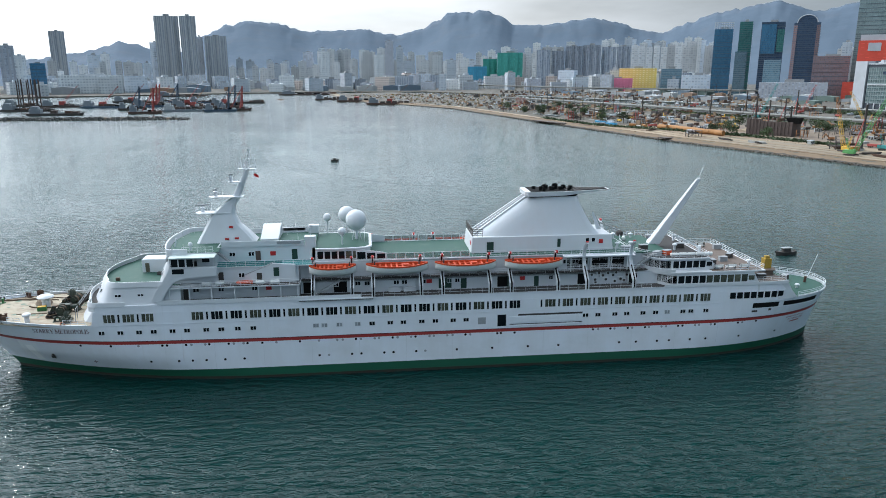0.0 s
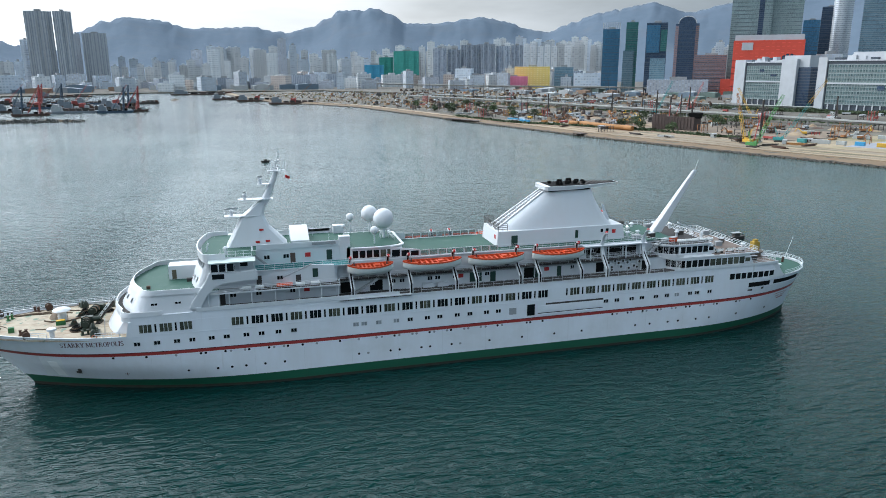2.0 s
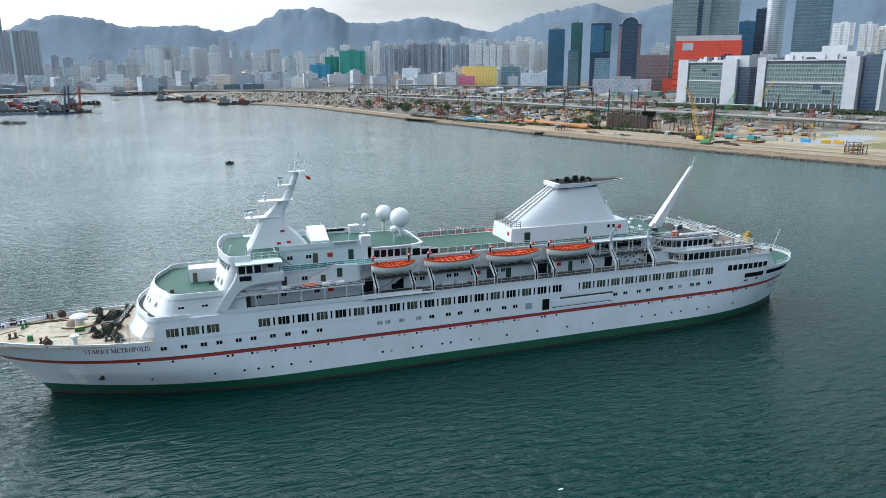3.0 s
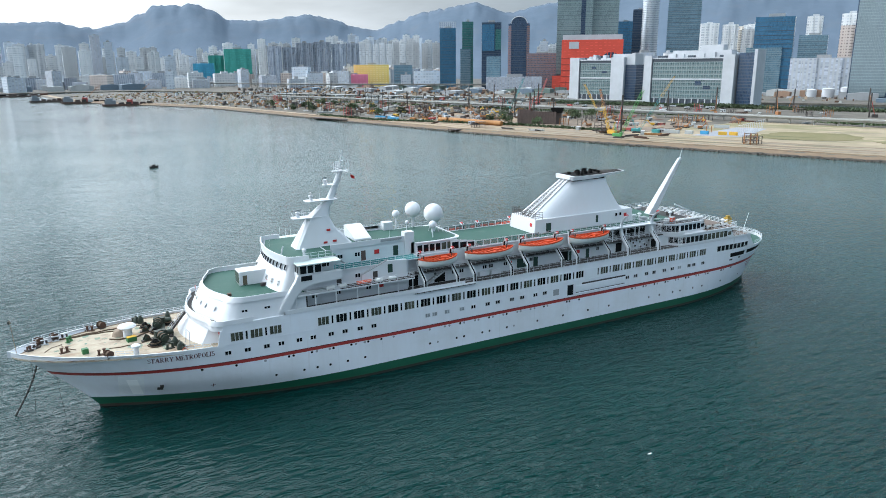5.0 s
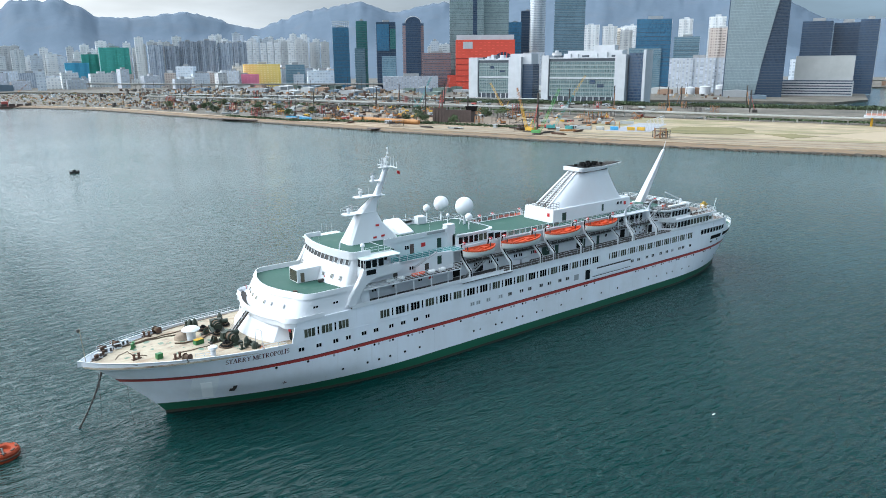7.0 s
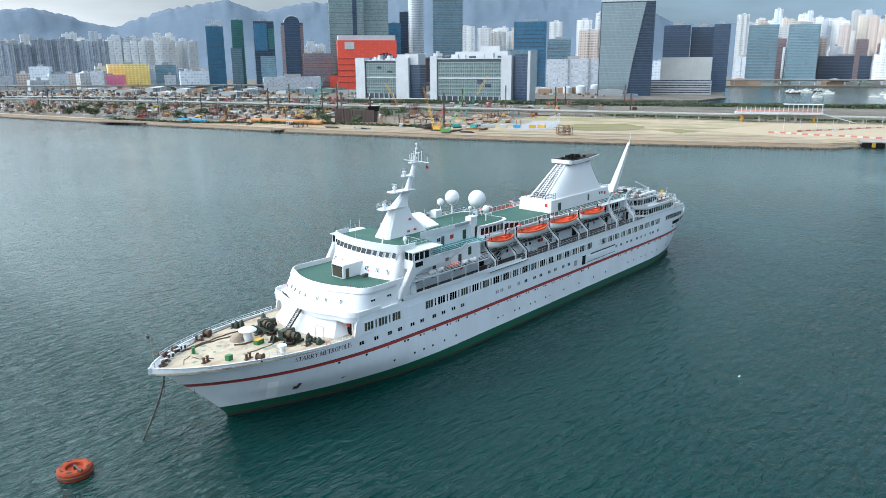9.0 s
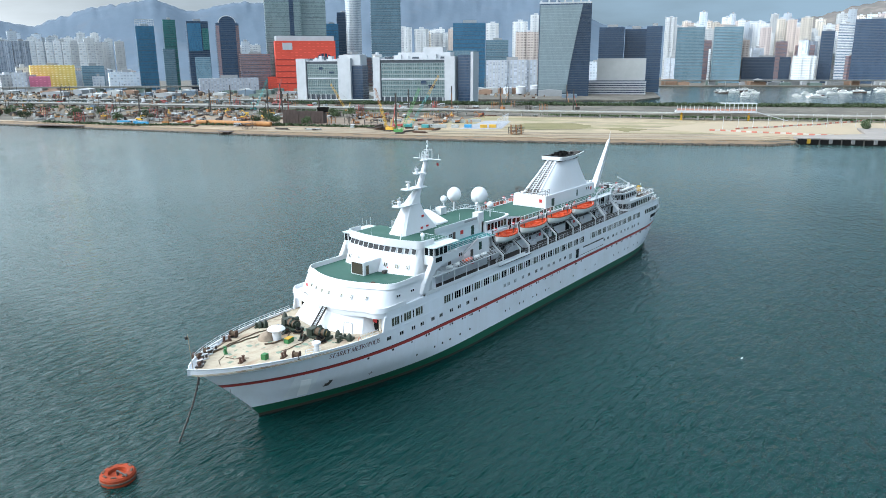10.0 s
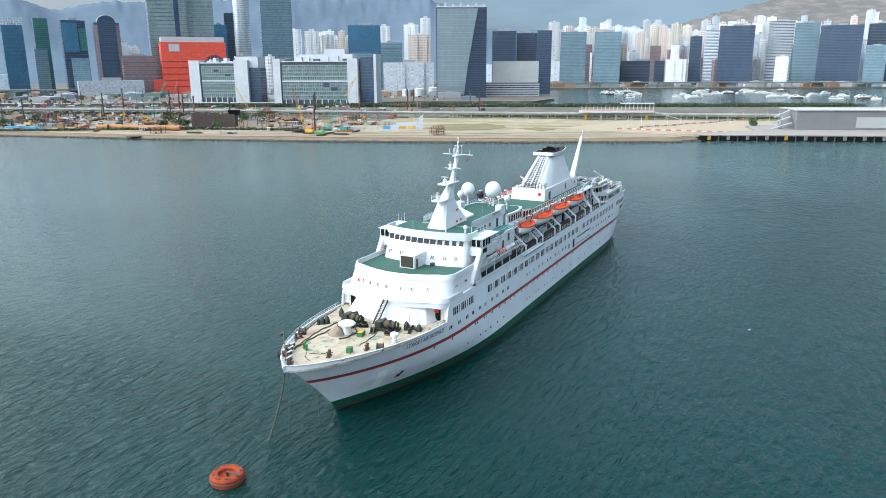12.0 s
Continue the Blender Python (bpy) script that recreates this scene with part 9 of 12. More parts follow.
city("peach", -693, 1874, 36, 24, 39, 12)
city("white", -604, 1644, 33, 31, 38, 18)
city("dark", -614, 1760, 40, 25, 18, 37)
city("grey", -681, 1970, 30, 24, 31, 2)
city("peach", -600, 1785, 16, 37, 17, 25)
city("peach", -633, 1968, 43, 29, 32, 27)
city("grey", -604, 1939, 42, 30, 25, 15)
city("tan", -573, 1862, 28, 21, 27, 1)
city("tan", -534, 1836, 42, 20, 23, 11)
city("pale", -504, 1767, 34, 19, 37, 36)
city("tan", -512, 1835, 34, 31, 21, 27)
city("pale", -508, 1902, 38, 18, 16, 10)
city("tan", -492, 1877, 23, 28, 39, 29)
city("pale", -495, 1990, 35, 31, 18, 11)
city("tan", -493, 2080, 39, 40, 40, -3)
city("white", -485, 2074, 30, 22, 24, 7)
city("tan", -426, 1857, 19, 22, 21, 35)
city("tan", -430, 2091, 43, 21, 36, 34)
city("tan", -421, 2080, 37, 33, 18, 24)
city("grey", -389, 2103, 52, 30, 14, 26)
city("tan", -328, 1818, 39, 33, 33, 23)
city("grey", -310, 1749, 32, 31, 32, 2)
city("pale", -340, 2026, 29, 39, 24, 21)
city("brown", -320, 2106, 36, 29, 17, 1)
city("brown", -268, 1931, 42, 36, 18, 5)
city("dark", -248, 1893, 38, 30, 29, 31)
city("white", -228, 1749, 31, 30, 20, -7)
city("white", -212, 1862, 37, 22, 39, -2)
city("white", -227, 2122, 21, 35, 9, 24)
city("peach", -190, 1932, 21, 28, 25, -12)
city("white", -174, 1960, 34, 37, 11, 21)
city("grey", -143, 1766, 19, 26, 34, 26)
city("tan", -128, 1770, 28, 25, 32, 20)
city("peach", -131, 2149, 22, 31, 21, 23)
city("dark", -99, 1978, 35, 20, 29, 3)
city("tan", -73, 1940, 33, 27, 26, -17)
city("tan", -54, 1952, 49, 39, 20, -18)
city("tan", -53, 1825, 22, 35, 46, 22)
city("tan", -39, 2037, 23, 19, 36, -1)
city("dark", -15, 1937, 30, 28, 28, -2)
city("brown", 1, 1814, 30, 28, 20, -12)
city("white", 34, 2127, 33, 40, 32, -20)
city("peach", 51, 1856, 42, 40, 35, -26)
city("tan", 63, 1955, 30, 31, 25, -4)
city("tan", 67, 1876, 20, 29, 25, 2)
city("dark", 104, 1913, 50, 31, 36, -20)
city("peach", 116, 1963, 21, 23, 45, 18)
city("brown", 139, 1952, 31, 19, 39, -23)
city("tan", 171, 2134, 58, 32, 42, 9)
city("brown", 171, 1870, 38, 22, 21, -17)
city("peach", 188, 2077, 27, 28, 15, -18)
city("dark", 213, 2030, 47, 20, 38, -7)
city("grey", 202, 1798, 18, 23, 43, -13)
city("pale", 242, 1892, 35, 27, 27, -16)
city("tan", 280, 2036, 52, 31, 30, -23)
city("white", 271, 1844, 37, 33, 39, -4)
city("tan", 280, 1827, 42, 31, 22, -3)
city("tan", 331, 2007, 41, 33, 15, -30)
city("dark", 340, 2024, 37, 32, 23, -6)
city("pale", 371, 1971, 55, 31, 35, -2)
city("peach", 370, 1987, 30, 25, 16, -25)
city("white", 416, 2081, 44, 38, 23, -27)
city("grey", 425, 2066, 28, 24, 36, -4)
city("tan", 391, 1829, 22, 24, 46, 8)
city("peach", 474, 2119, 31, 27, 31, 8)
city("pale", 513, 2104, 57, 31, 17, -36)
city("brown", 447, 1796, 40, 27, 30, 2)
city("grey", 509, 2004, 26, 33, 20, -27)
city("pale", 560, 2100, 44, 27, 35, -15)
city("peach", 502, 1812, 24, 32, 36, -28)
city("tan", 478, 1652, 38, 35, 23, -8)
city("grey", 567, 1880, 46, 33, 52, -34)
city("white", 538, 1776, 19, 22, 25, -35)
city("grey", 594, 1859, 45, 32, 34, 1)
city("peach", 649, 1921, 53, 38, 34, -27)
city("pale", 561, 1603, 33, 22, 37, 3)
city("tan", 571, 1613, 25, 29, 39, 3)
city("tan", 579, 1578, 28, 21, 41, -36)
city("brown", 734, 1944, 46, 20, 25, -17)
city("tan", 707, 1824, 36, 37, 50, -40)
city("tan", 756, 1916, 24, 19, 41, -1)
city("tan", 716, 1755, 17, 27, 25, -42)
city("dark", 791, 1896, 29, 38, 36, -39)
city("tan", 755, 1708, 34, 39, 43, -47)
city("peach", 777, 1725, 40, 20, 49, 2)
city("dark", 790, 1728, 35, 33, 32, -15)
city("grey", 728, 1536, 25, 32, 31, -28)
city("dark", 797, 1630, 30, 29, 45, -39)
city("white", 865, 1738, 32, 39, 43, -23)
city("peach", 887, 1738, 30, 19, 21, -29)
city("tan", 911, 1745, 35, 35, 40, -30)
city("peach", 954, 1799, 48, 28, 32, -43)
city("peach", 981, 1836, 22, 25, 41, -5)
city("tan", 1041, 1033, 39, 32, 76, -26)
city("brown", 1195, 1169, 18, 37, 70, -53)
city("brick", 1259, 1191, 36, 31, 69, -35)
city("pale", 1051, 974, 15, 34, 75, -36)
city("white", 1060, 954, 27, 23, 66, -69)
city("tan", 1138, 998, 42, 24, 69, -36)
city("pale", 1122, 961, 20, 20, 57, -51)
city("grey", 1198, 986, 18, 29, 61, -42)
city("peach", 1142, 910, 41, 32, 50, -32)
city("tan", 1302, 1017, 41, 29, 77, -42)
city("pale", 1357, 1018, 39, 30, 54, -32)
city("white", 1167, 848, 39, 40, 58, -70)
city("tan", 1980, 652, 42, 27, 68, -88)
city("brick", 2015, 645, 36, 24, 66, -80)
city("peach", 2140, 655, 45, 23, 76, -58)
city("white", 2198, 667, 30, 32, 77, -55)
city("brick", 2108, 605, 38, 25, 119, -65)
city("dark", 2118, 593, 50, 22, 62, -51)
city("white", 2000, 537, 35, 36, 92, -61)
city("grey", 1993, 517, 31, 38, 85, -77)
city("white", 2179, 553, 47, 31, 77, -51)
city("brick", 2103, 510, 44, 20, 82, -93)
city("peach", 2022, 471, 30, 37, 115, -69)
city("pale", 2243, 519, 26, 31, 91, -78)
city("tan", 2085, 448, 32, 35, 94, -68)
city("pale", 2193, 446, 50, 33, 49, -101)
city("peach", 2088, 403, 42, 33, 50, -71)
city("brick", 2019, 371, 28, 20, 109, -70)
city("peach", 2224, 406, 26, 26, 87, -73)
city("white", 2246, 380, 53, 33, 52, -91)
city("brick", 2181, 342, 48, 39, 101, -75)
city("tan", 2013, 313, 23, 26, 110, -92)
city("dark", 2245, 333, 21, 22, 113, -65)
city("white", 2175, 296, 46, 36, 71, -101)
city("pale", 2087, 263, 43, 28, 77, -105)
city("pale", 2215, 271, 36, 28, 61, -93)
city("peach", 2089, 225, 45, 22, 73, -61)
city("brick", 2039, 206, 20, 37, 70, -61)
city("pale", 2151, 211, 21, 38, 76, -101)
city("brown", 2218, 192, 25, 24, 77, -98)
city("brown", 2149, 166, 33, 22, 100, -96)
city("dark", 2308, 176, 23, 36, 77, -60)
city("white", 2113, 120, 44, 35, 76, -97)
city("tan", 2278, 119, 46, 35, 68, -99)
city("brown", 2098, 108, 20, 32, 68, -63)
city("tan", 2195, 98, 26, 18, 87, -87)
city("dark", 2213, 63, 44, 40, 65, -72)
city("dark", 2244, 61, 31, 36, 107, -82)
city("brick", 2280, 147, 27, 19, 61, -106)
city("dark", 2127, 106, 45, 39, 60, -72)
city("white", 2119, 76, 49, 32, 124, -105)
city("tan", 2241, 46, 40, 24, 83, -91)
city("peach", 2260, 33, 31, 32, 107, -109)
city("tan", 2139, 1, 35, 22, 99, -96)
city("grey", 2161, -36, 29, 29, 117, -106)
city("brick", 2277, -48, 20, 24, 133, -113)
city("pale", 2270, -90, 34, 32, 105, -99)
city("dark", 2115, -107, 35, 20, 135, -77)
city("dark", 2276, -140, 36, 24, 129, -85)
city("grey", 2190, -164, 43, 28, 117, -105)
city("pale", 2123, -187, 43, 35, 69, -89)
city("tan", 2295, -209, 26, 32, 71, -69)

# ---- landmark buildings on the far shore ----
def glazed_front(parent, w, z0, z1, y, cols, rows, glass, bar):
    """A curtain wall: glass sheet with real mullions and floor bands."""
    bm = bmesh.new()
    box(bm, -w / 2, w / 2, y - 0.2, y + 0.5, z0, z1)
    part("glazing", bm, glass, parent)
    bm = bmesh.new()
    for k in range(cols + 1):
        x = -w / 2 + w * k / cols
        box(bm, x - 0.25, x + 0.25, y - 0.6, y - 0.2, z0, z1)
    part("mullion_grid", bm, bar, parent)["kind"] = "stuff"
    bm = bmesh.new()
    for k in range(rows + 1):
        z = z0 + (z1 - z0) * k / rows
        box(bm, -w / 2, w / 2, y - 0.9, y - 0.2, z - 0.45, z + 0.45)
    part("banding", bm, bar, parent)["kind"] = "stuff"


GLASS_PALE = facade("pale_green_curtain_wall", (0.17, 0.22, 0.225), (0.07, 0.115, 0.12), 5.2, 2.2, 0.7, 0.85, 0.15, 0.4, 0.05)
BAND_PALE = mat("pale_green_fins", (0.25, 0.31, 0.31), 0.5, grain=0.15, grain_scale=0.2)


def slab_office(x, y, turn, w, h, wall_l, wall_r, label):
    """A white-framed office slab with a curtain wall between two thick end walls."""
    t = thing("office_block", x, y, 2.4, label, "building", turn)
    for x0, x1 in ((-w / 2, -w / 2 + wall_l), (w / 2 - wall_r, w / 2)):
        bm = bmesh.new()
        box(bm, x0, x1, -1.5, 26, 0, h)
        part("end_wall", bm, WHITEWALL, t)
    mid = (-w / 2 + wall_l + w / 2 - wall_r) / 2
    inner = thing("curtain", 0, 0, 0, "", "")
    inner.parent = t
    inner.matrix_basis = pose(mid, 0, 0)
    gw = w - wall_l - wall_r - 0.1
    glazed_front(t, gw, 8, h - 9, 0.6, max(6, round(gw / 3.4)), 9, GLASS_PALE, BAND_PALE)
    bpy.data.objects.remove(inner)
    # core coloured dark to paint the base shadow behind the colonnade
    bm = bmesh.new()
    box(bm, -w / 2 + wall_l, w / 2 - wall_r, 1.2, 25, 0, h - 4)
    part("core", bm, BANDGREY, t)
    # recessed dark balconies in the curtain wall, and a storey of plant on the roof
    dice = random.Random(int(w))
    for k in range(2):
        bm = bmesh.new()
        X, Z = dice.uniform(-gw * 0.4, gw * 0.3), 12 + (h - 26) * dice.random()
        box(bm, X, X + dice.uniform(4, 11), -0.5, 0.0, Z, Z + dice.uniform(3, 7))
        part("dark_balcony", bm, STYLES["navy"][0], t)
    bm = bmesh.new()
    box(bm, -gw / 2, gw / 2, -1.1, 0.4, h * 0.5, h * 0.5 + 1.8)
    part("string_course", bm, WHITEWALL, t)
    for k in range(7):
        bm = bmesh.new()
        X, d = -gw / 2 + gw * (k + 0.2) / 7, dice.uniform(2, 6)
        box(bm, X, X + gw / 7 * dice.uniform(0.4, 0.8), 4 + d, 16, h - 3, h + dice.uniform(-1, 4))
        part("roof_box", bm, WHITEWALL if k % 3 else BANDGREY, t)
    bm = bmesh.new()
    box(bm, -w / 2 + wall_l, w / 2 - wall_r, -0.5, 26, h - 4.5, h - 3)
    part("roof_slab", bm, WHITEWALL, t)
    bm = bmesh.new()
    for k in range(round(gw / 9)):
        X = -gw / 2 + 9 * k + 4
        box(bm, X - 0.6, X + 0.6, -0.4, 0.8, 0, 8)
    part("colonnade", bm, WHITEWALL, t)["kind"] = "stuff"
    return t


t = slab_office(682, 760, -72, 96, 63, 17, 22, "white framed office block with a green curtain wall")
bm = bmesh.new()
box(bm, 41.2, 66, 4, 26, 0, 52)
part("side_wing", bm, STYLES["navy"][0], t)
bm = bmesh.new()
box(bm, 25, 62, 6, 30, 52.2, 68)
part("plant_tower", bm, WHITEWALL, t)
bm = bmesh.new()
box(bm, -26, 20, 8, 24, 59, 62)
part("roof_canopy", bm, WHITEWALL, t)
t = slab_office(678, 573, -72, 125, 64, 11, 15, "long white framed office slab with green glazing")
bm = bmesh.new()
box(bm, -28, 52, 12, 30, 60, 70)
part("plant_tower", bm, WHITEWALL, t)
bm = bmesh.new()
box(bm, 10, 40, 14, 28, 70, 77)
part("plant_upper", bm, WHITEWALL, t)
bm = bmesh.new()
box(bm, 64.5, 84, 6, 30, 0, 66)
part("rear_wing", bm, STYLES["navy"][0], t)
bm = bmesh.new()
box(bm, 84.2, 88, 4, 32, 0, 70)
part("rear_wall", bm, WHITEWALL, t)

# red shopping block
DARK_RED = mat("dark_red_panel", (0.26, 0.03, 0.025), 0.6, grain=0.2, grain_scale=0.1)
t = thing("shopping_mall", 926, 1062, 2.4, "bright red shopping block with a dark round window", "building", -38)
bm = bmesh.new()
box(bm, -62, 62, -5, 45, 0, 102)
part("body", bm, STYLES["red"][0], t)
bm = bmesh.new()
box(bm, -80, -62, -4, 40, 0, 30)
part("low_wing", bm, STYLES["red"][0], t)
bm = bmesh.new()
box(bm, -60, 60, -2, 42, 102, 112)
part("roof_plant", bm, WHITEWALL, t)
bm = bmesh.new()
slab(bm, [(38 + 21 * math.cos(radians(a)), 56 + 21 * math.sin(radians(a))) for a in range(0, 181, 12)] + [(17, 30), (59, 30)], -6.0, -5.0)
for v in bm.verts:
    v.co = Vector((v.co.x, v.co.z, v.co.y))
bmesh.ops.recalc_face_normals(bm, faces=bm.faces[:])
part("round_window", bm, STYLES["navy"][0], t)
for x in (24, 31, 38, 45, 52):
    bm = bmesh.new()
    box(bm, x - 0.8, x + 0.8, -6.6, -6.0, 30, 56 + math.sqrt(21 ** 2 - (x - 38) ** 2))
    part("window_bar", bm, STYLES["red"][0], t)
bm = bmesh.new()
box(bm, -47, -27, -5.8, -5.1, 84, 98)
part("logo_plate", bm, WHITEWALL, t, "white square logo plate")
for k in range(5):
    bm = bmesh.new()
    box(bm, -62.2, 62.2 if 16 + 12 * k < 28 else 14, -5.7, -5.1, 16 + 12 * k, 17.2 + 12 * k)
    part("facade_groove", bm, DARK_RED, t)
# tower with a slanting glass front
t = thing("slanted_tower", 996, 498, 2.4, "tall glass tower with a slanting pale front", "building", -63)
bm = bmesh.new()
slab(bm, [(-43, -18), (43, -18), (43, 26), (-43, 26)], 0, 150)
bmesh.ops.recalc_face_normals(bm, faces=bm.faces[:])
part("body", bm, STYLES["navy"][0], t)
bm = bmesh.new()
prof = [(-41.5, 5), (5, 5), (11, 52), (28, 148), (-41.5, 148)]
loft(bm, [[(x, -19.6, z) for x, z in prof], [(x, -18.1, z) for x, z in prof]])
bmesh.ops.recalc_face_normals(bm, faces=bm.faces[:])
part("glass_front", bm, facade("pale_reflective_glass", (0.24, 0.30, 0.32), (0.25, 0.315, 0.345), 4.2, 2.0, 0.9, 0.92, 0.06, 0.2, 0.0, mirror=0.5, cells=0.1, patch=0.12), t, "pale reflective glass front")
bm = bmesh.new()
for k in range(36):
    z = 6 + 4 * k
    box(bm, 6.2 + 22 * z / 148, 43, -18.5, -18.05, z, z + 0.5)
part("sun_louvres", bm, BANDGREY, t)["kind"] = "stuff"
for k in range(7):
    bm = bmesh.new()
    box(bm, -42 + 13 * k, -39 + 13 * k, -17.6, -16.8, 150, 155 + 1.5 * (k % 2))
    part("crown_post", bm, WHITEWALL, t)
bm = bmesh.new()
box(bm, -43.2, 43.2, -18.4, -17.7, 150, 152.4)
part("crown_screen", bm, WHITEWALL, t)
# pale windowless box on its striped podium
t = thing("data_centre", 1092, 434, 2.4, "pale windowless block on a banded white podium", "building", -67)
bm = bmesh.new()
box(bm, -42, 42, 0, 50, 24, 62)
part("upper_block", bm, mat("pale_panels", (0.52, 0.52, 0.50), 0.7, grain=0.2, grain_scale=0.08, stain=0.3, stain_scale=0.03), t)
for k in range(6):
    bm = bmesh.new()
    box(bm, -62, 44, -8 + 0.3 * k, 46, 4 * k, 4 * k + 2.2)
    part("podium_floor", bm, WHITEWALL, t)
bm = bmesh.new()
box(bm, -60, 42, -4, 44, 0, 23.9)
part("podium_core", bm, STYLES["navy"][0], t)
# tanks and sheds on the far quay
for k, (x, y, r, h) in enumerate(((1010, 590, 9, 13), (1020, 566, 9, 15), (1000, 612, 8, 11), (1035, 548, 7, 14), (1045, 535, 7, 14), (1052, 522, 7, 14), (1062, 508, 7, 12))):
    t = thing("storage_tank", x, y, 2.4, "white cylindrical storage tank on the quay", "tank", 0, "quay storage tanks")
    bm = bmesh.new()
    lathe(bm, [(r, 0), (r, h), (r * 0.5, h + 1.5), (0.1, h + 1.8)], 18)
    part("shell", bm, WHITEWALL, t)
rng = random.Random(21)
SHED = [mat("shed_white", (0.42, 0.43, 0.43), 0.6, grain=0.25, grain_scale=0.1), mat("shed_grey", (0.3, 0.31, 0.32), 0.7, grain=0.25, grain_scale=0.1), mat("shed_blue", (0.14, 0.19, 0.24), 0.6, grain=0.25, grain_scale=0.1), mat("shed_rust", (0.3, 0.19, 0.13), 0.7, grain=0.3, grain_scale=0.1), mat("shed_green", (0.12, 0.17, 0.15), 0.6, grain=0.25, grain_scale=0.1)]


def shed(x, y, turn, w, d, h, m):
    t = thing("warehouse", x, y, 2.4, "low flat warehouse shed near the water", "building", turn, "waterfront sheds")
    bm = bmesh.new()
    prof = [(-w / 2, 0), (w / 2, 0), (w / 2, h), (0, h * 1.18), (-w / 2, h)]
    loft(bm, [[(x0, -d / 2, z) for x0, z in prof], [(x0, d / 2, z) for x0, z in prof]])
    bmesh.ops.recalc_face_normals(bm, faces=bm.faces[:])
    part("shell", bm, SHED[m], t)


for k in range(70):
    u = rng.random()
    a, b = Vector((330, 1420)), Vector((900, 420))
    p = a.lerp(b, u) + Vector((0.87, 0.5)) * rng.uniform(40, 330)
    shed(p.x, p.y, -60 + rng.uniform(-8, 8), rng.uniform(14, 46), rng.uniform(12, 26), rng.uniform(4, 10), rng.choice((0, 0, 1, 1, 2, 3, 4)))
for k in range(60):
    x = rng.uniform(-1500, 120)
    y = 1760 + max(0, -x - 250) * -0.42 + rng.uniform(20, 260)
    shed(x, y, rng.uniform(-15, 15), rng.uniform(20, 60), rng.uniform(15, 30), rng.uniform(6, 16), rng.choice((0, 0, 0, 1, 1, 3, 2)))
for k in range(40):
    u = rng.random()
    p = Vector((1620, 560)).lerp(Vector((1960, -280)), u) + Vector((0.92, 0.38)) * rng.uniform(35, 90)
    shed(p.x, p.y, -68, rng.uniform(15, 40), rng.uniform(12, 25), rng.uniform(5, 14), rng.choice((0, 1, 1, 3, 4)))


# ---- viaducts ----
def viaduct(pts, z, width, depth, span, label, rail=True):
    t = thing("viaduct", 0, 0, 0, label, "viaduct", kind="structure")
    bm = bmesh.new()
    run = at_len([(x, y, z) for x, y in pts], span)
    for a, b in zip(run, run[1:]):
        beam(bm, a - Vector((0, 0, 0.2)), b - Vector((0, 0, 0.2)), width, 0.4)
        beam(bm, a - Vector((0, 0, 0.4 + depth / 2)), b - Vector((0, 0, 0.4 + depth / 2)), width * 0.45, depth)
    part("girder", bm, CONCRETE, t)
    if rail:
        bm = bmesh.new()
        for a, b in zip(run, run[1:]):
            d = (b - a).normalized()
            n = Vector((-d.y, d.x, 0)) * (width / 2)
            for s in (-1, 1):
                beam(bm, a + n * s + Vector((0, 0, 0.4)), b + n * s + Vector((0, 0, 0.4)), 0.3, 0.8)
        part("parapet", bm, CONCRETE, t)
    for p in run[1:-1]:
        bm = bmesh.new()
        tube(bm, (p.x, p.y, 2.0), (p.x, p.y, z - depth), 0.8, 0.8, 8)
        part("pier", bm, CONCRETE, t)
    return t


viaduct([(240, 1130), (300, 980), (360, 815), (445, 530), (516, 274), (558, 142), (616, -43), (690, -230)], 8.2, 9, 1.6, 20, "long pale concrete viaduct along the runway strip")
viaduct([(290, 1900), (480, 1533), (742, 1250), (914, 1129), (1150, 960), (1400, 800), (1640, 600), (1790, 250), (1960, -250), (2150, -700)], 15, 14, 2.2, 45, "far pale expressway viaduct past the towers")
viaduct([(300, 1290), (420, 1075), (560, 830), (690, 590)], 5.5, 12, 1.5, 30, "low road bridge behind the strip", False)

# ---- the building site on the strip ----
def inland(x, y, d):
    """d metres inland of a place on the shore side."""
    return x + 0.908 * d, y + 0.42 * d


CRANE_YELLOW = mat("yellow_crane_paint", (0.62, 0.36, 0.04), 0.5, grain=0.2, grain_scale=0.4)
CRANE_GREEN = mat("green_crane_paint", (0.10, 0.32, 0.10), 0.5, grain=0.2, grain_scale=0.4)
CRANE_TEAL = mat("teal_crane_paint", (0.06, 0.30, 0.30), 0.5, grain=0.2, grain_scale=0.4)
CRANE_RED = mat("red_crane_paint", (0.38, 0.07, 0.06), 0.55, grain=0.2, grain_scale=0.4)
CRANE_ORANGE = mat("orange_steel_paint", (0.36, 0.15, 0.055), 0.6, grain=0.3, grain_scale=0.4, stain=0.3)
PIPE_ORANGE = mat("rusty_orange_pipe", (0.42, 0.19, 0.06), 0.7, grain=0.4, grain_scale=0.5, stain=0.4, stain_scale=0.2)
BROWN_PILE = mat("brown_sheet_pile", (0.10, 0.07, 0.06), 0.8, grain=0.4, grain_scale=0.4, stain=0.4, stain_scale=0.15, dirt=(0.04, 0.03, 0.03))
CRATE_BLUE = mat("blue_container_paint", (0.05, 0.30, 0.52), 0.5, grain=0.2, grain_scale=0.5)
GREY_HUT = mat("grey_hut_panels", (0.4, 0.42, 0.42), 0.6, grain=0.2, grain_scale=0.5)


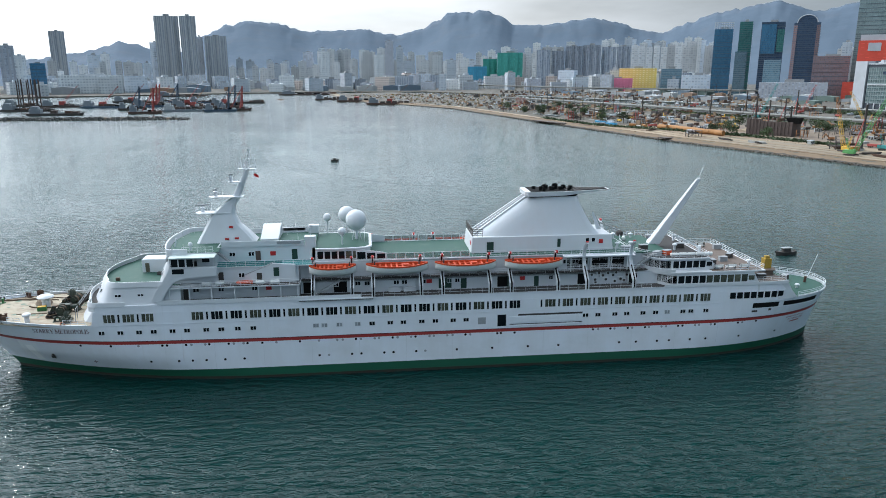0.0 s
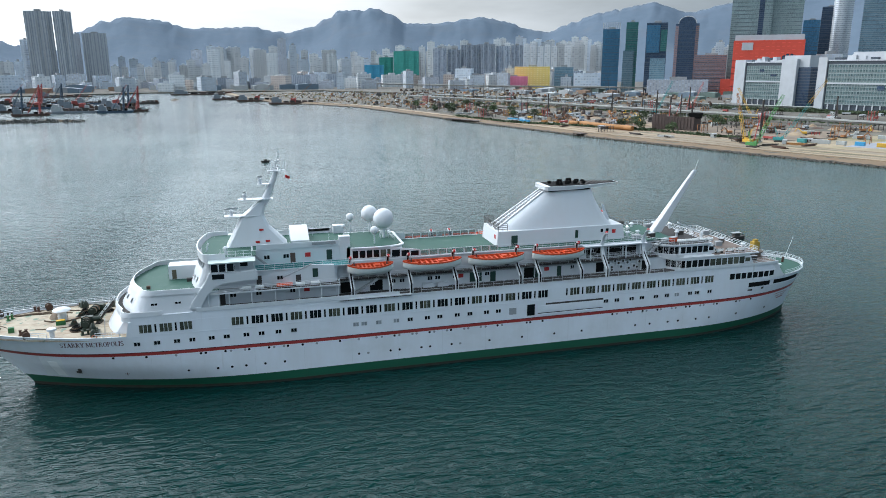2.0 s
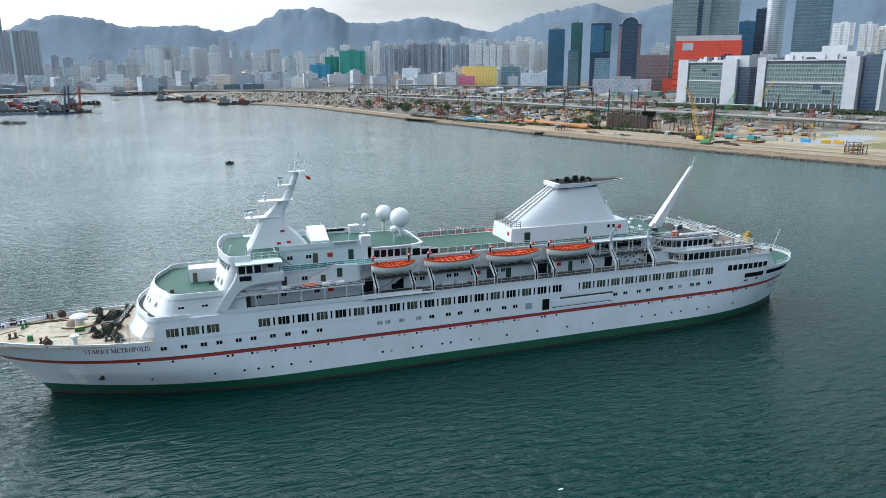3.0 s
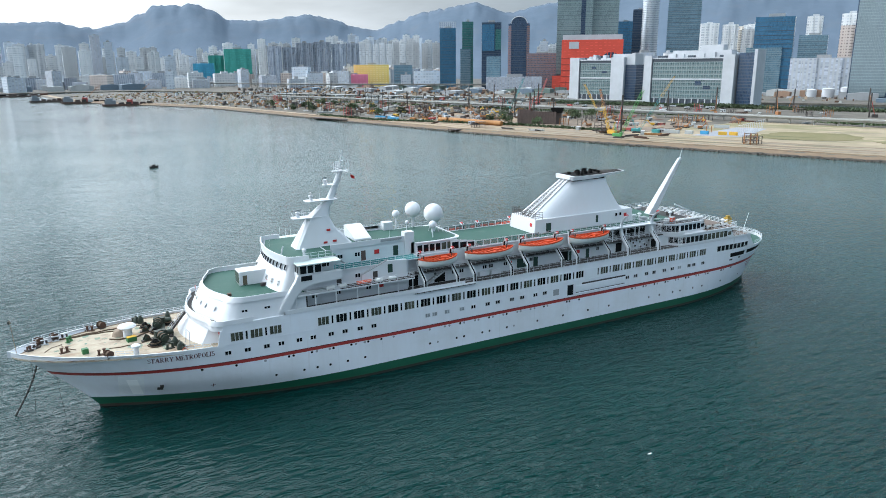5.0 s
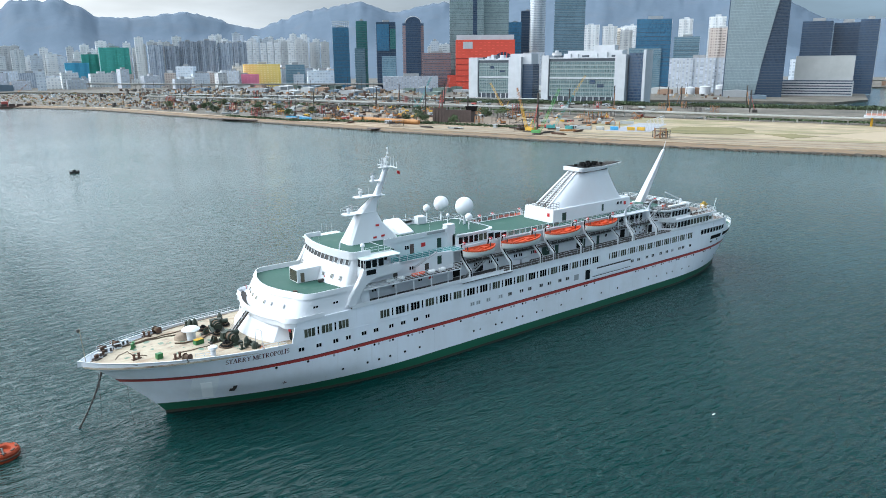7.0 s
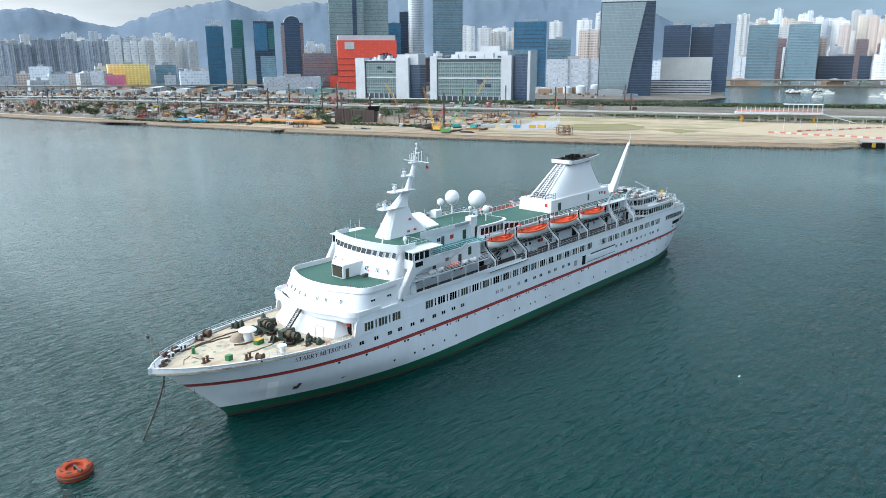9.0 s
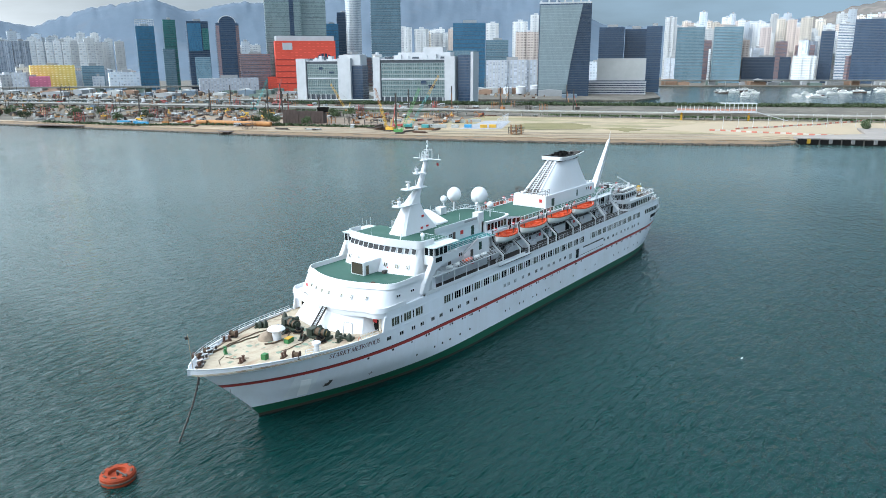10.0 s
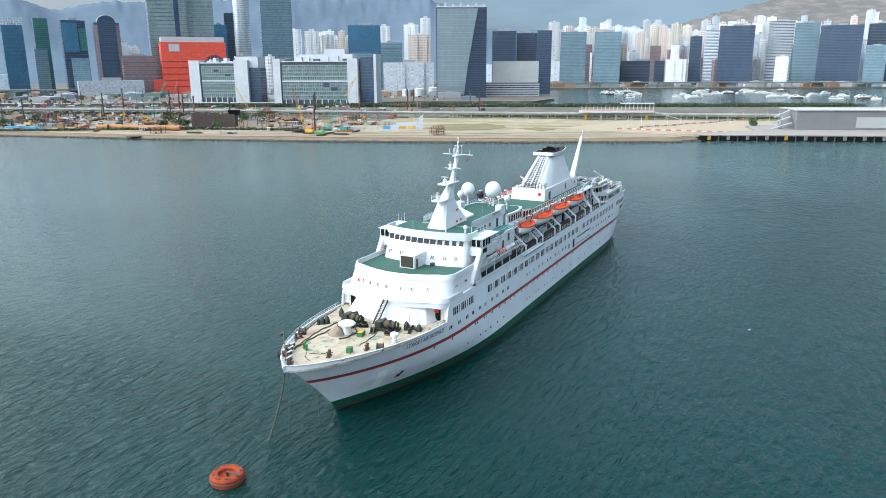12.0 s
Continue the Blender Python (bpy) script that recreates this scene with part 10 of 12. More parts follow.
def lattice(bm, p, q, w0, w1, n):
    """An open lattice boom from p to q."""
    p, q = Vector(p), Vector(q)
    d = (q - p).normalized()
    a = d.cross(Vector((0, 0, 1)))
    a = a.normalized() if a.length > 1e-3 else Vector((1, 0, 0))
    b = a.cross(d).normalized()
    rings = []
    for k in range(n + 1):
        c, w = p.lerp(q, k / n), (w0 + (w1 - w0) * k / n) / 2
        rings.append([c + a * w + b * w, c - a * w + b * w, c - a * w - b * w, c + a * w - b * w])
    r = max(0.1, w0 * 0.09)
    for k in range(n):
        for j in range(4):
            beam(bm, rings[k][j], rings[k + 1][j], r, r)
            beam(bm, rings[k][j], rings[k + 1][(j + 1) % 4], r * 0.7, r * 0.7)


def crawler_crane(x, y, turn, material, boom, raise_deg, label, tip=None):
    t = thing("crawler_crane", x, y, 2.72, label, "crane", turn, "site cranes")
    for s in (-1, 1):
        bm = bmesh.new()
        prof = [(-3.6, 0.5), (-3.2, 0), (3.2, 0), (3.6, 0.5), (3.2, 1.1), (-3.2, 1.1)]
        loft(bm, [[(px, s * 2.0, pz) for px, pz in prof], [(px, s * 2.9, pz) for px, pz in prof]])
        bmesh.ops.recalc_face_normals(bm, faces=bm.faces[:])
        part("track", bm, STEEL_DARK, t)
    bm = bmesh.new()
    box(bm, -4.6, 2.0, -1.6, 1.6, 1.3, 3.4)
    soften(bm, 0.2)
    part("machine_house", bm, material, t)
    bm = bmesh.new()
    box(bm, 0.8, 2.6, -2.3, -1.0, 1.5, 4.2)
    soften(bm, 0.15)
    part("cab", bm, material, t)
    tipv = Vector((1.5 + boom * math.cos(radians(raise_deg)), 0, 2 + boom * math.sin(radians(raise_deg))))
    bm = bmesh.new()
    lattice(bm, (1.5, 0, 2), Vector((1.5, 0, 2)).lerp(tipv, 0.62 if tip else 1.0), 1.7, 1.5, 10)
    part("boom", bm, material, t)
    if tip:
        bm = bmesh.new()
        lattice(bm, Vector((1.5, 0, 2)).lerp(tipv, 0.62), tipv, 1.6, 1.0, 7)
        part("boom_head", bm, tip, t)
    bm = bmesh.new()
    lattice(bm, (-1.5, 0, 3.2), (-4.0, 0, 10.5), 1.0, 0.6, 5)
    part("gantry", bm, material, t)
    bm = bmesh.new()
    tube(bm, (-4.0, 0, 10.5), tipv, 0.06, 0.06, 4)
    part("pendant", bm, STEEL_DARK, t)
    bm = bmesh.new()
    tube(bm, tipv, (tipv.x, 0, 6), 0.05, 0.05, 4)
    part("hoist_rope", bm, STEEL_DARK, t)


crawler_crane(302, 296, 100, CRANE_YELLOW, 34, 72, "yellow crawler crane on the building site", CRANE_ORANGE)
crawler_crane(292, 276, -60, CRANE_GREEN, 36, 66, "bright green crawler crane on the site")
crawler_crane(333, 300, -48, CRANE_TEAL, 48, 60, "teal crawler crane with a yellow boom head", CRANE_YELLOW)
crawler_crane(420, 610, -70, CRANE_TEAL, 40, 62, "pale teal crawler crane behind the viaduct")
crawler_crane(470, 505, 120, CRANE_YELLOW, 34, 60, "yellow crawler crane behind the viaduct")
crawler_crane(520, 690, 20, CRANE_RED, 38, 58, "dark red crawler crane far inland")
rng = random.Random(31)
for k, (x, y, h) in enumerate(((316, 300, 30), (350, 470, 26), (366, 520, 30), (330, 405, 24), (420, 560, 24), (470, 620, 30), (380, 640, 26), (540, 470, 24), (560, 420, 28), (605, 380, 26), (640, 300, 24), (455, 700, 28), (320, 690, 22), (690, 420, 24), (720, 350, 26))):
    t = thing("pile_leader", x, y, 2.5, "tall dark steel pile leader with its rig", "piling rig", rng.uniform(0, 360), "piling rigs")
    bm = bmesh.new()
    tube(bm, (0, 0, 0), (0, 0, h), 0.75, 0.7, 8)
    part("leader", bm, STEEL_DARK, t)
    bm = bmesh.new()
    beam(bm, (-5, 0, 2), (-0.5, 0, h * 0.7), 0.5, 0.5)
    part("stay", bm, rng.choice((CRANE_RED, CRANE_ORANGE, STEEL_DARK)), t)
    bm = bmesh.new()
    box(bm, -7.5, -2.5, -1.7, 1.7, 0, 3.2)
    soften(bm, 0.2)
    part("carrier", bm, rng.choice((STEEL_DARK, CRANE_ORANGE, RUST)), t)

# ribbed sheet pile enclosure
t = thing("sheet_pile_wall", 318, 414, 2.6, "tall brown ribbed sheet pile enclosure", "wall", -57.7)
for k in range(26):
    bm = bmesh.new()
    x = -19 + 38 * k / 26
    box(bm, x, x + 1.42, -0.4 - 0.35 * (k % 2), 0.1, 0, 13 if k < 9 else 11.5)
    part("pile", bm, BROWN_PILE, t)
bm = bmesh.new()
box(bm, -19, 18.8, 0.2, 14, 0, 10.5)
part("backfill", bm, BROWN_PILE, t)
t = thing("dark_skip", 332, 402, 14.1, "dark steel hopper on the enclosure", "hopper", -57)
bm = bmesh.new()
loft(bm, [[(-4, -3, 0), (4, -3, 0), (4, 3, 0), (-4, 3, 0)], [(-5, -4, 4.5), (5, -4, 4.5), (5, 4, 4.5), (-5, 4, 4.5)]])
bmesh.ops.recalc_face_normals(bm, faces=bm.faces[:])
part("body", bm, SOOT_AND_SHADE, t)
t.location.z = 13.0
# long orange pipes
for k in range(9):
    t = thing("steel_pipe", 262 + 2.2 * k + rng.uniform(-3, 3), 486 - 8.5 * k, 2.72, "long rusty orange steel pipe on the ground", "pipe", -66 + rng.uniform(-5, 5), "stacked steel pipes")
    bm = bmesh.new()
    seg, L = 16, rng.uniform(8, 13)
    r = 2.1
    loft(bm, [[(X, rr * math.cos(2 * math.pi * j / seg), r + rr * math.sin(2 * math.pi * j / seg)) for j in range(seg)] for X, rr in ((-L / 2 + 0.5, r - 0.2), (-L / 2, r - 0.2), (-L / 2, r), (L / 2, r), (L / 2, r - 0.2), (L / 2 - 0.5, r - 0.2))])
    bmesh.ops.recalc_face_normals(bm, faces=bm.faces[:])
    part("shell", bm, PIPE_ORANGE, t)


def container(x, y, turn, m, label, L=12.0):
    t = thing("site_container", x, y, 2.72, label, "container", turn, "site containers")
    bm = bmesh.new()
    box(bm, -L / 2, L / 2, -1.25, 1.25, 0.15, 2.75)
    part("body", bm, m, t)
    for k in range(int(L / 1.5)):
        bm = bmesh.new()
        X = -L / 2 + 0.75 + 1.5 * k
        box(bm, X - 0.25, X + 0.25, -1.36, -1.25, 0.3, 2.6)
        part("rib", bm, m, t)
    for X in (-L / 2 + 0.5, L / 2 - 0.5):
        bm = bmesh.new()
        box(bm, X - 0.3, X + 0.3, -1.2, 1.2, 0, 0.15)
        part("skid", bm, STEEL_DARK, t)


for x, y, m, l in ((226, 560, CRATE_BLUE, "bright blue site container"), (231, 546, CRATE_BLUE, "bright blue site container"), (228, 532, CRATE_BLUE, "bright blue site container"), (244, 520, PIPE_ORANGE, "rusty orange site container"), (250, 506, PIPE_ORANGE, "rusty orange site container"), (352, 282, GREY_HUT, "pale grey site office hut"), (358, 270, GREY_HUT, "pale grey site office hut"), (366, 262, CRATE_BLUE, "bright blue site container"), (345, 292, CRANE_TEAL, "teal painted site container"), (372, 250, CRANE_YELLOW, "yellow painted site container"), (377, 244, CRANE_YELLOW, "yellow painted site container"), (262, 556, GREY_HUT, "pale grey site office hut"), (405, 300, GREY_HUT, "pale grey site office hut"), (420, 292, GREY_HUT, "pale grey site office hut")):
    container(x, y, -66 + rng.uniform(-12, 12), m, l, rng.choice((6.0, 12.0)))
# steel frames, machines and heaps scattered over the site
for k in range(90):
    u = rng.random()
    a = Vector((230, 600)).lerp(Vector((360, 260)), u)
    x, y = inland(a.x, a.y, rng.uniform(18, 150))
    kind = rng.random()
    if kind < 0.45:
        t = thing("formwork_rack", x, y, 2.65, "painted steel formwork rack on the site", "rack", rng.uniform(0, 90), "formwork frames")
        w, d, h = rng.uniform(3, 9), rng.uniform(2, 5), rng.uniform(2, 6)
        m = rng.choice((CRANE_ORANGE, CRANE_ORANGE, CRANE_RED, PIPE_ORANGE, STEEL_DARK))
        for X in (-w / 2, w / 2):
            for Y in (-d / 2, d / 2):
                bm = bmesh.new()
                box(bm, X - 0.2, X + 0.2, Y - 0.2, Y + 0.2, 0, h)
                part("leg", bm, m, t)
        for z in (h * 0.5, h):
            for Y in (-d / 2, d / 2):
                bm = bmesh.new()
                box(bm, -w / 2, w / 2, Y - 0.15, Y + 0.15, z - 0.2, z)
                part("bar", bm, m, t)
    elif kind < 0.75:
        t = thing("earth_heap", x, y, 2.6, "heap of pale earth on the site", "heap", rng.uniform(0, 360), "earth heaps")
        bm = bmesh.new()
        r, h = rng.uniform(3, 8), rng.uniform(1, 3)
        lathe(bm, [(r, 0), (r * 0.7, h * 0.5), (r * 0.35, h * 0.85), (0.1, h)], 14)
        for v in bm.verts:
            v.co += Vector((1, 1, 0.5)) * 0.8 * noise.noise(v.co * 0.5 + Vector((x, y, 0)))
            v.co.z = max(-0.1, v.co.z)
        part("mound", bm, SAND if rng.random() < 0.6 else RUST, t)
    else:
        t = thing("excavator", x, y, 2.65, "yellow tracked excavator on the site", "excavator", rng.uniform(0, 360), "site excavators")
        m = rng.choice((CRANE_YELLOW, CRANE_ORANGE, CRANE_ORANGE))
        for s in (-1, 1):
            bm = bmesh.new()
            box(bm, -2, 2, s * 1.3 - 0.35, s * 1.3 + 0.35, 0, 0.9)
            soften(bm, 0.2)
            part("track", bm, STEEL_DARK, t)
        bm = bmesh.new()
        box(bm, -2.2, 1.4, -1.3, 1.3, 1.0, 2.6)
        soften(bm, 0.2)
        part("house", bm, m, t)
        bm = bmesh.new()
        beam(bm, (1.2, 0, 1.8), (4.5, 0, 5.2), 0.5, 0.7)
        beam(bm, (4.5, 0, 5.2), (6.8, 0, 2.2), 0.4, 0.5)
        part("arm", bm, m, t)

# cabins, lorries, steel stacks and scaffolds crowd the strip
def site_cabin(m, label):
    t = thing("site_cabin", 0, 0, 0, label, "cabin", group="site cabins")
    bm = bmesh.new()
    box(bm, -3, 3, -1.3, 1.3, 0.1, 2.7)
    part("body", bm, m, t)
    bm = bmesh.new()
    box(bm, -3.15, 3.15, -1.45, 1.45, 2.7, 2.9)
    part("roof", bm, WHITEWALL, t)
    bm = bmesh.new()
    box(bm, -0.5, 0.5, -1.36, -1.3, 0.2, 2.2)
    part("door", bm, STEEL_DARK, t)
    for X in (-1.9, 1.9):
        bm = bmesh.new()
        box(bm, X - 0.6, X + 0.6, -1.36, -1.3, 1.1, 2.1)
        part("window", bm, GLASS_DARK, t)
    return t


def site_lorry(m, label):
    t = thing("lorry", 0, 0, 0, label, "lorry", group="site lorries")
    bm = bmesh.new()
    loft(bm, [[(2.2, y, 0.6), (4.2, y, 0.6), (4.2, y, 1.8), (3.8, y, 2.9), (2.2, y, 2.9)] for y in (-1.2, 1.2)])
    bmesh.ops.recalc_face_normals(bm, faces=bm.faces[:])
    part("cab", bm, m, t)
    bm = bmesh.new()
    box(bm, 4.0, 4.22, -1.05, 1.05, 1.75, 2.5)
    part("windscreen", bm, GLASS_DARK, t)
    bm = bmesh.new()
    loft(bm, [[(-4.2, -1.2, 1.1), (2.0, -1.2, 1.1), (2.0, 1.2, 1.1), (-4.2, 1.2, 1.1)], [(-4.4, -1.3, 2.6), (2.0, -1.3, 2.6), (2.0, 1.3, 2.6), (-4.4, 1.3, 2.6)]])
    part("tipper_body", bm, m, t)
    for X in (-3.2, -1.9, 3.1):
        for Y in (-1.1, 1.1):
            bm = bmesh.new()
            tube(bm, (X, Y - 0.18, 0.5), (X, Y + 0.18, 0.5), 0.5, 0.5, 10)
            part("wheel", bm, SOOT_AND_SHADE, t)
    return t


def steel_stack(m, label, n):
    t = thing("steel_stack", 0, 0, 0, label, "stack", group="stacked steel sections")
    for k in range(n):
        bm = bmesh.new()
        row, col = divmod(k, 4)
        L = 5 + (k * 37 % 5) * 0.5
        box(bm, -L, L, col * 0.9 - 1.8, col * 0.9 - 1.1, row * 0.75, row * 0.75 + 0.65)
        part("section", bm, m, t)
    return t


def scaffold(m, w, d, h, label):
    t = thing("scaffold", 0, 0, 0, label, "scaffold", group="site scaffolds")
    for X in (-w / 2, 0, w / 2):
        for Y in (-d / 2, d / 2):
            bm = bmesh.new()
            box(bm, X - 0.18, X + 0.18, Y - 0.18, Y + 0.18, 0, h)
            part("standard", bm, m, t)
    for k in range(1, int(h / 2.4) + 1):
        bm = bmesh.new()
        box(bm, -w / 2, w / 2, -d / 2, d / 2, 2.4 * k - 0.15, 2.4 * k)
        part("platform", bm, BROWN_PILE, t)
    for Y in (-d / 2, d / 2):
        bm = bmesh.new()
        beam(bm, (-w / 2, Y, 0.2), (w / 2, Y, h - 0.2), 0.2, 0.2)
        part("brace", bm, m, t)
    return t


SITE = [(site_cabin(WHITEWALL, "white site cabin with dark windows"), 1), (site_cabin(GREY_HUT, "grey site cabin with dark windows"), 2),
        (site_lorry(CRANE_YELLOW, "yellow tipper lorry parked on the site"), 1), (site_lorry(WHITEWALL, "white tipper lorry parked on the site"), 2), (site_lorry(CRANE_RED, "dark red tipper lorry on the site"), 1), (site_lorry(GREY_HUT, "grey tipper lorry parked on the site"), 1),
        (steel_stack(RUST, "rusty steel sections stacked on the ground", 6), 7), (steel_stack(PIPE_ORANGE, "orange steel sections stacked on the ground", 5), 3), (steel_stack(CONCRETE, "pale precast concrete sections in a stack", 7), 6), (steel_stack(STEEL_DARK, "dark steel sections stacked on the ground", 5), 5),
        (scaffold(CRANE_ORANGE, 8, 4, 7.5, "orange steel scaffold with plank platforms"), 1), (scaffold(STEEL_DARK, 11, 5, 5.2, "dark steel scaffold with plank platforms"), 5), (scaffold(CRANE_RED, 6, 6, 10, "dark red scaffold tower with plank platforms"), 1)]
first, bag = set(), [t for t, w in SITE for _ in range(w)]
rng = random.Random(5)
for d0, d1, y0, y1, count in ((22, 190, 250, 640, 130), (25, 180, 640, 980, 44), (225, 420, 180, 1000, 178), (20, 60, 180, 640, 16)):
    for k in range(count):
        y = rng.uniform(y0, y1)
        for a, b in zip(SHORE, SHORE[1:]):
            if a[1] <= y < b[1]:
                x = a[0] + (b[0] - a[0]) * (y - a[1]) / (b[1] - a[1])
        x, y = inland(x, y, rng.uniform(d0, d1))
        if 270 < x < 350 and 385 < y < 445 or 360 < x < 500 and y < 292 and d0 < 100:
            continue
        t = rng.choice(bag)
        m = pose(x, y, 2.84 if d0 < 100 else 2.6, 0, 0, rng.choice((-66, 24)) + rng.uniform(-25, 25))
        if t.name in first:
            copy_thing(t, m)
        else:
            first.add(t.name)
            t.matrix_basis = m
for t, w in SITE:
    if t.name not in first:
        t.matrix_basis = pose(*inland(260, 420, 20 + 9 * w), 2.84)

# grass field, pale yard, and darker ground patches
def ground_patch(name, pts, z, material, label):
    bm = bmesh.new()
    slab(bm, pts, z - 0.25, z)
    bmesh.ops.recalc_face_normals(bm, faces=bm.faces[:])
    return tagged(part(name, bm, material), label, "ground", kind="structure")


ground_patch("ground_fill", [(300, 236), (330, 300), (500, 330), (560, 140), (640, -60), (470, -70), (405, 20), (350, 120)], 2.75, mat("tan_fill", (0.39, 0.30, 0.20), 0.9, grain=0.5, grain_scale=0.1, stain=0.6, stain_scale=0.025, dirt=(0.19, 0.16, 0.10)), "tan sandy fill behind the seawall")
flaws(bpy.data.materials["tan_fill"], (0.17, 0.155, 0.065), 0.035, (4, 1, 1), 0.5, 0.58, 0.8, 118)
flaws(bpy.data.materials["tan_fill"], (0.14, 0.11, 0.08), 0.1, (9, 1, 1), 0.56, 0.66, 0.7, 118)
ground_patch("ground_yard", [(440, 130), (560, 100), (620, -60), (480, -40), (418, 40)], 2.84, mat("pale_yellow_sand", (0.36, 0.275, 0.185), 0.9, grain=0.4, grain_scale=0.1, stain=0.4, stain_scale=0.02, dirt=(0.28, 0.24, 0.17)), "pale sandy yard")
ground_patch("ground_slab", [(352, 262), (436, 290), (446, 268), (372, 232)], 2.86, mat("pale_blue_paving", (0.30, 0.31, 0.34), 0.8, grain=0.3, grain_scale=0.2, stain=0.3, stain_scale=0.05), "pale blue-grey paved slab")
ground_patch("ground_works", [(256, 560), (320, 590), (440, 340), (352, 300), (300, 420)], 2.82, mat("dark_churned_earth", (0.15, 0.11, 0.085), 0.95, grain=0.6, grain_scale=0.12, stain=0.6, stain_scale=0.03, dirt=(0.25, 0.19, 0.13)), "churned brown earth of the building site")

# worn verge behind the seawall, and a field of dry grass inland of the dirt track
VERGE = mat("worn_grey_verge", (0.20, 0.16, 0.115), 0.95, grain=0.55, grain_scale=0.12, stain=0.6, stain_scale=0.03, dirt=(0.30, 0.24, 0.17), bump=0.1, bump_scale=0.4)
flaws(VERGE, (0.10, 0.088, 0.045), 0.05, (7, 1, 1), 0.54, 0.62, 0.85, 118)
flaws(VERGE, (0.13, 0.085, 0.055), 0.09, (9, 1, 1), 0.56, 0.64, 0.7, 118)
strip("ground_verge", SHORE[3:7], 15, 56, 2.79, VERGE, "grey-brown worn verge with low weeds")


def ragged(pts, step, amp):
    """A closed outline broken up into an uneven edge."""
    out = []
    for a, b in zip(pts, pts[1:] + pts[:1]):
        n = max(1, round(math.dist(a, b) / step))
        for k in range(n):
            x, y = a[0] + (b[0] - a[0]) * k / n, a[1] + (b[1] - a[1]) * k / n
            out.append((x + amp * noise.noise(Vector((x * 0.15, y * 0.15, 0))) * 2, y + amp * noise.noise(Vector((x * 0.15, y * 0.15, 9))) * 2))
    return out


MEADOW = mat("olive_dry_grass", (0.13, 0.118, 0.04), 0.95, grain=0.55, grain_scale=0.25, stain=0.6, stain_scale=0.05, dirt=(0.21, 0.165, 0.085), bump=0.2, bump_scale=0.5)
flaws(MEADOW, (0.075, 0.08, 0.025), 0.05, (4, 1, 1), 0.5, 0.62, 0.8, 118)
ground_patch("ground_grass", ragged([(384, 236), (432, 243), (456, 208), (437, 178), (402, 178), (380, 208)], 4, 2.2), 2.9, MEADOW, "field of dry olive grass")
ground_patch("ground_grass_small", ragged([(418, 162), (438, 152), (432, 128), (404, 136)], 4, 2.0), 2.9, MEADOW, "small patch of dry olive grass")

# lamp posts and fence by the slab
for k in range(14):
    u = k / 13
    x, y = 372 + 66 * u, 236 + 30 * u
    t = thing("lamp_post", x, y, 2.8, "thin white lamp post beside the paved slab", "lamp post", 0, "site lamp posts")
    bm = bmesh.new()
    tube(bm, (0, 0, 0), (0, 0, 8), 0.16, 0.12, 6)
    part("post", bm, WHITEWALL, t)
    bm = bmesh.new()
    box(bm, -0.2, 1.4, -0.2, 0.2, 7.9, 8.15)
    part("lamp_head", bm, WHITEWALL, t)
for k in range(16):
    x, y = 470 + 9.0 * k, 80 - 9.5 * k
    t = thing("lamp_post", x, y, 2.8, "thin white lamp post in the sandy yard", "lamp post", 0, "yard lamp posts")
    bm = bmesh.new()
    tube(bm, (0, 0, 0), (0, 0, 11), 0.18, 0.14, 6)
    part("post", bm, WHITEWALL, t)

# rutted earth and worn tracks that follow the seawall
RUT = mat("rutted_brown_earth", (0.165, 0.118, 0.078), 0.95, grain=0.6, grain_scale=0.15, stain=0.6, stain_scale=0.04, dirt=(0.29, 0.215, 0.14), bump=0.1, bump_scale=0.4)
flaws(RUT, (0.33, 0.25, 0.165), 0.05, (6, 1, 1), 0.46, 0.56, 0.9, 118)
for k, (d0, d1) in enumerate(((10.5, 15), (21, 24.5), (33, 40), (52, 55))):
    strip("ground_track", SHORE, d0, d1, 2.9 + 0.006 * k, RUT, "rutted brown track along the seawall", 1, 8)

# red and white barriers
BARRIER = [mat("faded_red_barrier", (0.42, 0.13, 0.09), 0.6, grain=0.3), mat("dusty_white_barrier", (0.46, 0.42, 0.37), 0.6, grain=0.3)]
bar_mesh = []
for m in BARRIER:
    bm = bmesh.new()
    loft(bm, [[(-1, -0.35, 0), (1, -0.35, 0), (1, 0.35, 0), (-1, 0.35, 0)], [(-1, -0.15, 1.2), (1, -0.15, 1.2), (1, 0.15, 1.2), (-1, 0.15, 1.2)]])
    me = bpy.data.meshes.new("block")
    bm.to_mesh(me)
    bm.free()
    me.materials.append(m)
    bar_mesh.append(me)
for row, (p, q, n) in enumerate((((448, 84), (452, -20), 52), ((470, 70), (560, 20), 40), ((560, 20), (640, -10), 34))):
    t = thing("traffic_barrier", p[0], p[1], 2.84, "row of red and white traffic barriers", "barrier", math.degrees(math.atan2(q[1] - p[1], q[0] - p[0])))
    L = math.dist(p, q)
    for k in range(n):
        piece("block", bar_mesh[(k // 2) % 2], t, pose(L * (k + 0.5) / n, 1.5 * math.sin(k * 0.3), 0))

# footbridge station with ribs
t = thing("station", 560, 113, 2.6, "white elevated station with ribbed sides and pink seats", "station", -66)
bm = bmesh.new()
box(bm, -36, 36, -6, 6, 7.5, 9.3)
part("platform", bm, WHITEWALL, t)
for k in range(19):
    bm = bmesh.new()
    x = -35 + 70 * k / 18
    box(bm, x - 0.25, x + 0.25, -6.2, -5.8, 9.3, 14 + (2 if k > 10 else 0))
    part("rib", bm, WHITEWALL, t)
bm = bmesh.new()
box(bm, 4, 36, -6, 6, 16, 16.4)
part("canopy", bm, WHITEWALL, t)
bm = bmesh.new()
box(bm, -35, 35, -3, -2.2, 9.3, 11)
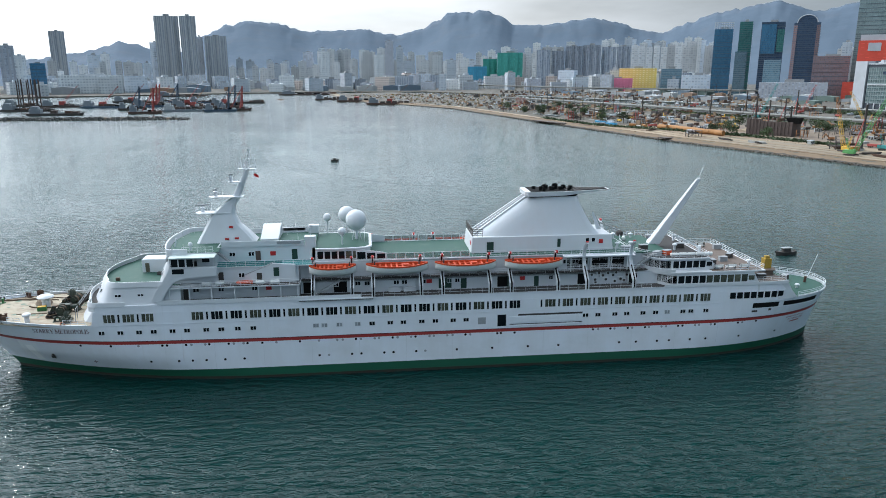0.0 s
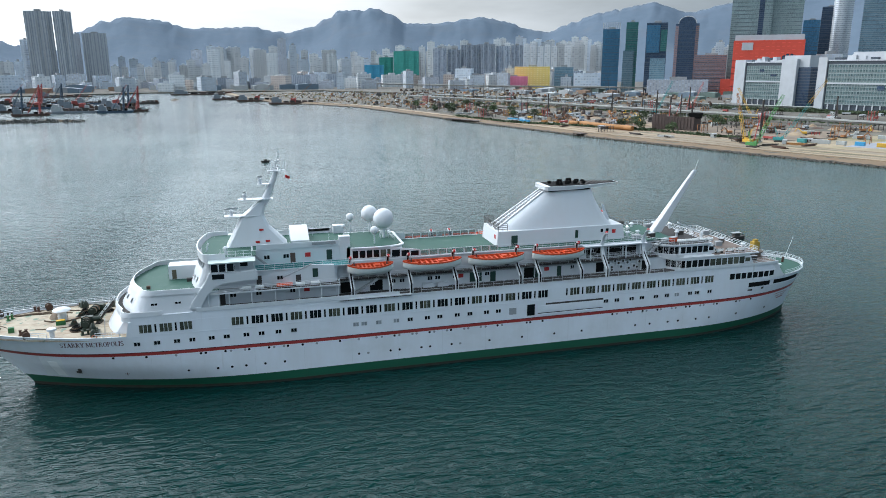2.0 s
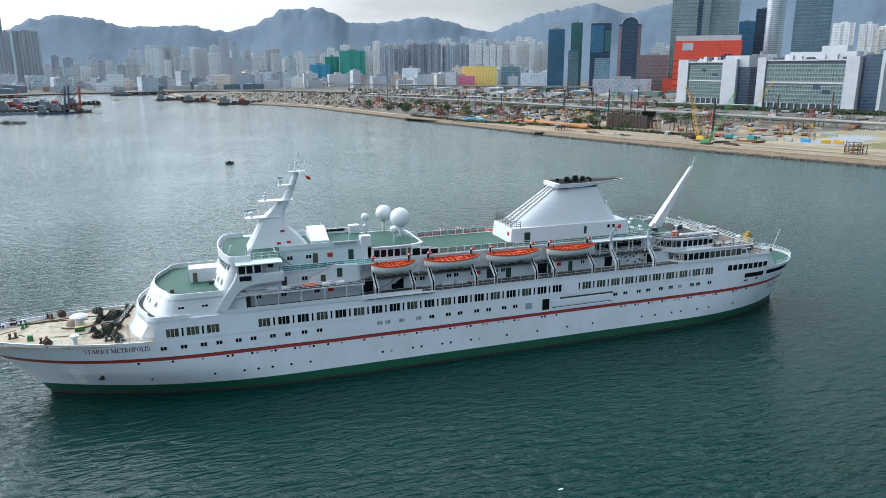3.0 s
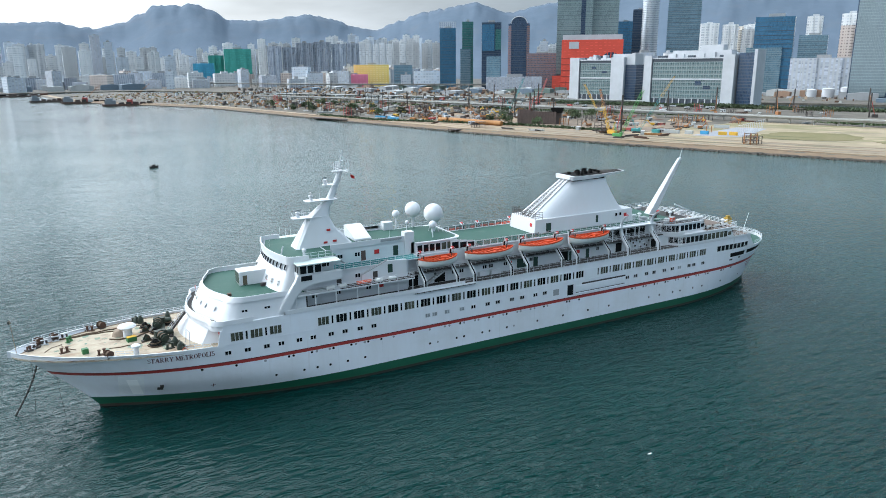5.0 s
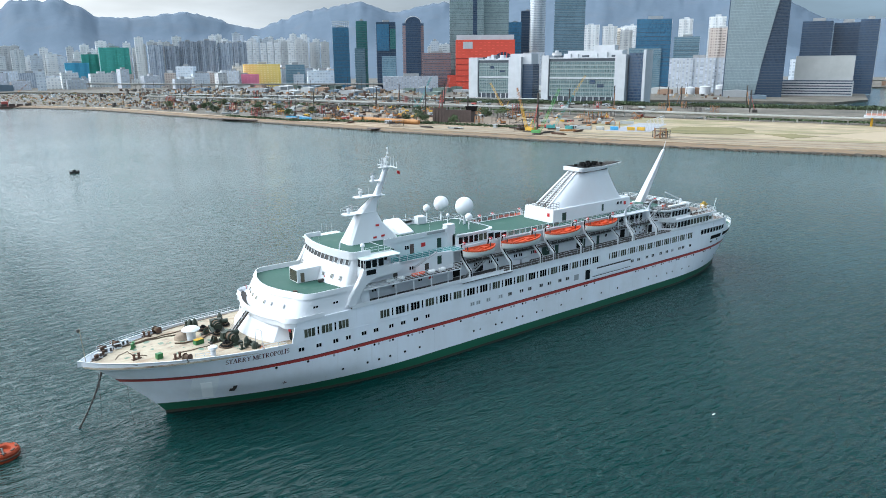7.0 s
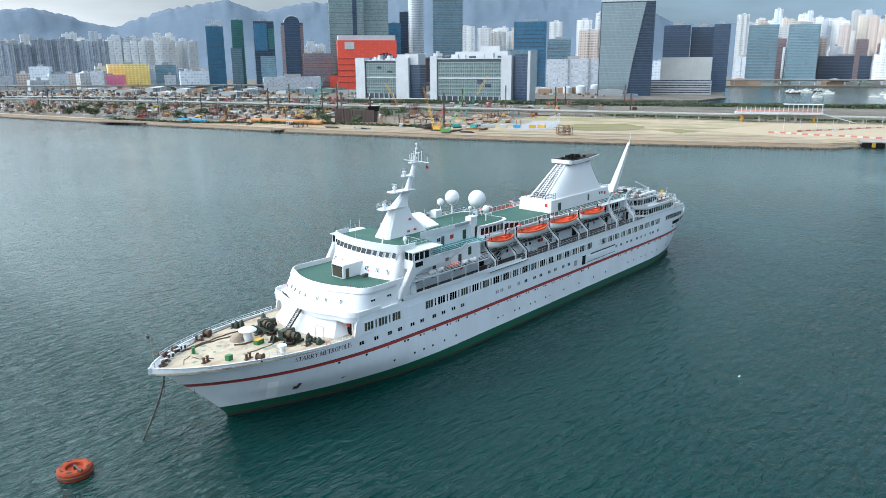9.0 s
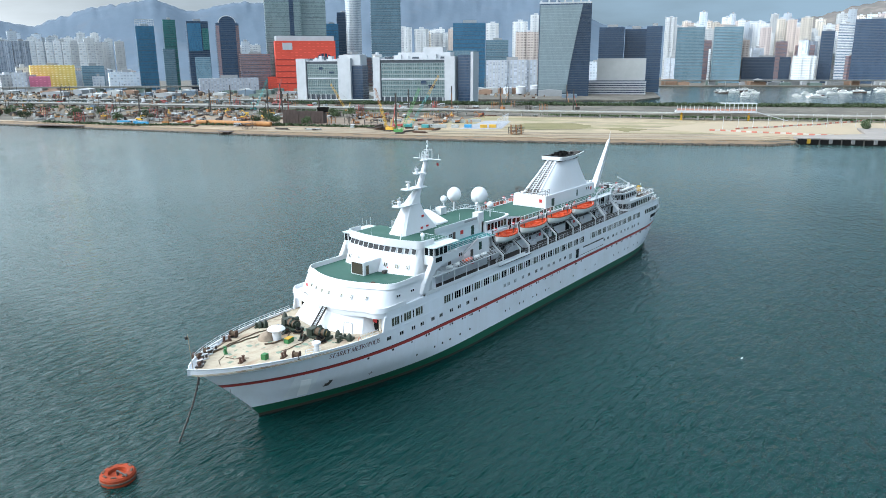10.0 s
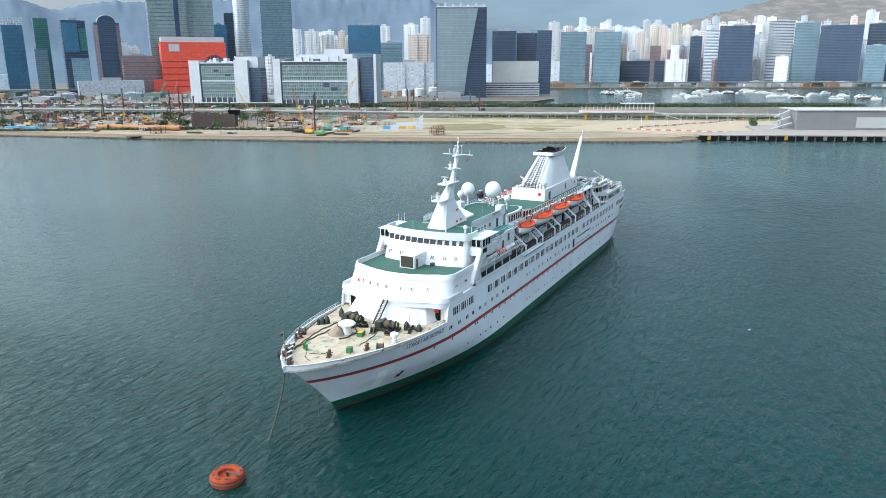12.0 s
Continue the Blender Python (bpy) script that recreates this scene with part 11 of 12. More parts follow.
part("panel", bm, mat("faded_pink_panel", (0.5, 0.24, 0.18), 0.6, grain=0.3), t)
for x in (-30, -15, 0, 15, 30):
    bm = bmesh.new()
    box(bm, x - 0.9, x + 0.9, -0.9, 0.9, 0, 7.5)
    part("column", bm, YELLOW if abs(x) > 20 else CONCRETE, t)
bm = bmesh.new()
beam(bm, (36, -2, 8.2), (64, -2, 0.5), 4, 0.7)
part("ramp", bm, WHITEWALL, t)

# quay on piles and the terminal
OCHRE = mat("dull_yellow_fender", (0.36, 0.22, 0.03), 0.8, spec=0.2, grain=0.3)
FENDER = mat("grey_fender_rubber", (0.16, 0.16, 0.16), 0.8, grain=0.4, grain_scale=0.6)
t = thing("quay", 0, 0, 0, "concrete quay apron on dark piles", "quay", kind="structure")
Q0, Q1 = Vector((406.5, 11.5, 0)), Vector((540.5, -322.6, 0))
d = (Q1 - Q0).normalized()
n = Vector((-d.y, d.x, 0))
n = n if n.x > 0 else -n
L = (Q1 - Q0).length
bm = bmesh.new()
slab(bm, [((Q0 + d * a + n * b).x, (Q0 + d * a + n * b).y) for a, b in ((0, 0), (360, 0), (360, 95), (62, 95), (54, 42), (0, 15))], 2.5, 4.4)
bmesh.ops.recalc_face_normals(bm, faces=bm.faces[:])
part("apron", bm, mat("pinkish_concrete", (0.29, 0.255, 0.23), 0.8, grain=0.3, grain_scale=0.15, stain=0.3, stain_scale=0.04), t)
# added black wall, its colour paints the shade beneath the apron
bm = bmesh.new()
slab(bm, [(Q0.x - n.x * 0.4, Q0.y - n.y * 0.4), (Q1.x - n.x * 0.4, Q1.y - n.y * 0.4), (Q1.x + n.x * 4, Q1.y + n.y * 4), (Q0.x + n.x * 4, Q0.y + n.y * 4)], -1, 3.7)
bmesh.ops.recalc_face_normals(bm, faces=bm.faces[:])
part("back_wall", bm, SOOT_AND_SHADE, t, "black wall painting the shade under the apron")
for k in range(26):
    p = Q0 + d * (L * (k + 0.5) / 26)
    bm = bmesh.new()
    box(bm, -1.0, 1.0, -2.0, -0.35, 0.9, 3.9)
    soften(bm, 0.15)
    ob = part("fender", bm, OCHRE if k in (0, 4) else FENDER, t, "yellow-faced fender" if k in (0, 4) else "grey block fender")
    ob.matrix_basis = Matrix.Translation(p) @ Matrix.Rotation(math.atan2(d.y, d.x), 4, "Z")
    bm = bmesh.new()
    tube(bm, p + d * 6.9 - n * 0.9 + Vector((0, 0, -1)), p + d * 6.9 - n * 0.9 + Vector((0, 0, 4.2)), 0.45, 0.45, 8)
    part("pile", bm, STEEL_DARK, t)
tp = Vector((550.7, -181.9, 0))
t = thing("ferry_terminal", tp.x, tp.y, 4.4, "long grey terminal hall with pale panels", "building", math.degrees(math.atan2(d.y, d.x)))
bm = bmesh.new()
slab(bm, [(-146, -12), (140, -12), (140, 24), (-146, 24)], 0, 15)
bmesh.ops.recalc_face_normals(bm, faces=bm.faces[:])
part("hall", bm, mat("grey_cladding", (0.19, 0.19, 0.19), 0.6, grain=0.2, grain_scale=0.1, stain=0.2, stain_scale=0.03), t)
for k in range(8):
    bm = bmesh.new()
    x = -100 + 26 * k
    box(bm, x, x + 24.5, -12.4 - 0.0, -12.02, 1.5, 10)
    part("panel", bm, mat("pale_hall_panel", (0.38, 0.38, 0.37), 0.6, grain=0.2) if k == 0 else bpy.data.materials["pale_hall_panel"], t)
bm = bmesh.new()
box(bm, -147, 140, -13, 25, 15, 15.8)
part("roof_edge", bm, CONCRETE, t)
for k in range(3):
    bm = bmesh.new()
    z = 4.6 * k
    beam(bm, (-148 - 15 + 2 * k, -8 + 4 * k, z), (-148, -8 + 4 * k, z + 5.2), 3.2, 0.8)
    part("stair_flight", bm, GREY_PAINT, t, "grey outside stair")
    bm = bmesh.new()
    box(bm, -160 + 3 * k, -158.8 + 3 * k, -9.5 + 4 * k, -6.5 + 4 * k, 0, z + 1.2)
    part("stair_pier", bm, CONCRETE, t)

# old timber jetty on the shore
t = thing("jetty", 240, 414, 0, "dark collapsed timber jetty at the seawall", "jetty", 15)
bm = bmesh.new()
box(bm, -14, 14, -5, 5, 2.0, 2.5)
part("deck", bm, BROWN_PILE, t)
for k in range(12):
    bm = bmesh.new()
    x, y = -13 + 26 * (k % 6) / 5, -4.5 if k < 6 else 4.5
    tube(bm, (x, y, -1), (x + rng.uniform(-1, 1), y, 2.1), 0.35, 0.35, 6)
    part("pile", bm, BROWN_PILE, t)
t = thing("jetty", 186, 600, 0, "dark low timber landing along the seawall", "jetty", -70)
bm = bmesh.new()
box(bm, -28, 28, -4, 4, 1.6, 2.3)
part("deck", bm, BROWN_PILE, t)
for k in range(14):
    bm = bmesh.new()
    tube(bm, (-27 + 54 * k / 13, 4, -1), (-27 + 54 * k / 13, 4, 1.7), 0.4, 0.4, 6)
    part("pile", bm, BROWN_PILE, t)


# ---- seawall stones, trees and scrub ----
rng = random.Random(77)
verts, faces, wet_verts, wet_faces = [], [], [], []
run = at_len([(x, y, 0) for x, y in SHORE[2:13]], 1.3)
for k, (a, b) in enumerate(zip(run, run[1:])):
    tdir = (b - a).normalized()
    inn = Vector((tdir.y, -tdir.x, 0))
    for row in range(2):
        c = a + inn * (row * 1.1 - 0.5 + rng.uniform(-0.5, 0.5)) + tdir * rng.uniform(-2.6, 2.6) + Vector((0, 0, 0.1 + row * 0.46 + rng.uniform(-0.2, 0.2)))
        s, rot = rng.uniform(0.35, 0.8) if row < 2 else rng.uniform(0.22, 0.5), rng.uniform(0, 3.14)
        vs, fs = (wet_verts, wet_faces) if row == 0 or rng.random() < 0.5 else (verts, faces)
        base = len(vs)
        for dx, dy, dz in ((-1, -1, -0.6), (1, -0.8, -0.6), (0.9, 1, -0.6), (-1, 0.9, -0.6), (-0.7, -0.6, 0.6), (0.6, -0.7, 0.5), (0.7, 0.7, 0.65), (-0.6, 0.6, 0.5)):
            jx, jy = dx * rng.uniform(0.8, 1.2), dy * rng.uniform(0.8, 1.2)
            vs.append((c.x + s * (jx * math.cos(rot) - jy * math.sin(rot)), c.y + s * (jx * math.sin(rot) + jy * math.cos(rot)), c.z + s * dz))
        for f in ((0, 3, 2, 1), (4, 5, 6, 7), (0, 1, 5, 4), (1, 2, 6, 5), (2, 3, 7, 6), (3, 0, 4, 7)):
            fs.append([base + i for i in f])
me = bpy.data.meshes.new("seawall_stones")
me.from_pydata(verts, [], faces)
me.materials.append(ROCK)
tagged(new("seawall_stones", me), "brown boulders of the sloping seawall", "stones", kind="stuff")
me = bpy.data.meshes.new("tidal_stones")
me.from_pydata(wet_verts, [], wet_faces)
me.materials.append(ROCK_WET)
tagged(new("tidal_stones", me), "dark wet boulders at the foot of the seawall", "stones", kind="stuff")
# bare earth bank between the boulders and the crest
BANK = mat("bare_brown_bank", (0.20, 0.14, 0.09), 0.95, grain=0.5, grain_scale=0.35, stain=0.55, stain_scale=0.06, dirt=(0.15, 0.10, 0.065), bump=0.25, bump_scale=0.5)
flaws(BANK, (0.16, 0.115, 0.07), 0.12, (1, 1, 3), 0.5, 0.62, 0.7)
bm = bmesh.new()
rows = []
for k, p in enumerate(run[::3]):
    q = run[min(len(run) - 1, 3 * k + 3)]
    tdir = (q - run[3 * k]).normalized() if 3 * k + 1 < len(run) else tdir
    inn = Vector((tdir.y, -tdir.x, 0))
    row = []
    for j in range(6):
        u = j / 5
        wob = 0.35 * noise.noise(Vector((p.x * 0.12, p.y * 0.12, j * 1.7))) if 0 < j < 5 else 0.0
        row.append(p + inn * (0.2 + 7.6 * u) + Vector((0, 0, 0.15 + 2.62 * u ** 0.8 + wob)))
    rows.append(row)
loft(bm, rows, False, False, closed=False)
bmesh.ops.recalc_face_normals(bm, faces=bm.faces[:])
tagged(part("seawall_bank", bm, BANK, smooth=True), "bare brown earth bank above the waterline", "bank", kind="structure")
# weed-dark foot of the bank between the tides
bm = bmesh.new()
rows = []
for k, p in enumerate(run[::2]):
    q = run[min(len(run) - 1, 2 * k + 2)]
    tdir = (q - run[2 * k]).normalized() if 2 * k + 1 < len(run) else tdir
    inn = Vector((tdir.y, -tdir.x, 0))
    top = 0.24 + 0.16 * noise.noise(Vector((p.x * 0.3, p.y * 0.3, 4.0))) + 0.08 * noise.noise(Vector((p.x * 1.3, p.y * 1.3, 9.0)))
    rows.append([p + inn * (-0.6 + (0.8 + 7.6 * top) * u) + Vector((0, 0, -0.3 + (0.6 + 2.62 * top ** 0.8) * u + 0.12)) for u in (0, 0.4, 0.75, 1.0)])
loft(bm, rows, False, False, closed=False)
bmesh.ops.recalc_face_normals(bm, faces=bm.faces[:])
tagged(part("tidal_bank", bm, mat("weedy_wet_bank", (0.06, 0.047, 0.034), 0.7, grain=0.6, grain_scale=0.4, stain=0.5, stain_scale=0.1, dirt=(0.02, 0.02, 0.014), bump=0.3, bump_scale=0.6), smooth=True), "dark wet foot of the bank", "bank", kind="structure")
# edge beam on the seawall crest
bm = bmesh.new()
for a, b in zip(run[::6], run[6::6]):
    tdir = (b - a).normalized()
    inn = Vector((tdir.y, -tdir.x, 0)) * 8.5
    beam(bm, a + inn + Vector((0, 0, 2.9)), b + inn + Vector((0, 0, 2.9)), 1.2, 0.7)
tagged(part("trim", bm, SAND), "pale concrete edge of the seawall", "kerb", kind="structure")


def clump_mesh(name, seed, h, w, n, leaf):
    """A crown of many small leaf tufts with an uneven outline."""
    r = random.Random(seed)
    vs, fs = [], []
    lobes = [(r.uniform(-0.5, 0.5) * w, r.uniform(-0.5, 0.5) * w, h * r.uniform(0.45, 0.9), w * r.uniform(0.25, 0.5)) for _ in range(7)]
    for _ in range(n):
        lx, ly, lz, lr = r.choice(lobes)
        d = Vector((r.gauss(0, 1), r.gauss(0, 1), r.gauss(0, 0.8))).normalized() * lr * r.uniform(0.6, 1.05)
        c = Vector((lx, ly, lz)) + d
        a = Vector((r.gauss(0, 1), r.gauss(0, 1), r.gauss(0, 1))).normalized() * leaf * r.uniform(0.6, 1.3)
        b = a.cross(Vector((r.gauss(0, 1), r.gauss(0, 1), r.gauss(0, 1)))).normalized() * leaf * r.uniform(0.5, 1.0)
        base = len(vs)
        vs += [tuple(c + a), tuple(c + b), tuple(c - a), tuple(c - b)]
        fs.append((base, base + 1, base + 2, base + 3))
    m = bpy.data.meshes.new(name)
    m.from_pydata(vs, [], fs)
    m.materials.append(LEAF)
    return m


TREES = []
for k, (h, w) in enumerate(((9, 7), (7, 6.5), (11, 8))):
    t = thing("tree", 0, 0, -60, "leafy dark green tree on the strip", "tree", group="trees on the strip")
    bm = bmesh.new()
    tube(bm, (0, 0, 0), (0.2, 0.1, h * 0.45), 0.35, 0.22, 8)
    tube(bm, (0.2, 0.1, h * 0.4), (w * 0.25, 0.3, h * 0.75), 0.18, 0.08, 6)
    tube(bm, (0.2, 0.1, h * 0.38), (-w * 0.22, -0.4, h * 0.7), 0.18, 0.08, 6)
    part("trunk", bm, BROWN_PILE, t)
    ob = new("crown", clump_mesh("crown", 50 + k, h, w, 520, 0.55))
    ob.parent = t
    TREES.append(t)
spots = [(190, 745), (292, 420), (283, 440), (308, 398), (178, 800), (220, 640), (250, 560), (200, 700), (515, -16)]
for k in range(12):
    u = rng.random()
    spots.append((180 + 180 * u + rng.uniform(0, 60), 880 - 480 * u + rng.uniform(-30, 30)))
TREES[0].matrix_basis = pose(236, 590, 2.6)
TREES[1].matrix_basis = pose(205, 720, 2.6)
TREES[2].matrix_basis = pose(287, 428, 2.6)
for x, y in spots:
    copy_thing(rng.choice(TREES), pose(x, y, 2.6, 0, 0, rng.uniform(0, 360)))


def thicket(name, pts, width, n, h, label):
    """A dense belt of leaf tufts along a line."""
    vs, fs = [], []
    run = at_len([(x, y, 2.6) for x, y in pts], 6)
    for _ in range(n):
        k = rng.randrange(len(run) - 1)
        p = run[k].lerp(run[k + 1], rng.random())
        hh = h * (0.55 + 0.45 * noise.noise(Vector((p.x * 0.05, p.y * 0.05, 0))) + 0.25 * rng.random())
        c = p + Vector((rng.uniform(-1, 1) * width / 2, rng.uniform(-1, 1) * width / 2, abs(hh) * rng.uniform(0.1, 1.0)))
        a = Vector((rng.gauss(0, 1), rng.gauss(0, 1), rng.gauss(0, 1))).normalized() * rng.uniform(0.7, 1.6)
        b = a.cross(Vector((rng.gauss(0, 1), rng.gauss(0, 1), rng.gauss(0, 1)))).normalized() * rng.uniform(0.6, 1.3)
        base = len(vs)
        vs += [tuple(c + a), tuple(c + b), tuple(c - a), tuple(c - b)]
        fs.append((base, base + 1, base + 2, base + 3))
    m = bpy.data.meshes.new(name)
    m.from_pydata(vs, [], fs)
    m.materials.append(LEAF)
    tagged(new(name, m), label, "shrubs", kind="stuff")


thicket("tree_belt", [(560, 690), (640, 530), (735, 320), (830, 110), (935, -110)], 26, 20000, 5, "belt of dark green trees along the back shore")
thicket("scrub_belt", [(285, 980), (370, 760), (450, 560), (520, 400)], 14, 2200, 2.5, "low scrub beside the viaduct")
thicket("bank_scrub", [(545, 280), (592, 140), (640, -20), (700, -190)], 22, 6000, 3.0, "low green scrub behind the viaduct")
thicket("shore_scrub", [(190, 640), (212, 540), (262, 470), (300, 400), (322, 330)], 8, 2600, 2.2, "low scrub on the seawall crest")

# ---- stacked goods and plant that crowd the works between the strip and the city ----
def yard_clutter(name, m, count, seed, spread, label, size=1.0):
    """Many small blocks, racks and low heaps, each askew, in one sheet."""
    r = random.Random(seed)
    vs, fs = [], []
    for _ in range(count):
        u = r.random()
        (x0, y0), (x1, y1), d0, d1 = r.choice(spread)
        x, y = x0 + (x1 - x0) * u, y0 + (y1 - y0) * u
        d = r.uniform(d0, d1)
        x, y = x + 0.88 * d, y + 0.47 * d
        w, dp, h, a = size * r.uniform(1.5, 9), size * r.uniform(1, 4), size * r.choice((0.8, 1.4, 2.4, 2.8, 4.5)), radians(r.choice((-62, 28)) + r.uniform(-14, 14))
        tip = r.uniform(0.5, 1.0)
        base = len(vs)
        for z, k in ((2.3, 1.0), (2.5 + h, tip)):
            for sx, sy in ((-1, -1), (1, -1), (1, 1), (-1, 1)):
                px, py = sx * w / 2 * k, sy * dp / 2 * k
                vs.append((x + px * math.cos(a) - py * math.sin(a), y + px * math.sin(a) + py * math.cos(a), z))
        for f in ((0, 3, 2, 1), (4, 5, 6, 7), (0, 1, 5, 4), (1, 2, 6, 5), (2, 3, 7, 6), (3, 0, 4, 7)):
            fs.append([base + i for i in f])
    me = bpy.data.meshes.new(name)
    me.from_pydata(vs, [], fs)
    me.materials.append(m)
    tagged(new(name, me), label, "clutter", kind="stuff")


WORKS = [((120, 960), (250, 480), 20, 230), ((60, 1330), (420, 640), 60, 330), ((330, 1420), (860, 460), 20, 240), ((250, 1560), (560, 1010), 40, 300)]
for k, (m, count, label) in enumerate(((CONCRETE, 260, "pale precast blocks over the works"), (RUST, 380, "rusty steel goods over the works"), (STEEL_DARK, 300, "dark plant and steel over the works"), (WHITEWALL, 60, "white huts and sheets over the works"), (CRANE_ORANGE, 50, "orange formwork over the works"), (SHED[2], 50, "blue-grey covered stacks over the works"), (SAND, 420, "low heaps of sand over the works"))):
    yard_clutter("yard_goods", m, count, 300 + k, WORKS, label)
# the far end of the strip is crowded with low stacks, heaps and sheeted stores
TIP = [((-50, 1420), (170, 760), 12, 150), ((-20, 1450), (190, 900), 60, 260)]
for k, (m, count, label) in enumerate(((CONCRETE, 90, "pale blocks over the far works"), (RUST, 90, "rusty goods over the far works"), (STEEL_DARK, 70, "dark plant over the far works"), (WHITEWALL, 40, "white sheeted stores over the far works"), (SAND, 240, "sand heaps over the far works"), (MEADOW, 90, "weedy mounds over the far works"), (CRANE_ORANGE, 26, "orange tarpaulins over the far works"))):
    yard_clutter("yard_goods", m, 2 * count, 340 + k, TIP, label, 0.55)
bm = bmesh.new()
for k in range(60):
    u = city_rng.random()
    (x0, y0), (x1, y1), d0, d1 = city_rng.choice(WORKS)
    d = city_rng.uniform(d0, d1)
    x, y = x0 + (x1 - x0) * u + 0.88 * d, y0 + (y1 - y0) * u + 0.47 * d
    h = city_rng.uniform(12, 30)
    tube(bm, (x, y, 2.3), (x, y, 2.3 + h), 0.35, 0.25, 5)
    if k % 3 == 0:
        tube(bm, (x, y, 4), (x + city_rng.uniform(-16, 16), y + city_rng.uniform(-16, 16), 2.3 + h * 0.9), 0.3, 0.2, 5)
tagged(part("mast_forest", bm, STEEL_DARK), "thin dark masts and piling rigs over the works", "masts", kind="stuff")

# ---- barges, breakwater and yachts ----
rng = random.Random(91)
verts, faces = [], []
a, b = Vector((-700, 735, 0)), Vector((-208, 722, 0))
for k in range(900):
    u = rng.random()
    c = a.lerp(b, u) + Vector((0, rng.uniform(-9, 9), 0))
    c.z = max(0.1, 2.6 - abs(c.y - a.lerp(b, u).y) * 0.3) * min(1.0, (1 - u) * 14 + 0.2) + rng.uniform(-0.3, 0.4)
    s = rng.uniform(1.0, 2.2)
    base = len(verts)
    for dx, dy, dz in ((-1, -1, -1.2), (1, -0.8, -1.2), (0.9, 1, -1.2), (-1, 0.9, -1.2), (-0.7, -0.6, 0.6), (0.6, -0.7, 0.5), (0.7, 0.7, 0.65), (-0.6, 0.6, 0.5)):
        verts.append((c.x + s * dx * rng.uniform(0.8, 1.2), c.y + s * dy * rng.uniform(0.8, 1.2), c.z + s * dz))
    for f in ((0, 3, 2, 1), (4, 5, 6, 7), (0, 1, 5, 4), (1, 2, 6, 5), (2, 3, 7, 6), (3, 0, 4, 7)):
        faces.append([base + i for i in f])
me = bpy.data.meshes.new("breakwater_stones")
me.from_pydata(verts, [], faces)
me.materials.append(mat("grey_breakwater_rock", (0.095, 0.092, 0.085), 0.9, grain=0.5, grain_scale=0.4))
tagged(new("breakwater_stones", me), "grey boulders of a low breakwater", "stones", kind="stuff")
bm = bmesh.new()
loft(bm, [[(x, 730 - (x + 208) * 0.02 - 7 * w, -1), (x, 730 - (x + 208) * 0.02 + 7 * w, -1), (x, 730 - (x + 208) * 0.02 + 3 * w, 2.2 * w), (x, 730 - (x + 208) * 0.02 - 3 * w, 2.2 * w)] for x, w in ((-700, 1), (-240, 1), (-212, 0.4))])
bmesh.ops.recalc_face_normals(bm, faces=bm.faces[:])
tagged(part("breakwater", bm, ROCK), "low stone breakwater in the harbour", "breakwater", kind="structure")

HULLS = [STEEL_DARK, mat("blue_hull", (0.05, 0.09, 0.14), 0.6, grain=0.3, grain_scale=0.3, stain=0.4), mat("rust_hull", (0.11, 0.06, 0.045), 0.7, grain=0.4, grain_scale=0.3, stain=0.4), mat("grey_hull", (0.2, 0.225, 0.25), 0.6, grain=0.3, grain_scale=0.3), BROWN_PILE]


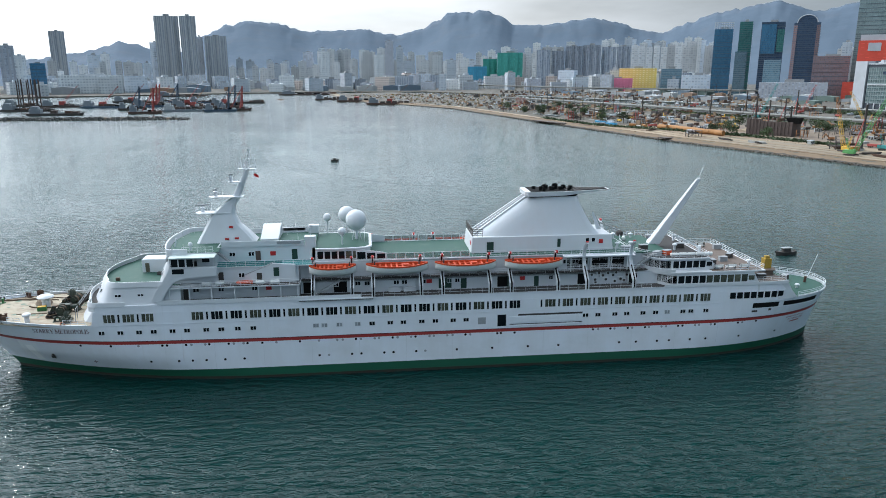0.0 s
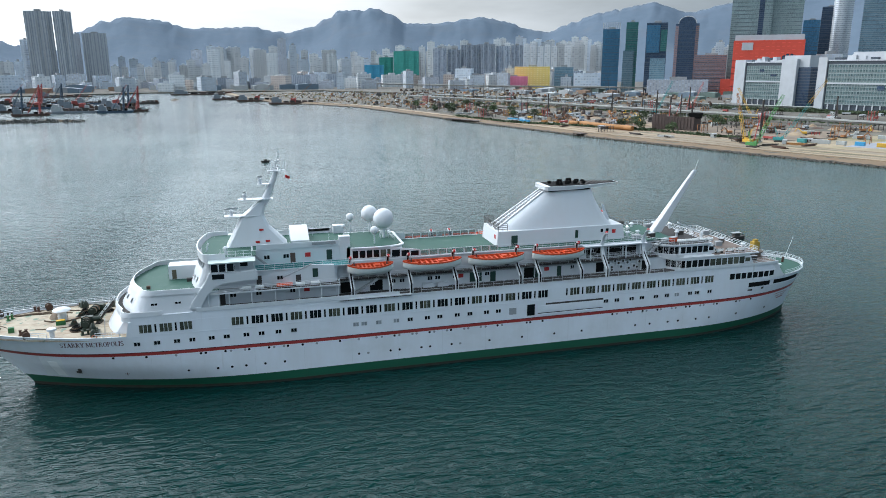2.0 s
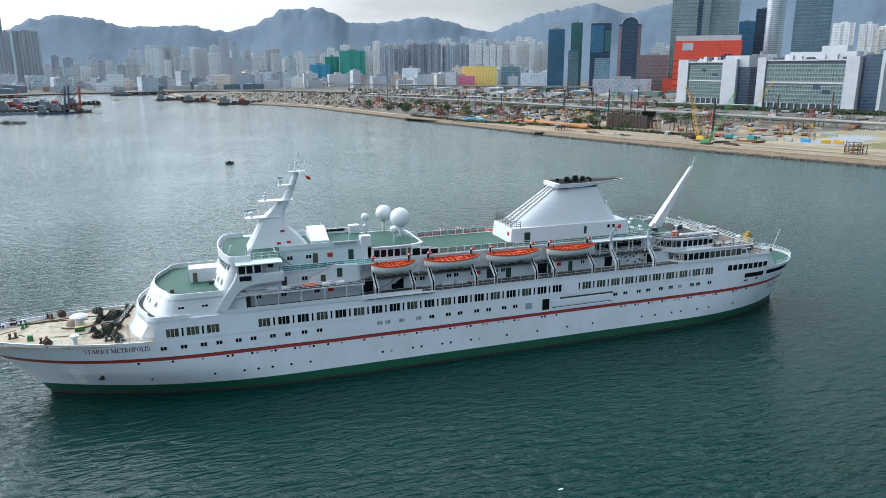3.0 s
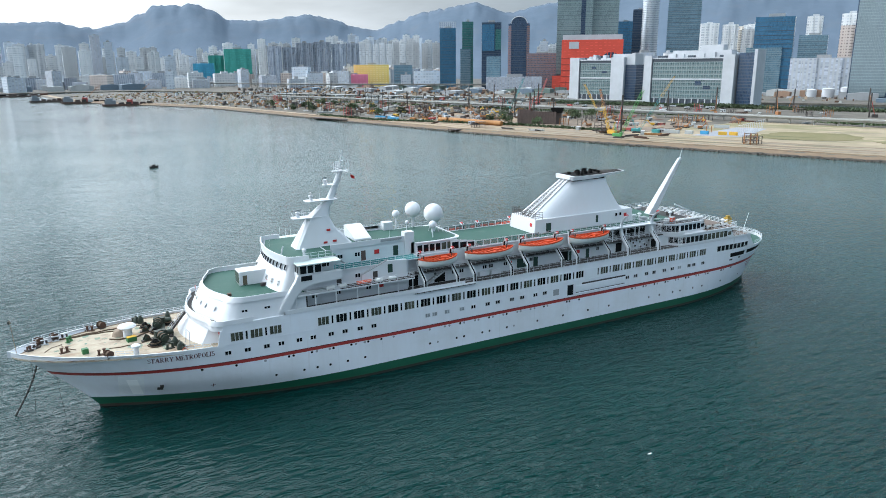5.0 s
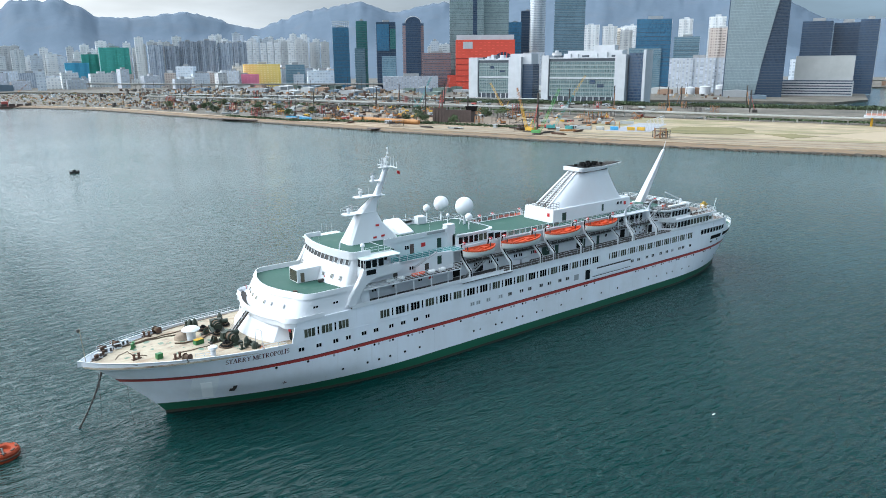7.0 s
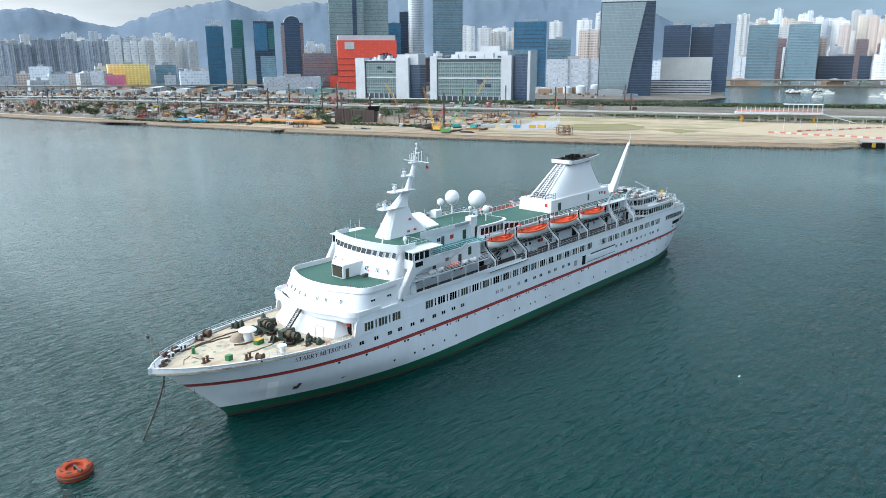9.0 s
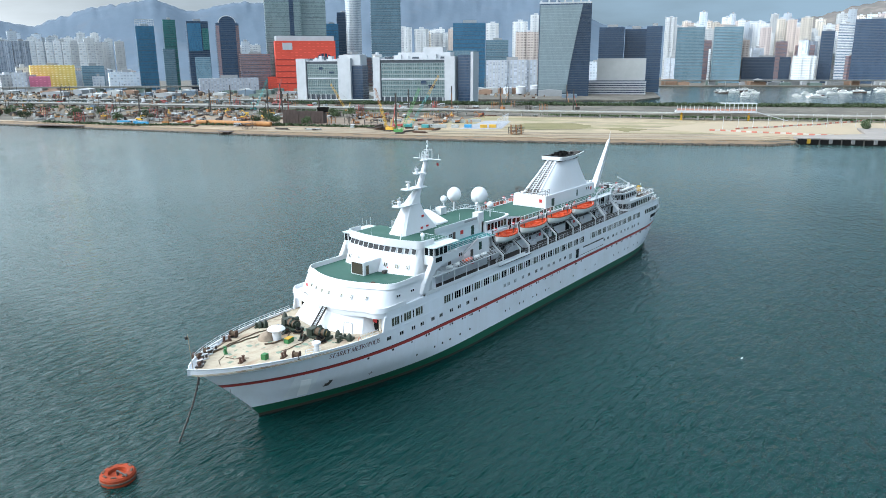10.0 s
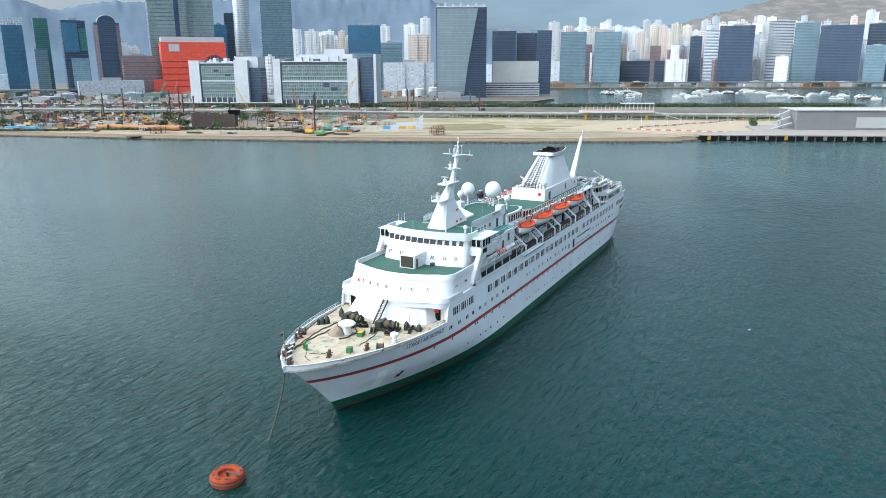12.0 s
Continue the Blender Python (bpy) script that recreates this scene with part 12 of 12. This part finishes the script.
def barge(x, y, turn, L, m, rig, label):
    t = thing("barge", x, y, 0, label, "barge", turn, "moored work barges")
    bm = bmesh.new()
    prof = [(-L / 2, 3.2), (-L / 2 + 1, -0.5), (L / 2 - 4, -0.5), (L / 2, 3.4), (L / 2 - 3, 2.6), (-L / 2 + 3, 2.6)]
    loft(bm, [[(px, -L * 0.12, pz) for px, pz in prof], [(px, L * 0.12, pz) for px, pz in prof]])
    bmesh.ops.recalc_face_normals(bm, faces=bm.faces[:])
    part("hull", bm, HULLS[m], t)
    bm = bmesh.new()
    box(bm, -L * 0.45, -L * 0.25, -L * 0.08, L * 0.08, 2.6, 8)
    box(bm, -L * 0.43, -L * 0.3, -L * 0.06, L * 0.06, 8, 11)
    part("deckhouse", bm, HULLS[3] if m != 3 else GREY_HUT, t)
    for k in range(5):
        bm = bmesh.new()
        X = -L * 0.2 + L * 0.13 * k
        box(bm, X, X + L * 0.1, -L * 0.08, L * 0.06, 2.6, rng.uniform(3.4, 6.5))
        part("deck_cargo", bm, rng.choice((RUST, BROWN_PILE, GREY_HUT, STEEL_DARK, BROWN_PILE, SOOT_AND_SHADE)), t)
    if rig == "a":
        m_leg = CRANE_RED if m == 2 else HULLS[1]
        for s in (-1, 1):
            bm = bmesh.new()
            lattice(bm, (L * 0.2, s * L * 0.11, 3), (L * 0.26, s * 0.7, 33), 2.0, 1.2, 8)
            beam(bm, (L * 0.2, s * L * 0.11, 3), (L * 0.26, s * 0.7, 33), 0.8, 0.8)
            part("shear_leg", bm, m_leg, t)
            bm = bmesh.new()
            beam(bm, (-L * 0.1, s * L * 0.08, 3), (L * 0.25, s * 0.5, 31), 0.5, 0.5)
            part("back_stay", bm, m_leg, t)
        for k in range(1, 5):
            bm = bmesh.new()
            beam(bm, (L * (0.2 + 0.012 * k), -L * 0.11 * (1 - 0.2 * k), 3 + 6 * k), (L * (0.2 + 0.012 * k), L * 0.11 * (1 - 0.2 * k), 3 + 6 * k), 0.6, 0.6)
            part("cross_beam", bm, m_leg, t)
    elif rig == "c":
        bm = bmesh.new()
        lattice(bm, (0, 0, 6), (L * 0.4, 2, 32), 2.0, 1.0, 9)
        part("boom", bm, rng.choice((CRANE_RED, CRANE_ORANGE, CRANE_RED)), t)
        bm = bmesh.new()
        box(bm, -4, 4, -4, 4, 2.6, 9)
        part("crane_house", bm, CRANE_RED, t)
    elif rig == "p":
        for X in (-0.1, 0.1, 0.25):
            for s in (-1, 1):
                bm = bmesh.new()
                tube(bm, (X * L, s * L * 0.08, 2.6), (X * L, s * L * 0.08, 42), 0.9, 0.9, 6)
                part("spud_pile", bm, BROWN_PILE, t)


for x, y, turn, L, m, rig in ((-203, 890, 4, 46, 1, "a"), (-292, 850, 10, 44, 2, "a"), (-342, 1175, -6, 54, 1, "a"), (-352, 1082, 4, 50, 2, "a"), (-415, 1195, 2, 60, 0, "c"), (-262, 985, 2, 52, 0, "c"), (-395, 826, 4, 66, 0, ""), (-470, 920, -6, 70, 0, "p"), (-335, 940, 8, 40, 4, "a"), (-255, 900, 2, 58, 3, ""), (-190, 915, -4, 50, 2, "a"), (-215, 1010, 12, 46, 4, "a"), (-330, 1030, 5, 60, 1, "c"), (-400, 1010, -8, 64, 1, "c"), (-290, 1070, 16, 50, 2, "c"), (-235, 1090, -10, 46, 2, "c"), (-470, 1040, 6, 60, 4, "c"), (-530, 1060, 3, 70, 0, "p"), (-360, 1120, 10, 60, 2, "a"), (-280, 1150, -5, 50, 1, ""), (-200, 1140, 4, 50, 0, ""), (-600, 980, 5, 80, 4, ""), (-130, 1560, 3, 140, 4, ""), (-400, 1500, 8, 110, 4, ""), (-70, 1262, 4, 60, 4, ""), (-20, 1180, -6, 70, 2, "c"), (35, 1060, -8, 76, 2, "c")):
    barge(x, y, turn, L, m, rig, {0: "long dark steel barge with deck cargo", 1: "blue work barge with stacked gear", 2: "rust-red work barge at its mooring", 3: "grey workboat with a boxy deckhouse", 4: "dark brown barge with low deckhouse"}[m])
t = thing("navigation_island", -165, 1275, 0, "tiny dark rock with a beacon post", "rock")
bm = bmesh.new()
lathe(bm, [(9, -0.5), (7, 0.8), (3, 1.8), (0.2, 2.2)], 12)
part("rock", bm, ROCK, t)
bm = bmesh.new()
tube(bm, (0, 0, 1.5), (0, 0, 7), 0.4, 0.3, 6)
part("beacon", bm, STEEL_DARK, t)


def yacht(x, y, turn, L, dark=False):
    t = thing("motor_yacht", x, y, 0, "white motor yacht moored in the shelter" if not dark else "dark-hulled wooden motor yacht at its mooring", "yacht", turn, "moored yachts")
    bm = bmesh.new()
    rows = []
    for k in range(9):
        u = k / 8
        w = L * 0.13 * (1 - max(0, u - 0.4) ** 2 * 2.6)
        rows.append([(-L / 2 + L * u, -max(0.05, w), 1.6 + 1.2 * u * u), (-L / 2 + L * u * 0.96, -max(0.03, w * 0.75), -0.4), (-L / 2 + L * u * 0.96, max(0.03, w * 0.75), -0.4), (-L / 2 + L * u, max(0.05, w), 1.6 + 1.2 * u * u)])
    loft(bm, rows)
    bmesh.ops.recalc_face_normals(bm, faces=bm.faces[:])
    part("hull", bm, HULLS[2] if dark else BOAT_WHITE, t)
    for x0, x1, z0, z1, w in ((-0.42, 0.22, 1.7, 3.6, 0.1), (-0.3, 0.1, 3.7, 5.2, 0.085)):
        bm = bmesh.new()
        loft(bm, [[(x0 * L, -w * L, z0), (x1 * L, -w * L, z0), (x1 * L, w * L, z0), (x0 * L, w * L, z0)], [(x0 * L, -w * L * 0.9, z1), ((x1 - 0.08) * L, -w * L * 0.9, z1), ((x1 - 0.08) * L, w * L * 0.9, z1), (x0 * L, w * L * 0.9, z1)]])
        part("cabin", bm, BOAT_WHITE, t)
        bm = bmesh.new()
        box(bm, x0 * L * 0.9, (x1 - 0.1) * L, -w * L - 0.03, w * L + 0.03, z0 + 0.5, z0 + 1.2)
        part("window_strip", bm, GLASS_DARK, t)
    bm = bmesh.new()
    tube(bm, (-0.1 * L, 0, 5), (-0.14 * L, 0, 5 + L * 0.2), 0.12, 0.08, 5)
    part("mast", bm, BOAT_WHITE, t)


for k in range(40):
    u = rng.random()
    p = Vector((1100, 250)).lerp(Vector((1300, -180)), u) + Vector((0.92, 0.38)) * rng.uniform(-60, 400)
    yacht(p.x, p.y, rng.uniform(-100, -50), rng.uniform(15, 34), rng.random() < 0.3)
